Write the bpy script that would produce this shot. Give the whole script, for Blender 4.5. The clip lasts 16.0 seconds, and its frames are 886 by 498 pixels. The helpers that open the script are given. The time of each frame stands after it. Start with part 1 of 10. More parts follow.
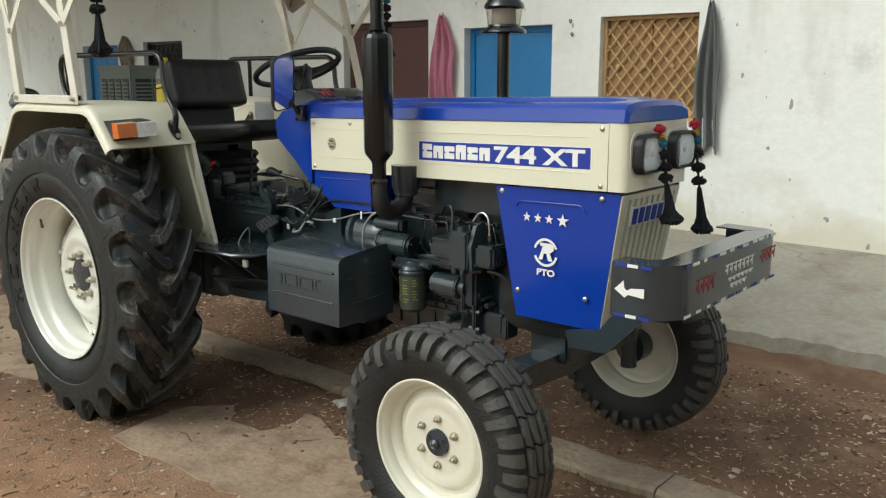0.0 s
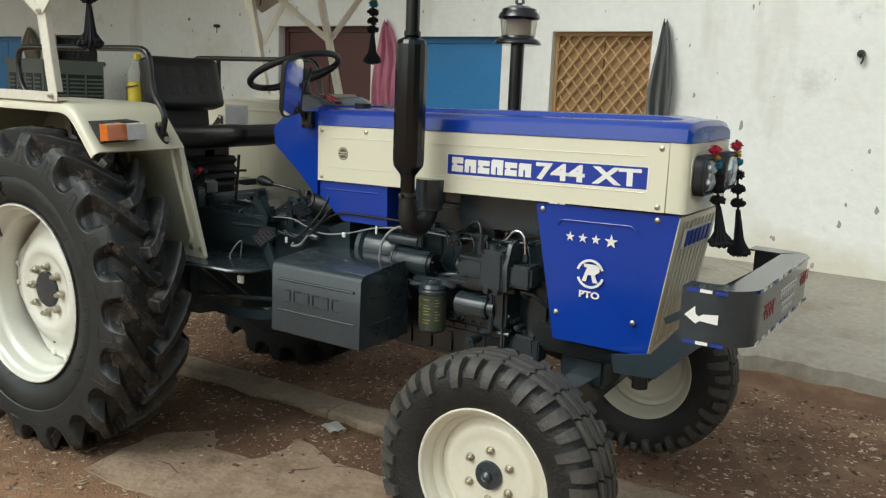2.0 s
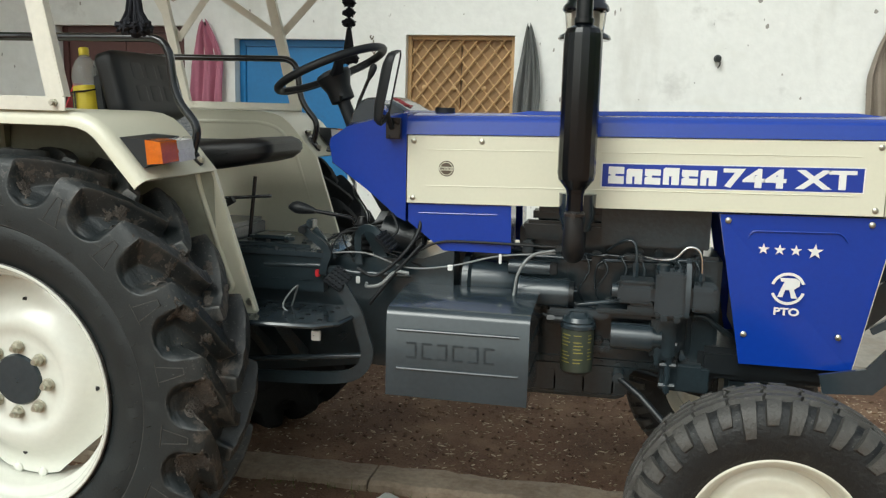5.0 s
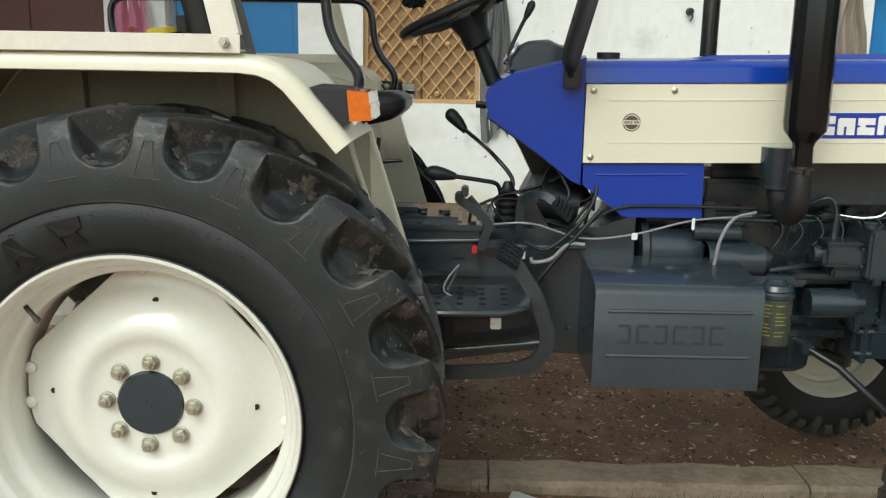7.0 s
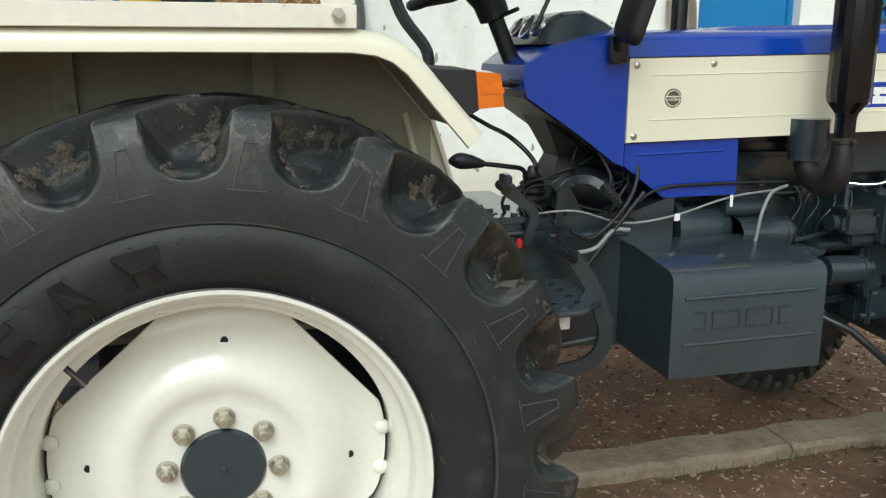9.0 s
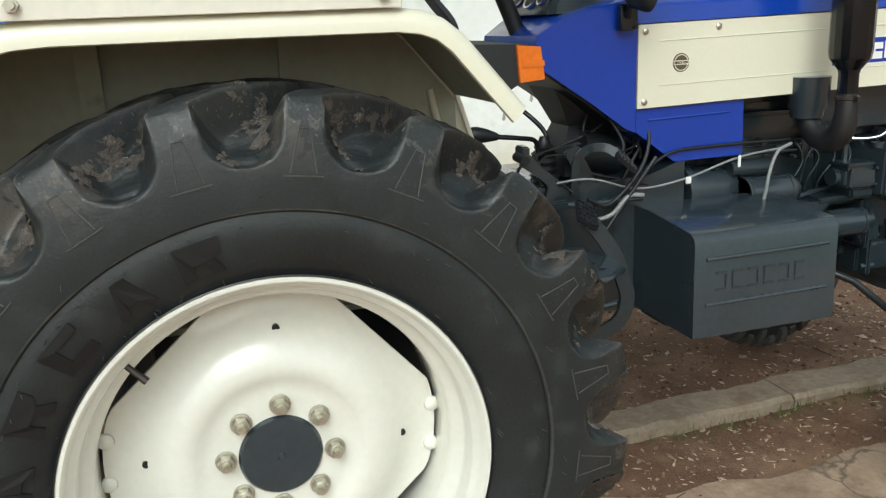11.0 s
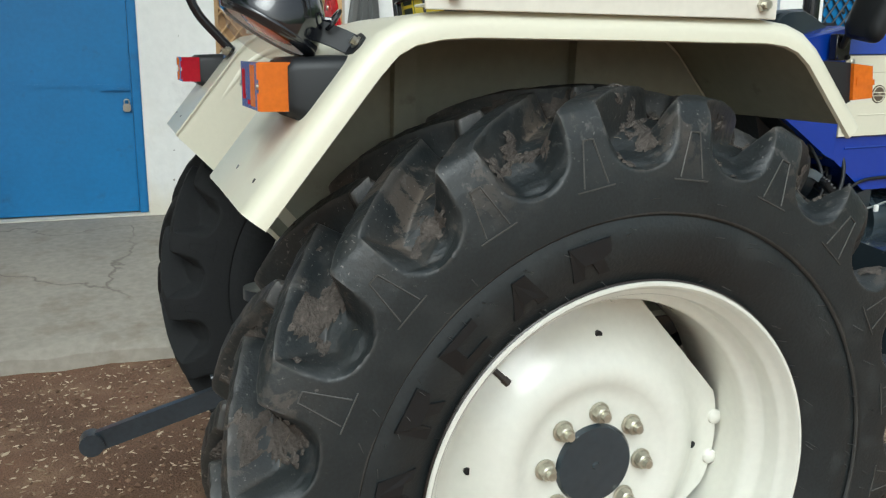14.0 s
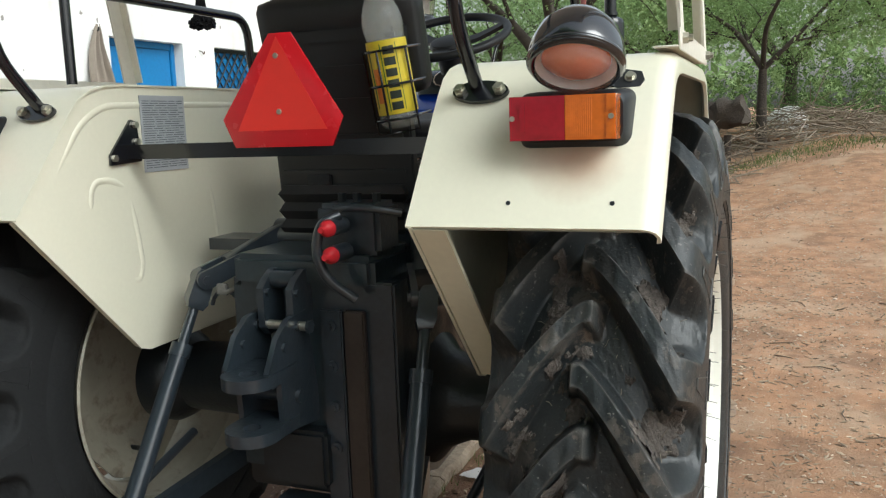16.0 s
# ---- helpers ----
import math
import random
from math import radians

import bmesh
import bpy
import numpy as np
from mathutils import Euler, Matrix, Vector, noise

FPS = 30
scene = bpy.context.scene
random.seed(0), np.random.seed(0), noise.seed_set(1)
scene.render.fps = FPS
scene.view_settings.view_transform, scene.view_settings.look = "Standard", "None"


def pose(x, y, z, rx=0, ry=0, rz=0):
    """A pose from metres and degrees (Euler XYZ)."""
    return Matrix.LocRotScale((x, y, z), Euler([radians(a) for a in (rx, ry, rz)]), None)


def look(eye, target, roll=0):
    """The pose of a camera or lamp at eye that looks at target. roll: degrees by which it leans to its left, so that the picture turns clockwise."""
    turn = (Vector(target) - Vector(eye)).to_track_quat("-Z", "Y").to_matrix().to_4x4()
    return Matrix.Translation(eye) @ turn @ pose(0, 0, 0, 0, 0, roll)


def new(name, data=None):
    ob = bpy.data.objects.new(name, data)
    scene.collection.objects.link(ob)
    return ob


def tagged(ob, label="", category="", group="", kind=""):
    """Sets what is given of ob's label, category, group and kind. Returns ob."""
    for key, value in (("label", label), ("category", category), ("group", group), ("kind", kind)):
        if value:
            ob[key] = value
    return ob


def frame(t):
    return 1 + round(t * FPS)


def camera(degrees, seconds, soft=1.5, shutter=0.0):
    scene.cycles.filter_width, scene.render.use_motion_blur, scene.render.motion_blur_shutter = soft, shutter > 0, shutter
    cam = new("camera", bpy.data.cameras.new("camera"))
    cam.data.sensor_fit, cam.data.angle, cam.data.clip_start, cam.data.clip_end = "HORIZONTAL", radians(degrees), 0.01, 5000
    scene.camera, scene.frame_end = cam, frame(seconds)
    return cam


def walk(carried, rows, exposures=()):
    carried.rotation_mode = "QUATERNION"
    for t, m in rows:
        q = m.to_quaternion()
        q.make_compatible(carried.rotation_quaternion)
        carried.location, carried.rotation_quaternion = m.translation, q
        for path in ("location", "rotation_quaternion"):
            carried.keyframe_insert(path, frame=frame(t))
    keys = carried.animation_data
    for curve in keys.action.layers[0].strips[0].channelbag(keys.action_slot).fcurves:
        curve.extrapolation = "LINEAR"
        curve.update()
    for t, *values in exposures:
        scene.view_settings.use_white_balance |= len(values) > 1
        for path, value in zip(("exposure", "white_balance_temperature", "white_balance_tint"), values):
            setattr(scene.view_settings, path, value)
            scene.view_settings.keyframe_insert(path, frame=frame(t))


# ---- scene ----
cam = camera(55.2, 16.0, soft=1.25)
METRES = 7.2
BASE = pose(3.984, -2.72, 1.597, -11.5, 0, 40.5)
ROWS = [
    (0.0, 0.0, 0.0, 0.0, 0.0, 0.0, -0.0),
    (0.5, -0.0016, 0.0005, 0.0014, -2.02, 1.52, -1.27),
    (1.0, -0.015, 0.0036, 0.003, -2.67, 2.58, -1.89),
    (1.5, -0.0407, 0.0151, 0.005, -4.19, 1.82, -1.82),
    (2.0, -0.0711, 0.0274, 0.005, -7.34, 0.6, -0.78),
    (2.5, -0.1139, 0.034, 0.005, -9.79, -0.62, 1.08),
    (3.0, -0.1431, 0.0616, 0.0033, -12.17, -0.72, 2.35),
    (3.5, -0.1709, 0.0929, 0.0113, -16.88, 0.42, 2.37),
    (4.0, -0.2022, 0.1168, 0.0141, -20.88, 1.76, 3.04),
    (6.5, -0.3207, 0.254, 0.0325, -36.87, -1.74, 5.16),
    (7.0, -0.34, 0.2904, 0.0362, -38.34, -2.58, 6.22),
    (7.5, -0.3603, 0.3266, 0.0439, -38.99, -3.27, 6.65),
    (8.0, -0.3927, 0.3515, 0.0488, -43.21, -3.43, 7.99),
    (8.5, -0.3999, 0.3662, 0.0511, -50.21, -4.54, 9.09),
    (9.0, -0.3836, 0.3894, 0.0566, -53.99, -6.44, 9.25),
    (9.5, -0.3814, 0.4039, 0.0594, -53.06, -8.86, 10.3),
    (10.0, -0.3929, 0.4148, 0.0631, -56.78, -9.62, 12.21),
    (12.5, -0.4068, 0.396, 0.0598, -57.3, -6.19, 12.31),
    (13.0, -0.4182, 0.417, 0.065, -54.09, -4.42, 11.27),
    (13.5, -0.4421, 0.4551, 0.0725, -54.88, -4.92, 9.94),
    (14.0, -0.4498, 0.4954, 0.074, -61.07, -7.33, 9.56),
    (14.5, -0.4512, 0.5499, 0.0821, -74.29, -8.84, 9.47),
    (15.0, -0.4672, 0.6033, 0.0932, -88.99, -10.23, 10.94),
    (15.5, -0.478, 0.6575, 0.101, -101.15, -12.02, 12.42),
    (16.0, -0.4796, 0.7107, 0.1115, -109.98, -12.6, 12.82),
]
walk(cam, [(t, BASE @ pose(METRES * x, METRES * y, METRES * z, 90 + pitch, roll, yaw)) for t, x, y, z, yaw, pitch, roll in ROWS],
     exposures=[(0.0, -0.04, 6380, 1), (1.0, -0.15, 6280, 1), (2.0, -0.14, 6350, 1), (4.0, -0.07, 6260, 1), (7.0, 0.0, 6300, 1), (9.0, 0.04, 6100, 1), (10.0, 0.1, 6150, 1), (12.5, 0.08, 6050, 1),
                (13.5, 0.0, 5800, 1), (14.5, 0.05, 6150, 1), (15.0, 0.1, 6200, 1), (16.0, 0.43, 6050, 4)])

# ---- world and light ----
world = bpy.data.worlds.new("overcast_sky")
scene.world = world
world.use_nodes = True
wn = world.node_tree.nodes
sky = wn.new("ShaderNodeTexSky")
sky.sky_type, sky.sun_disc = 'NISHITA', False
sky.sun_elevation, sky.sun_rotation = radians(43), radians(201)
sky.air_density, sky.dust_density = 1.6, 4.0
soft_sky = wn.new("ShaderNodeHueSaturation")
soft_sky.inputs["Saturation"].default_value = 0.25
world.node_tree.links.new(sky.outputs[0], soft_sky.inputs["Color"])
world.node_tree.links.new(soft_sky.outputs[0], wn["Background"].inputs["Color"])
wn["Background"].inputs["Strength"].default_value = 0.150

sun_data = bpy.data.lights.new("sun", 'SUN')
sun_data.energy, sun_data.angle, sun_data.color = 1.06, radians(35), (1.0, 0.985, 0.95)
sun = new("sun", sun_data)
sun.matrix_world = look((-2.2, -5.6, 5.6), (0, 0, 0))


# ---- materials ----
def mat(name, color, rough=0.5, metal=0.0, vary=0.15, scale=3.0, grain=40.0, bump=0.1, coat=0.0, dirt=None, dirt_amount=0.0, per_object=0.0, dist=0.01):
    """A procedural surface: base colour varied at two scales, with fine relief and optional dust or stains."""
    m = bpy.data.materials.new(name)
    m.use_nodes = True
    n, l = m.node_tree.nodes, m.node_tree.links
    b = n["Principled BSDF"]
    b.inputs["Metallic"].default_value = metal
    b.inputs["Coat Weight"].default_value = coat
    b.inputs["Coat Roughness"].default_value = 0.08
    tc = n.new("ShaderNodeTexCoord")
    big, fine = n.new("ShaderNodeTexNoise"), n.new("ShaderNodeTexNoise")
    for node, sc, det in ((big, scale, 5.0), (fine, grain, 4.0)):
        node.inputs["Scale"].default_value = sc
        node.inputs["Detail"].default_value = det
        l.new(tc.outputs["Object"], node.inputs["Vector"])
    ramp = n.new("ShaderNodeMapRange")
    ramp.inputs["From Min"].default_value, ramp.inputs["From Max"].default_value = 0.3, 0.7
    ramp.inputs["To Min"].default_value, ramp.inputs["To Max"].default_value = 1 - vary, 1 + vary
    mixn = n.new("ShaderNodeMath")
    mixn.operation = 'MULTIPLY_ADD'
    mixn.inputs[1].default_value, mixn.inputs[2].default_value = 0.45, 0.0
    l.new(fine.outputs["Fac"], mixn.inputs[0])
    addn = n.new("ShaderNodeMath")
    addn.operation = 'MULTIPLY_ADD'
    addn.inputs[1].default_value = 0.55
    l.new(big.outputs["Fac"], addn.inputs[0])
    l.new(mixn.outputs[0], addn.inputs[2])
    l.new(addn.outputs[0], ramp.inputs["Value"])
    shade = n.new("ShaderNodeVectorMath")
    shade.operation = 'SCALE'
    shade.inputs[0].default_value = color
    l.new(ramp.outputs[0], shade.inputs["Scale"])
    out = shade.outputs[0]
    if per_object:
        info = n.new("ShaderNodeObjectInfo")
        rr = n.new("ShaderNodeMapRange")
        rr.inputs["To Min"].default_value, rr.inputs["To Max"].default_value = 1 - per_object, 1 + per_object
        l.new(info.outputs["Random"], rr.inputs["Value"])
        sh2 = n.new("ShaderNodeVectorMath")
        sh2.operation = 'SCALE'
        l.new(out, sh2.inputs[0])
        l.new(rr.outputs[0], sh2.inputs["Scale"])
        out = sh2.outputs[0]
    rough_out = None
    if dirt:
        dn = n.new("ShaderNodeTexNoise")
        dn.inputs["Scale"].default_value = scale * 2.3
        dn.inputs["Detail"].default_value = 8.0
        dn.inputs["Roughness"].default_value = 0.65
        l.new(tc.outputs["Object"], dn.inputs["Vector"])
        dr = n.new("ShaderNodeMapRange")
        dr.inputs["From Min"].default_value = 0.75 - 0.45 * dirt_amount
        dr.inputs["From Max"].default_value = 0.95 - 0.35 * dirt_amount
        l.new(dn.outputs["Fac"], dr.inputs["Value"])
        mx = n.new("ShaderNodeMix")
        mx.data_type = 'RGBA'
        l.new(dr.outputs[0], mx.inputs["Factor"])
        l.new(out, mx.inputs["A"])
        mx.inputs["B"].default_value = (*dirt, 1)
        out = mx.outputs["Result"]
        rm = n.new("ShaderNodeMapRange")
        rm.inputs["To Min"].default_value, rm.inputs["To Max"].default_value = rough, max(rough, 0.85)
        l.new(dr.outputs[0], rm.inputs["Value"])
        rough_out = rm.outputs[0]
    l.new(out, b.inputs["Base Color"])
    if rough_out:
        l.new(rough_out, b.inputs["Roughness"])
    else:
        rv = n.new("ShaderNodeMapRange")
        rv.inputs["To Min"].default_value, rv.inputs["To Max"].default_value = max(rough - 0.06, 0.02), min(rough + 0.08, 1.0)
        l.new(big.outputs["Fac"], rv.inputs["Value"])
        l.new(rv.outputs[0], b.inputs["Roughness"])
    if bump:
        bp = n.new("ShaderNodeBump")
        bp.inputs["Strength"].default_value, bp.inputs["Distance"].default_value = bump, dist
        l.new(fine.outputs["Fac"], bp.inputs["Height"])
        l.new(bp.outputs[0], b.inputs["Normal"])
    return m


CREAM = mat("cream_paint", (0.73, 0.71, 0.57), 0.34, vary=0.03, scale=2, grain=90, bump=0.02, coat=0.3, dist=0.002)
def stained(m, centre, radius, color):
    """A rust-brown run on the paint round one spot, with a ragged edge."""
    m = m.copy()
    n, l = m.node_tree.nodes, m.node_tree.links
    b = n["Principled BSDF"]
    out = b.inputs["Base Color"].links[0].from_socket
    tc, sub, ln, nz, add, mr, mx = n.new("ShaderNodeTexCoord"), n.new("ShaderNodeVectorMath"), n.new("ShaderNodeVectorMath"), n.new("ShaderNodeTexNoise"), n.new("ShaderNodeMath"), n.new("ShaderNodeMapRange"), n.new("ShaderNodeMix")
    sub.operation, ln.operation, add.operation = 'SUBTRACT', 'LENGTH', 'MULTIPLY_ADD'
    sub.inputs[1].default_value = centre
    nz.inputs["Scale"].default_value, nz.inputs["Detail"].default_value = 18.0, 5.0
    add.inputs[1].default_value = 0.05
    l.new(tc.outputs["Object"], sub.inputs[0])
    l.new(tc.outputs["Object"], nz.inputs["Vector"])
    l.new(sub.outputs[0], ln.inputs[0])
    l.new(nz.outputs["Fac"], add.inputs[0])
    l.new(ln.outputs["Value"], add.inputs[2])
    mr.inputs["From Min"].default_value, mr.inputs["From Max"].default_value, mr.inputs["To Max"].default_value = radius, radius * 0.35, 0.6
    l.new(add.outputs[0], mr.inputs["Value"])
    mx.data_type = 'RGBA'
    mx.inputs["B"].default_value = (*color, 1)
    l.new(mr.outputs[0], mx.inputs["Factor"])
    l.new(out, mx.inputs["A"])
    l.new(mx.outputs["Result"], b.inputs["Base Color"])
    return m


CREAM_STAINED = stained(CREAM, (-0.575, -0.715, 1.280), 0.115, (0.42, 0.26, 0.17))
CREAM_DUSTY = mat("cream_paint_dusty", (0.70, 0.66, 0.51), 0.4, vary=0.06, scale=4, grain=60, bump=0.03, coat=0.2, dirt=(0.22, 0.14, 0.08), dirt_amount=0.25, dist=0.002)
FRAME_PAINT = mat("frame_paint_chipped", (0.72, 0.69, 0.60), 0.45, vary=0.08, scale=8, grain=60, bump=0.05, dirt=(0.25, 0.16, 0.1), dirt_amount=0.2, dist=0.003)
BLUE = mat("blue_paint", (0.006, 0.042, 0.34), 0.2, vary=0.08, scale=2, grain=60, bump=0.01, coat=0.3, dist=0.001)
GREY = mat("grey_enamel", (0.029, 0.041, 0.050), 0.24, vary=0.15, scale=6, grain=60, bump=0.04, coat=0.5, dirt=(0.08, 0.065, 0.05), dirt_amount=0.12, dist=0.002)
CAST_PALE = mat("bare_worn_steel", (0.20, 0.20, 0.19), 0.5, metal=0.4, vary=0.3, scale=20, grain=120, bump=0.2, dist=0.002)
CAST = mat("grey_cast_iron", (0.019, 0.030, 0.037), 0.28, vary=0.3, scale=9, grain=70, bump=0.2, coat=0.5, dirt=(0.042, 0.042, 0.040), dirt_amount=0.16, dist=0.006)
HITCH = mat("greasy_hitch_paint", (0.0215, 0.0295, 0.038), 0.3, vary=0.3, scale=10, grain=70, bump=0.2, coat=0.4, dirt=(0.05, 0.045, 0.04), dirt_amount=0.25, dist=0.004)
DARK = mat("dark_oily_metal", (0.009, 0.012, 0.0145), 0.36, vary=0.3, scale=10, grain=60, bump=0.2, dirt=(0.03, 0.03, 0.028), dirt_amount=0.15, dist=0.006)
BLACK = mat("black_gloss_paint", (0.008, 0.009, 0.012), 0.16, vary=0.2, scale=5, grain=60, bump=0.03, coat=0.4, dist=0.002)
MATTE_BLACK = mat("black_heat_paint", (0.014, 0.014, 0.015), 0.45, vary=0.2, scale=6, grain=80, bump=0.05, dist=0.003)
VINYL = mat("black_vinyl", (0.009, 0.0095, 0.011), 0.45, vary=0.15, scale=5, grain=160, bump=0.15, dist=0.003)
PLASTIC = mat("black_plastic", (0.009, 0.011, 0.0135), 0.5, vary=0.12, scale=8, grain=200, bump=0.08, dist=0.002)
RUBBER = mat("dusty_rubber", (0.0138, 0.0182, 0.0200), 0.45, vary=0.4, scale=7, grain=170, bump=0.22, dirt=(0.034, 0.0378, 0.037), dirt_amount=0.5, dist=0.004)
# left rear tyre: the shade it stands in is painted as blacker rubber
RUBBER_SHADED = mat("shaded_black_rubber", (0.0055, 0.0065, 0.0075), 0.85, vary=0.3, scale=8, grain=70, bump=0.3, dirt=(0.016, 0.017, 0.017), dirt_amount=0.3, dist=0.006)
RUBBER_FRONT = mat("worn_rubber", (0.0095, 0.0108, 0.0118), 0.55, vary=0.35, scale=14, grain=90, bump=0.6, dirt=(0.055, 0.052, 0.046), dirt_amount=0.40, dist=0.006)
def muddy(m, mud, amount, axle=None, reach=0.0, wear=0.0):
    """Flakes of dried mud with crisp edges, pale scuffs, fine specks and worn edges over the first layer of dust."""
    n, l = m.node_tree.nodes, m.node_tree.links
    b = n["Principled BSDF"]
    out = b.inputs["Base Color"].links[0].from_socket
    tc = n.new("ShaderNodeTexCoord")
    band = None
    if axle:
        # mud clings to the tread, not to the sidewall nearer the axle
        sub, flat, far, band = n.new("ShaderNodeVectorMath"), n.new("ShaderNodeVectorMath"), n.new("ShaderNodeVectorMath"), n.new("ShaderNodeMapRange")
        sub.operation, flat.operation, far.operation = 'SUBTRACT', 'MULTIPLY', 'LENGTH'
        sub.inputs[1].default_value = axle
        flat.inputs[1].default_value = (1, 0, 1)
        l.new(tc.outputs["Object"], sub.inputs[0])
        l.new(sub.outputs[0], flat.inputs[0])
        l.new(flat.outputs[0], far.inputs[0])
        l.new(far.outputs["Value"], band.inputs["Value"])
        band.inputs["From Min"].default_value, band.inputs["From Max"].default_value = reach - 0.05, reach + 0.05

    geo = n.new("ShaderNodeNewGeometry")
    hollow = n.new("ShaderNodeMapRange")
    hollow.inputs["From Min"].default_value, hollow.inputs["From Max"].default_value = 0.508, 0.475
    hollow.inputs["To Min"].default_value, hollow.inputs["To Max"].default_value = 0.25, 1.0
    l.new(geo.outputs["Pointiness"], hollow.inputs["Value"])

    def layer(value, lo, hi, most, col, banded, rooted=False):
        nonlocal out
        mr, mx = n.new("ShaderNodeMapRange"), n.new("ShaderNodeMix")
        mr.inputs["From Min"].default_value, mr.inputs["From Max"].default_value, mr.inputs["To Max"].default_value = lo, hi, most
        l.new(value, mr.inputs["Value"])
        fac = mr.outputs[0]
        if band and banded:
            mul = n.new("ShaderNodeMath")
            mul.operation = 'MULTIPLY'
            l.new(fac, mul.inputs[0])
            l.new(band.outputs[0], mul.inputs[1])
            fac = mul.outputs[0]
        if rooted:
            mul = n.new("ShaderNodeMath")
            mul.operation = 'MULTIPLY'
            l.new(fac, mul.inputs[0])
            l.new(hollow.outputs[0], mul.inputs[1])
            fac = mul.outputs[0]
        mx.data_type = 'RGBA'
        l.new(fac, mx.inputs["Factor"])
        l.new(out, mx.inputs["A"])
        mx.inputs["B"].default_value = (*col, 1)
        out = mx.outputs["Result"]

    def cloud(scale, detail, rough, warp=0.0):
        nz = n.new("ShaderNodeTexNoise")
        nz.inputs["Scale"].default_value, nz.inputs["Detail"].default_value = scale, detail
        nz.inputs["Roughness"].default_value, nz.inputs["Distortion"].default_value = rough, warp
        l.new(tc.outputs["Object"], nz.inputs["Vector"])
        return nz.outputs["Fac"]

    layer(cloud(7.0, 9.0, 0.62), amount - 0.06, amount + 0.14, 0.6, [c * 0.5 for c in mud], True, True)
    layer(cloud(9.0, 12.0, 0.70, 0.4), amount + 0.07, amount + 0.095, 0.95, mud, True, True)
    layer(cloud(30.0, 8.0, 0.6, 0.7), 0.62, 0.69, 0.55, (0.11, 0.105, 0.097), True)
    layer(cloud(150.0, 3.0, 0.5), 0.665, 0.70, 0.7, (0.17, 0.16, 0.145), True)
    layer(cloud(60.0, 6.0, 0.75, 1.5), 0.66, 0.70, 0.4, (0.12, 0.115, 0.105), False)
    if wear:
        layer(geo.outputs["Pointiness"], 0.515, 0.56, wear, (0.115, 0.108, 0.098), False)
    l.new(out, b.inputs["Base Color"])


muddy(RUBBER, (0.13, 0.105, 0.084), 0.49, (0, 0, 0.64), 0.62, 0.5)
muddy(RUBBER_FRONT, (0.14, 0.128, 0.11), 0.50, (2.252, 0, 0.40), 0.34, 0.5)
RIM = mat("cream_rim_paint", (0.735, 0.735, 0.665), 0.2, vary=0.05, scale=3, grain=60, bump=0.02, coat=0.5, dist=0.002)
STEEL = mat("zinc_bolt", (0.55, 0.53, 0.45), 0.3, metal=0.9, vary=0.2, scale=20, grain=150, bump=0.1, dist=0.002)
ZINC = mat("yellow_zinc", (0.52, 0.50, 0.41), 0.36, metal=0.75, vary=0.25, scale=30, grain=150, bump=0.1, dist=0.001)
CHROME = mat("bright_pipe", (0.75, 0.75, 0.74), 0.18, metal=1.0, vary=0.1, scale=20, grain=150, bump=0.02, dist=0.001)
OILY_RUST = mat("oily_brown_steel", (0.026, 0.019, 0.016), 0.4, vary=0.4, scale=12, grain=80, bump=0.3, coat=0.2, dist=0.004)
RUST = mat("rusty_iron", (0.09, 0.045, 0.028), 0.75, vary=0.4, scale=14, grain=90, bump=0.4, dist=0.004)
WHITE_DECAL = mat("white_decal", (0.82, 0.82, 0.80), 0.4, vary=0.03, bump=0)
RED_DECAL = mat("faded_red_paint", (0.32, 0.03, 0.04), 0.6, vary=0.2, scale=30, bump=0)
BLUE_DECAL = mat("blue_decal", (0.012, 0.04, 0.32), 0.35, vary=0.06, bump=0)
BRONZE_DECAL = mat("brown_badge", (0.10, 0.075, 0.05), 0.4, vary=0.1, bump=0)
WALL = mat("whitewashed_plaster", (0.80, 0.80, 0.77), 0.85, vary=0.07, scale=0.7, grain=14, bump=0.35, dirt=(0.42, 0.41, 0.38), dirt_amount=0.33, dist=0.012)
def specks(m, color, scale, lo, hi):
    """Small dark specks and runs that break up a plain wall."""
    n, l = m.node_tree.nodes, m.node_tree.links
    b = n["Principled BSDF"]
    out = b.inputs["Base Color"].links[0].from_socket
    tc = n.new("ShaderNodeTexCoord")
    for sc, a, z, col, k in ((scale, lo, hi, color, (1, 1, 0.55)), (2.2, 0.60, 0.80, (0.50, 0.48, 0.42), (1, 1, 0.25)), (0.9, 0.56, 0.78, (0.60, 0.56, 0.46), (1, 1, 1.6))):
        mp, nz, mr, mx = n.new("ShaderNodeMapping"), n.new("ShaderNodeTexNoise"), n.new("ShaderNodeMapRange"), n.new("ShaderNodeMix")
        mp.inputs["Scale"].default_value = k
        nz.inputs["Scale"].default_value, nz.inputs["Detail"].default_value = sc, 5.0
        mr.inputs["From Min"].default_value, mr.inputs["From Max"].default_value = a, z
        mr.inputs["To Max"].default_value = 0.75
        mx.data_type = 'RGBA'
        mx.inputs["B"].default_value = (*col, 1)
        l.new(tc.outputs["Object"], mp.inputs[0])
        l.new(mp.outputs[0], nz.inputs["Vector"])
        l.new(nz.outputs["Fac"], mr.inputs["Value"])
        l.new(mr.outputs[0], mx.inputs["Factor"])
        l.new(out, mx.inputs["A"])
        out = mx.outputs["Result"]
    l.new(out, b.inputs["Base Color"])


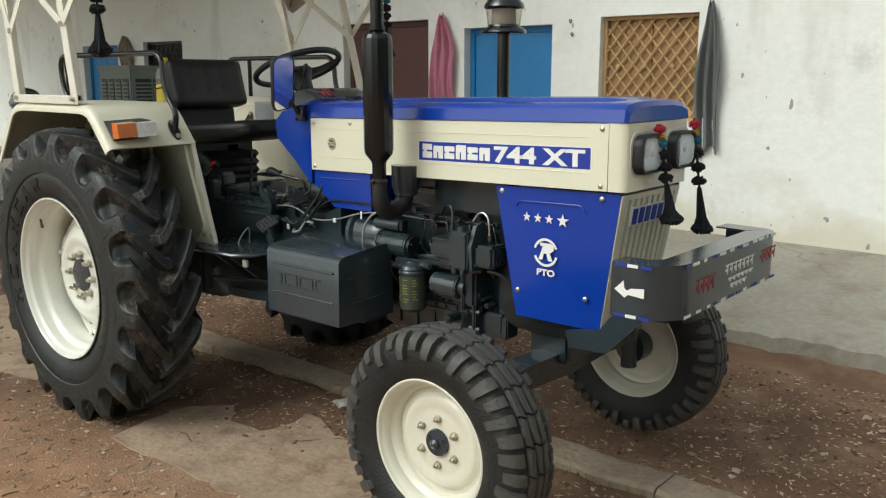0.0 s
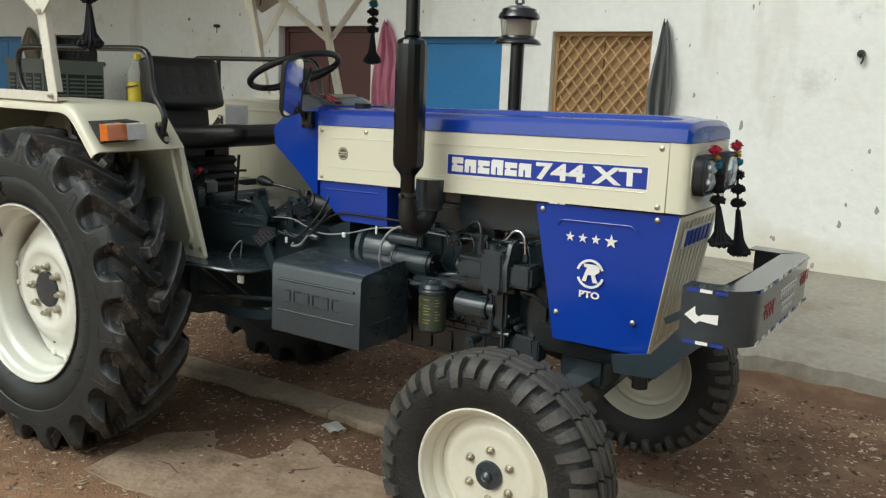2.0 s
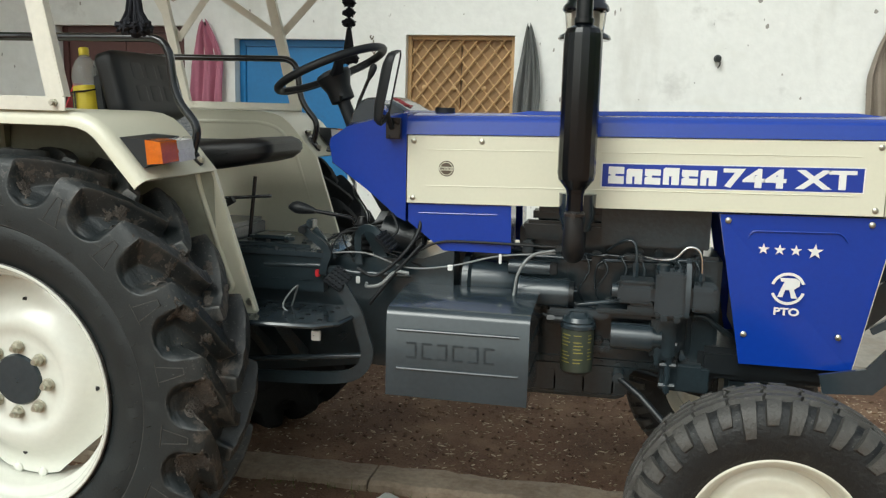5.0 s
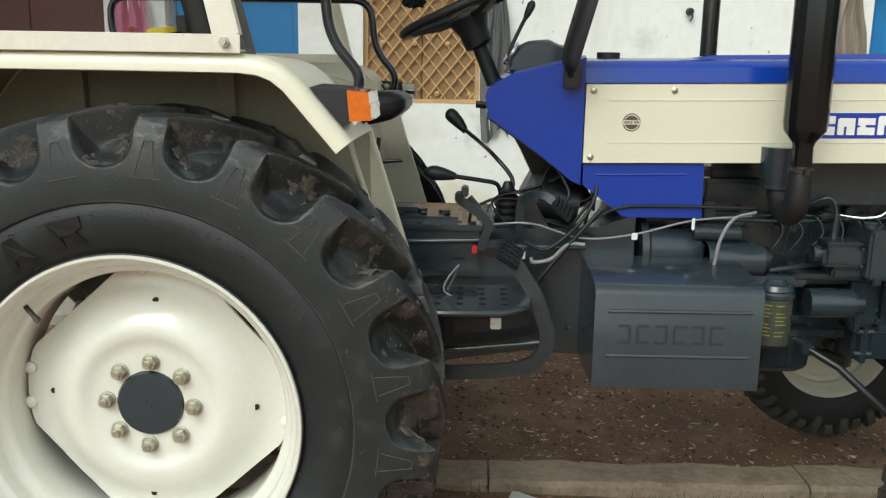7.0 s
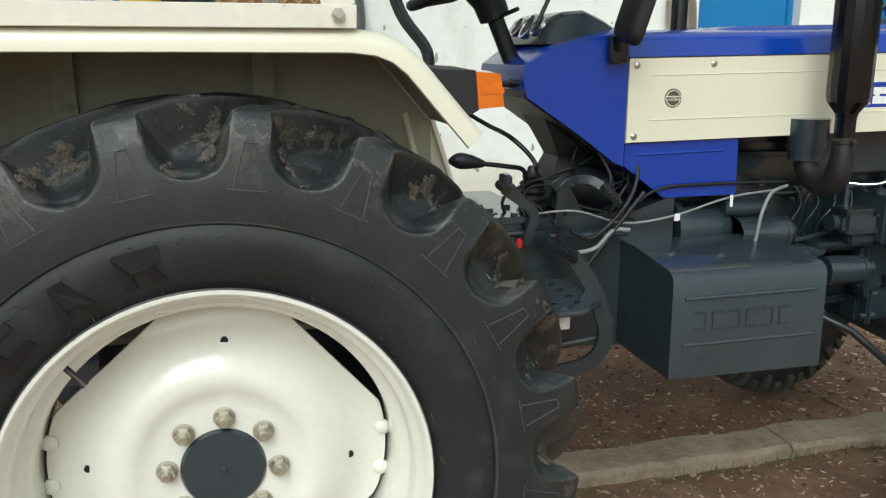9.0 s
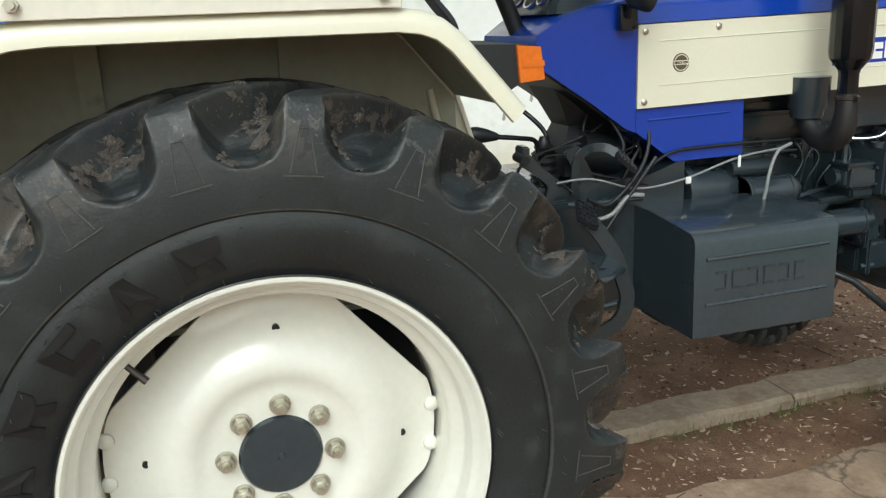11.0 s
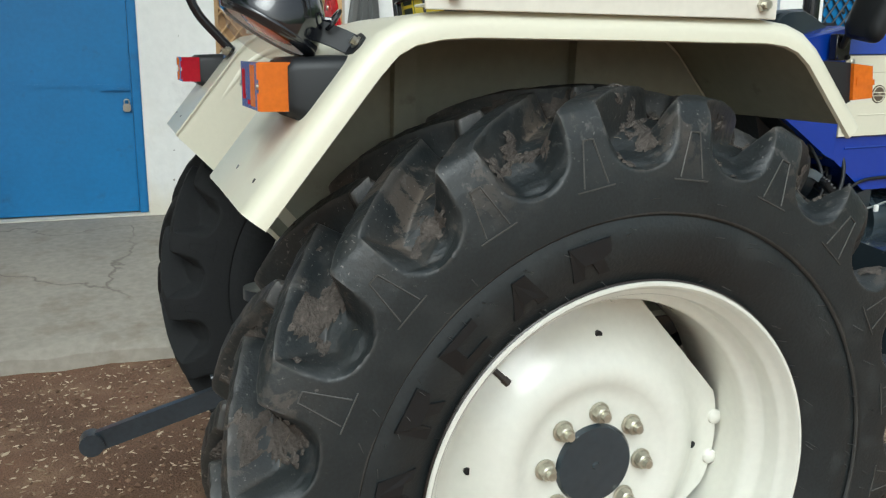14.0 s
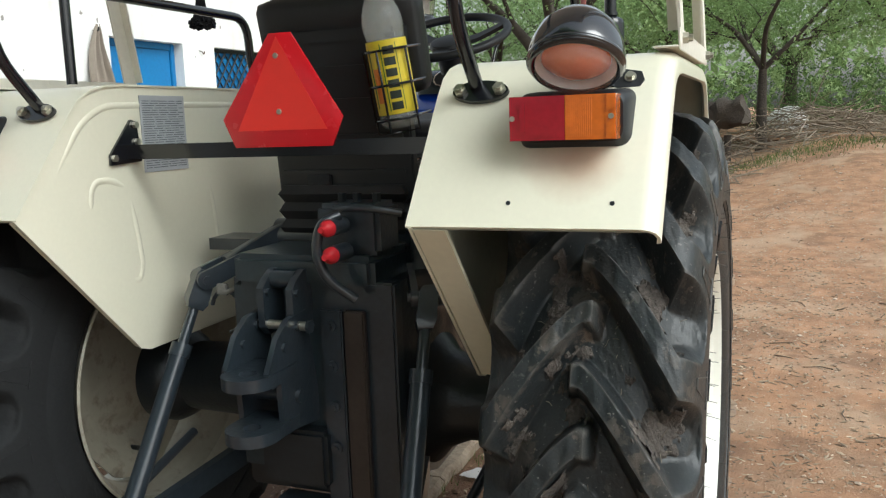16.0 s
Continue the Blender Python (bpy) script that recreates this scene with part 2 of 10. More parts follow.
specks(WALL, (0.22, 0.20, 0.17), 13.0, 0.745, 0.765)
def damp_foot(m, top, color):
    """Yellowed, ragged splash zone along the foot of a wall."""
    n, l = m.node_tree.nodes, m.node_tree.links
    b = n["Principled BSDF"]
    out = b.inputs["Base Color"].links[0].from_socket
    tc, sep, nz, add, mr, mx = n.new("ShaderNodeTexCoord"), n.new("ShaderNodeSeparateXYZ"), n.new("ShaderNodeTexNoise"), n.new("ShaderNodeMath"), n.new("ShaderNodeMapRange"), n.new("ShaderNodeMix")
    nz.inputs["Scale"].default_value, nz.inputs["Detail"].default_value = 2.4, 8.0
    add.operation = 'MULTIPLY_ADD'
    add.inputs[1].default_value = -1.1
    l.new(tc.outputs["Object"], sep.inputs[0])
    l.new(tc.outputs["Object"], nz.inputs["Vector"])
    l.new(nz.outputs["Fac"], add.inputs[0])
    l.new(sep.outputs["Z"], add.inputs[2])
    mr.inputs["From Min"].default_value, mr.inputs["From Max"].default_value = top - 0.45, top - 0.75
    mr.inputs["To Max"].default_value = 0.7
    l.new(add.outputs[0], mr.inputs["Value"])
    mx.data_type = 'RGBA'
    mx.inputs["B"].default_value = (*color, 1)
    l.new(mr.outputs[0], mx.inputs["Factor"])
    l.new(out, mx.inputs["A"])
    l.new(mx.outputs["Result"], b.inputs["Base Color"])


damp_foot(WALL, 0.52, (0.62, 0.57, 0.44))


def cracked(m, scale, width, color):
    """Thin wandering cracks over a cement surface."""
    n, l = m.node_tree.nodes, m.node_tree.links
    b = n["Principled BSDF"]
    out = b.inputs["Base Color"].links[0].from_socket
    tc, nz, mixv, vo, mr, gap, gr, mul, mx = n.new("ShaderNodeTexCoord"), n.new("ShaderNodeTexNoise"), n.new("ShaderNodeMix"), n.new("ShaderNodeTexVoronoi"), n.new("ShaderNodeMapRange"), n.new("ShaderNodeTexNoise"), n.new("ShaderNodeMapRange"), n.new("ShaderNodeMath"), n.new("ShaderNodeMix")
    nz.inputs["Scale"].default_value, nz.inputs["Detail"].default_value = 2.5, 7.0
    mixv.data_type = 'VECTOR'
    mixv.inputs["Factor"].default_value = 0.35
    l.new(tc.outputs["Object"], nz.inputs["Vector"])
    l.new(tc.outputs["Object"], mixv.inputs["A"])
    l.new(nz.outputs["Color"], mixv.inputs["B"])
    vo.feature = 'DISTANCE_TO_EDGE'
    vo.inputs["Scale"].default_value = scale
    l.new(mixv.outputs["Result"], vo.inputs["Vector"])
    mr.inputs["From Min"].default_value, mr.inputs["From Max"].default_value = width, 0.0
    l.new(vo.outputs["Distance"], mr.inputs["Value"])
    gap.inputs["Scale"].default_value = 0.9
    l.new(tc.outputs["Object"], gap.inputs["Vector"])
    gr.inputs["From Min"].default_value, gr.inputs["From Max"].default_value = 0.45, 0.58
    gr.inputs["To Max"].default_value = 0.85
    l.new(gap.outputs["Fac"], gr.inputs["Value"])
    mul.operation = 'MULTIPLY'
    l.new(mr.outputs[0], mul.inputs[0])
    l.new(gr.outputs[0], mul.inputs[1])
    mx.data_type = 'RGBA'
    mx.inputs["B"].default_value = (*color, 1)
    l.new(mul.outputs[0], mx.inputs["Factor"])
    l.new(out, mx.inputs["A"])
    l.new(mx.outputs["Result"], b.inputs["Base Color"])


PLASTER_BARE = mat("bare_plaster", (0.33, 0.31, 0.28), 0.9, vary=0.2, scale=8, grain=50, bump=0.3)
SOIL = mat("red_brown_soil", (0.150, 0.081, 0.048), 0.95, vary=0.5, scale=1.6, grain=110, bump=0.8, dirt=(0.26, 0.163, 0.10), dirt_amount=0.6, dist=0.012)
def dry_zone(m, dry):
    """Dry trodden dirt away from the house, by a ragged border in the ground plan."""
    n, l = m.node_tree.nodes, m.node_tree.links
    b = n["Principled BSDF"]
    src = b.inputs["Base Color"].links[0].from_socket
    tc, sep, nz = n.new("ShaderNodeTexCoord"), n.new("ShaderNodeSeparateXYZ"), n.new("ShaderNodeTexNoise")
    nz.inputs["Scale"].default_value, nz.inputs["Detail"].default_value = 0.9, 6.0
    l.new(tc.outputs["Object"], sep.inputs[0])
    l.new(tc.outputs["Object"], nz.inputs["Vector"])
    far = n.new("ShaderNodeMath")
    far.operation = 'MULTIPLY_ADD'
    far.inputs[1].default_value = -0.22
    l.new(sep.outputs["X"], far.inputs[0])
    l.new(sep.outputs["Y"], far.inputs[2])
    add = n.new("ShaderNodeMath")
    add.operation = 'MULTIPLY_ADD'
    add.inputs[1].default_value = 1.6
    l.new(nz.outputs["Fac"], add.inputs[0])
    l.new(far.outputs[0], add.inputs[2])
    mr = n.new("ShaderNodeMapRange")
    mr.inputs["From Min"].default_value, mr.inputs["From Max"].default_value = 0.15, -0.65
    l.new(add.outputs[0], mr.inputs["Value"])
    fine = n.new("ShaderNodeTexNoise")
    fine.inputs["Scale"].default_value, fine.inputs["Detail"].default_value = 7.0, 9.0
    l.new(tc.outputs["Object"], fine.inputs["Vector"])
    fr = n.new("ShaderNodeMapRange")
    fr.inputs["From Min"].default_value, fr.inputs["From Max"].default_value = 0.3, 0.7
    fr.inputs["To Min"].default_value, fr.inputs["To Max"].default_value = 0.7, 1.25
    l.new(fine.outputs["Fac"], fr.inputs["Value"])
    sc = n.new("ShaderNodeVectorMath")
    sc.operation = 'SCALE'
    sc.inputs[0].default_value = dry
    l.new(fr.outputs[0], sc.inputs["Scale"])
    top = sc.outputs[0]
    # pale gravelly patches, then damp darker ones
    for size, lo, hi, most, col in ((1.3, 0.50, 0.64, 0.7, (0.45, 0.32, 0.215)), (0.8, 0.56, 0.60, 0.7, (0.21, 0.115, 0.066)), (38.0, 0.60, 0.66, 0.8, (0.50, 0.39, 0.28))):
        pn, pr, pm = n.new("ShaderNodeTexNoise"), n.new("ShaderNodeMapRange"), n.new("ShaderNodeMix")
        pn.inputs["Scale"].default_value, pn.inputs["Detail"].default_value, pn.inputs["Roughness"].default_value = size, 9.0, 0.62
        pr.inputs["From Min"].default_value, pr.inputs["From Max"].default_value, pr.inputs["To Max"].default_value = lo, hi, most
        pm.data_type = 'RGBA'
        pm.inputs["B"].default_value = (*col, 1)
        l.new(tc.outputs["Object"], pn.inputs["Vector"])
        l.new(pn.outputs["Fac"], pr.inputs["Value"])
        l.new(pr.outputs[0], pm.inputs["Factor"])
        l.new(top, pm.inputs["A"])
        top = pm.outputs["Result"]
    mx = n.new("ShaderNodeMix")
    mx.data_type = 'RGBA'
    l.new(mr.outputs[0], mx.inputs["Factor"])
    l.new(src, mx.inputs["A"])
    l.new(top, mx.inputs["B"])
    l.new(mx.outputs["Result"], b.inputs["Base Color"])


dry_zone(SOIL, (0.36, 0.20, 0.112))
CONCRETE = mat("worn_concrete", (0.36, 0.262, 0.182), 0.88, vary=0.25, scale=3.0, grain=38, bump=0.6, dirt=(0.18, 0.115, 0.075), dirt_amount=0.62, dist=0.012)
PAD = mat("trodden_cement", (0.30, 0.272, 0.23), 0.8, vary=0.25, scale=1.2, grain=24, bump=0.3, dirt=(0.19, 0.15, 0.112), dirt_amount=0.52, dist=0.01)
cracked(PAD, 0.6, 0.0055, (0.14, 0.12, 0.10))
cracked(CONCRETE, 1.3, 0.008, (0.10, 0.075, 0.055))
KERB = mat("soiled_kerb_concrete", (0.285, 0.225, 0.165), 0.92, vary=0.3, scale=3.0, grain=38, bump=0.7, dirt=(0.17, 0.115, 0.075), dirt_amount=0.58, dist=0.014)
DOOR_BLUE = mat("blue_door_paint", (0.012, 0.17, 0.42), 0.45, vary=0.12, scale=2.5, grain=30, bump=0.08, dirt=(0.03, 0.10, 0.2), dirt_amount=0.3)
DOOR_RED = mat("maroon_door_paint", (0.085, 0.028, 0.024), 0.5, vary=0.2, scale=3, grain=30, bump=0.1)
SHUTTER = mat("ochre_shutter_paint", (0.30, 0.175, 0.075), 0.55, vary=0.2, scale=4, grain=40, bump=0.1)
LATTICE = mat("ochre_lattice", (0.50, 0.32, 0.15), 0.5, vary=0.2, scale=8, grain=60, bump=0.1)


# ---- mesh helpers ----
def V(*p):
    return Vector(p)


def add_box(bm, lo, hi, turn=None):
    c = (Vector(lo) + Vector(hi)) / 2
    s = Vector(hi) - Vector(lo)
    m = Matrix.Translation(c) @ (turn if turn else Matrix()) @ Matrix.Diagonal((*s, 1))
    return bmesh.ops.create_cube(bm, size=1, matrix=m)["verts"]


def ring(bm, pts):
    return [bm.verts.new(p) for p in pts]


def bridge(bm, a, b, closed=True):
    n = len(a)
    for i in range(n if closed else n - 1):
        j = (i + 1) % n
        bm.faces.new((a[i], a[j], b[j], b[i]))


def add_loft(bm, sections, closed=True, caps=True):
    rings = [ring(bm, s) for s in sections]
    for a, b in zip(rings, rings[1:]):
        bridge(bm, a, b, closed)
    if caps and closed:
        bm.faces.new(rings[0][::-1])
        bm.faces.new(rings[-1])
    return rings


def add_prism(bm, pts, axis, a, b):
    """A polygon extruded along one axis from a to b; pts give the other two coordinates in order."""
    def at(p, v):
        q = list(p)
        q.insert("xyz".index(axis), v)
        return q
    add_loft(bm, [[at(p, a) for p in pts], [at(p, b) for p in pts]])


def frame_of(d):
    d = d.normalized()
    u = d.cross(V(0, 0, 1)) if abs(d.z) < 0.9 else d.cross(V(1, 0, 0))
    u.normalize()
    return u, d.cross(u).normalized()


def add_cyl(bm, p0, p1, r0, r1=None, seg=16, caps=True):
    p0, p1 = Vector(p0), Vector(p1)
    r1 = r0 if r1 is None else r1
    u, w = frame_of(p1 - p0)
    ang = [2 * math.pi * i / seg for i in range(seg)]
    add_loft(bm, [[p + (u * math.cos(a) + w * math.sin(a)) * r for a in ang] for p, r in ((p0, r0), (p1, r1))], caps=caps)


def smooth_path(pts, n=6):
    pts = [Vector(p) for p in pts]
    if len(pts) < 3:
        return pts
    ext = [2 * pts[0] - pts[1]] + pts + [2 * pts[-1] - pts[-2]]
    out = []
    for i in range(1, len(ext) - 2):
        a, b, c, d = ext[i - 1:i + 3]
        for k in range(n):
            t = k / n
            out.append(0.5 * ((2 * b) + (c - a) * t + (2 * a - 5 * b + 4 * c - d) * t * t + (3 * b - a - 3 * c + d) * t ** 3))
    return out + [pts[-1]]


def round_path(pts, r, n=5):
    """Straight runs joined by rounded bends of about radius r."""
    pts = [Vector(p) for p in pts]
    out = [pts[0]]
    for a, b, c in zip(pts, pts[1:], pts[2:]):
        k = min(r, (a - b).length * 0.45, (c - b).length * 0.45)
        s, e = b + (a - b).normalized() * k, b + (c - b).normalized() * k
        for i in range(n + 1):
            t = i / n
            out.append(s * (1 - t) ** 2 + b * 2 * t * (1 - t) + e * t * t)
    return out + [pts[-1]]


def add_tube(bm, pts, r, seg=10, radii=None):
    pts = [Vector(p) for p in pts]
    u, _ = frame_of(pts[1] - pts[0])
    secs = []
    for i, p in enumerate(pts):
        d = (pts[min(i + 1, len(pts) - 1)] - pts[max(i - 1, 0)]).normalized()
        u = (u - d * u.dot(d)).normalized()
        w = d.cross(u)
        rr = radii[i] if radii else r
        secs.append([p + (u * math.cos(2 * math.pi * k / seg) + w * math.sin(2 * math.pi * k / seg)) * rr for k in range(seg)])
    add_loft(bm, secs)


def add_lathe(bm, prof, origin, axis=(0, 1, 0), seg=48, close=False):
    """Turns a profile of (radius, distance along the axis) round the axis."""
    o, d = Vector(origin), Vector(axis).normalized()
    u, w = frame_of(d)
    rings = []
    for r, h in prof:
        if r < 1e-5:
            rings.append([bm.verts.new(o + d * h)])
        else:
            rings.append(ring(bm, [o + d * h + (u * math.cos(2 * math.pi * k / seg) + w * math.sin(2 * math.pi * k / seg)) * r for k in range(seg)]))
    pairs = list(zip(rings, rings[1:])) + ([(rings[-1], rings[0])] if close else [])
    for a, b in pairs:
        if len(a) == 1 and len(b) == 1:
            continue
        if len(a) == 1:
            for k in range(seg):
                bm.faces.new((a[0], b[k], b[(k + 1) % seg]))
        elif len(b) == 1:
            for k in range(seg):
                bm.faces.new((a[(k + 1) % seg], a[k], b[0]))
        else:
            bridge(bm, a, b)


def bevel(bm, w, seg=2, angle=30):
    edges = [e for e in bm.edges if len(e.link_faces) == 2 and e.calc_face_angle(0) > radians(angle)]
    if edges:
        bmesh.ops.bevel(bm, geom=edges, offset=w, segments=seg, affect='EDGES', clamp_overlap=True)


def finish(name, bm, material, sharp=38):
    bmesh.ops.recalc_face_normals(bm, faces=bm.faces)
    me = bpy.data.meshes.new(name)
    bm.to_mesh(me)
    bm.free()
    for m in (material if isinstance(material, (list, tuple)) else [material]):
        me.materials.append(m)
    me.polygons.foreach_set("use_smooth", [True] * len(me.polygons))
    me.set_sharp_from_angle(angle=radians(sharp))
    return me


def part(name, bm, material, parent=None, label="", sharp=38):
    ob = new(name, finish(name, bm, material, sharp))
    if parent:
        ob.parent = parent
        ob.matrix_parent_inverse = Matrix.Translation(-parent.location) if parent.parent is None else Matrix()
    if label:
        ob["label"] = label
    return ob


def thing(name, at, label, category, group="", kind=""):
    ob = new(name)
    ob.empty_display_size = 0.1
    ob.location = at
    return tagged(ob, label, category, group, kind)


def boxpart(name, lo, hi, material, parent, w=0.004, label="", turn=None):
    bm = bmesh.new()
    add_box(bm, lo, hi, turn)
    if w:
        bevel(bm, w)
    return part(name, bm, material, parent, label)


def cylpart(name, p0, p1, r, material, parent, r1=None, seg=20, w=0.003, label=""):
    bm = bmesh.new()
    add_cyl(bm, p0, p1, r, r1, seg)
    if w:
        bevel(bm, w, 2, 50)
    return part(name, bm, material, parent, label)


def tubepart(name, pts, r, material, parent, seg=10, label="", bend=None, smooth=False):
    bm = bmesh.new()
    if bend:
        pts = round_path(pts, bend)
    elif smooth:
        pts = smooth_path(pts)
    add_tube(bm, pts, r, seg)
    return part(name, bm, material, parent, label, 60)


# ---- ground, pad and house wall ----
def ground_height(x, y):
    rise = max(0.0, min(x, 13.0) - 4.5) * 0.035 if y < 2.2 else max(0.0, x - 7.5) * 0.03
    # a bank climbs beside the track, away from the house
    ease = lambda v: 0.0 if v <= 0 else 1.0 if v >= 1 else v * v * (3 - 2 * v)
    rise += (0.03 * max(0.0, min(x, 13.0) - 5.0) + 0.40 * ease(-y / 2.2) * ease((x - 6.0) / 6.5)) * ease((1.5 - y) / 1.5)
    rise = min(rise, 1.6)
    bumps = 0.02 * noise.noise(V(x * 0.9, y * 0.9, 0)) + 0.008 * noise.noise(V(x * 4, y * 4, 3))
    return -0.04 + rise + bumps * (1 if abs(x) < 40 else 0)


def graded(lo, hi, core_lo, core_hi, step, grow=1.35):
    xs = list(np.arange(core_lo, core_hi + step / 2, step))
    s, x = step, core_hi
    while x < hi:
        s *= grow
        x += s
        xs.append(min(x, hi))
    s, x = step, core_lo
    while x > lo:
        s *= grow
        x -= s
        xs.insert(0, max(x, lo))
    return xs


def build_ground():
    xs, ys = graded(-900, 900, -4, 12, 0.14), graded(-900, 900, -6, 5, 0.14)
    verts = [(x, y, ground_height(x, y)) for x in xs for y in ys]
    n = len(ys)
    faces = [(i * n + j, (i + 1) * n + j, (i + 1) * n + j + 1, i * n + j + 1) for i in range(len(xs) - 1) for j in range(n - 1)]
    me = bpy.data.meshes.new("ground")
    me.from_pydata(verts, [], faces)
    me.materials.append(SOIL)
    me.polygons.foreach_set("use_smooth", [True] * len(me.polygons))
    tagged(new("ground", me), "red-brown bare soil strewn with chaff and wood chips", "ground", kind="structure")


def pad_height(y):
    return 0.05 + (y - 2.0) * 0.094


def build_pad():
    bm = bmesh.new()
    xs = list(np.arange(-14, 12.01, 0.07))
    secs = []
    for x in xs:
        e = 2.02 + 0.06 * noise.noise(V(x * 1.3, 0, 0)) + 0.06 * noise.noise(V(x * 5, 2, 0)) + 0.03 * noise.noise(V(x * 14, 2, 0)) + (0.35 if x > 1.6 and x < 1.9 else 0.3 if x >= 1.9 else 0)
        secs.append([(x, e, -0.15), (x, e + 0.01, pad_height(e) - 0.030 + 0.016 * noise.noise(V(x * 7, 5, 0))), (x, e + 0.05, pad_height(e) - 0.006 + 0.008 * noise.noise(V(x * 9, 8, 0))), (x, e + 0.12, pad_height(e + 0.12)), (x, 3.1, pad_height(3.1)), (x, 4.3, pad_height(4.3)), (x, 4.3, -0.15)])
    add_loft(bm, secs)
    tagged(part("pavement", bm, PAD), "worn cracked cement apron sloping up to the house wall", "pavement", kind="structure")


def build_kerb():
    bm = bmesh.new()
    joints = [-3.2, -1.6, -0.25, 0.86, 2.02, 2.62, 3.6, 4.7]
    th = thing("kerb", (0, 0.2, 0), "worn concrete kerb strip set in the soil under the tractor", "kerb", kind="structure")
    for a, b in zip(joints, joints[1:]):
        bm = bmesh.new()
        secs = []
        for i in range(25):
            x = a + 0.004 + (b - a - 0.008) * i / 24
            w = 0.03 * noise.noise(V(x * 4, 1, 0)) + 0.016 * noise.noise(V(x * 13, 1, 0))
            v = 0.03 * noise.noise(V(x * 4, 7, 0)) + 0.016 * noise.noise(V(x * 13, 7, 0))
            h = 0.006 * noise.noise(V(x * 6, 4, 0)) + 0.004
            sl = 0.02 * x
            secs.append([(x, 0.10 + w + sl, -0.12), (x, 0.10 + w + sl, h - 0.015), (x, 0.118 + w + sl, h), (x, 0.275 + v + sl, h), (x, 0.295 + v + sl, h - 0.02), (x, 0.295 + v + sl, -0.12)])
        add_loft(bm, secs)
        part("kerb_stone", bm, KERB, th)


WALL_Y = 4.28
OPENINGS = {  # x0, x1, z0, z1
    "door_1": (-9.75, -8.65, 0.27, 2.08), "window_1": (-7.9, -6.87, 1.2, 2.1), "door_2": (-3.53, -2.2, 0.27, 2.195), "door_3": (-1.705, -0.626, 0.27, 2.085),
    "window_2": (-0.105, 0.84, 1.21, 2.13), "door_4": (3.92, 4.9, 0.27, 2.17), "window_3": (5.4, 6.35, 1.2, 2.17)}


def build_wall():
    lo, hi, top, thick = -16.0, 9.5, 3.7, 0.24
    cuts = sorted(OPENINGS.values())
    th = thing("wall_house", (-3, WALL_Y, 0), "long whitewashed plaster house wall with chips and stains", "wall", kind="structure")
    bm = bmesh.new()
    x = lo
    for a, b, z0, z1 in cuts:
        add_box(bm, (x, WALL_Y, -0.2), (a, WALL_Y + thick, top))
        add_box(bm, (a, WALL_Y, z1), (b, WALL_Y + thick, top))
        add_box(bm, (a, WALL_Y, -0.2), (b, WALL_Y + thick, z0))
        x = b
    add_box(bm, (x, WALL_Y, -0.2), (hi, WALL_Y + thick, top))
    add_box(bm, (hi - thick, WALL_Y + thick, -0.2), (hi, WALL_Y + 5, top))
    add_box(bm, (lo, WALL_Y + thick, -0.2), (lo + thick, WALL_Y + 5, top))
    add_box(bm, (lo, WALL_Y + 5 - thick, -0.2), (hi, WALL_Y + 5, top))
    add_box(bm, (lo - 0.1, WALL_Y - 0.12, top), (hi + 0.1, WALL_Y + 5.1, top + 0.14))
    bmesh.ops.remove_doubles(bm, verts=bm.verts, dist=0.0005)
    part("plaster", bm, WALL, th)


def build_door(name, o, paint, frame_paint, label, panels=0, leaf_split=True):
    a, b, z0, z1 = o
    th = tagged(thing(name, ((a + b) / 2, WALL_Y, z0), label, "door", kind="structure"))
    bm = bmesh.new()
    d0, d1 = WALL_Y + 0.10, WALL_Y + 0.17
    for lo, hi in (((a, d0, z0), (a + 0.06, d1, z1)), ((b - 0.06, d0, z0), (b, d1, z1)), ((a + 0.06, d0, z1 - 0.06), (b - 0.06, d1, z1))):
        add_box(bm, lo, hi)
    bevel(bm, 0.006)
    part("door_frame", bm, frame_paint, th)
    mid = (a + b) / 2
    spans = [(a + 0.062, mid - 0.003), (mid + 0.003, b - 0.062)] if leaf_split else [(a + 0.062, b - 0.062)]
    for x0, x1 in spans:
        leaf = boxpart("door_leaf", (x0, d0 + 0.015, z0 + 0.01), (x1, d0 + 0.05, z1 - 0.063), paint, th, 0.004)
        bm = bmesh.new()
        for k in range(1, 4) if panels else (2,):
            zz = z0 + (z1 - z0) * k / 4
            add_box(bm, (x0 + 0.01, d0 + 0.008, zz - 0.012), (x1 - 0.01, d0 + 0.0152, zz + 0.012))
        bevel(bm, 0.003)
        part("batten", bm, paint, leaf)
    return th


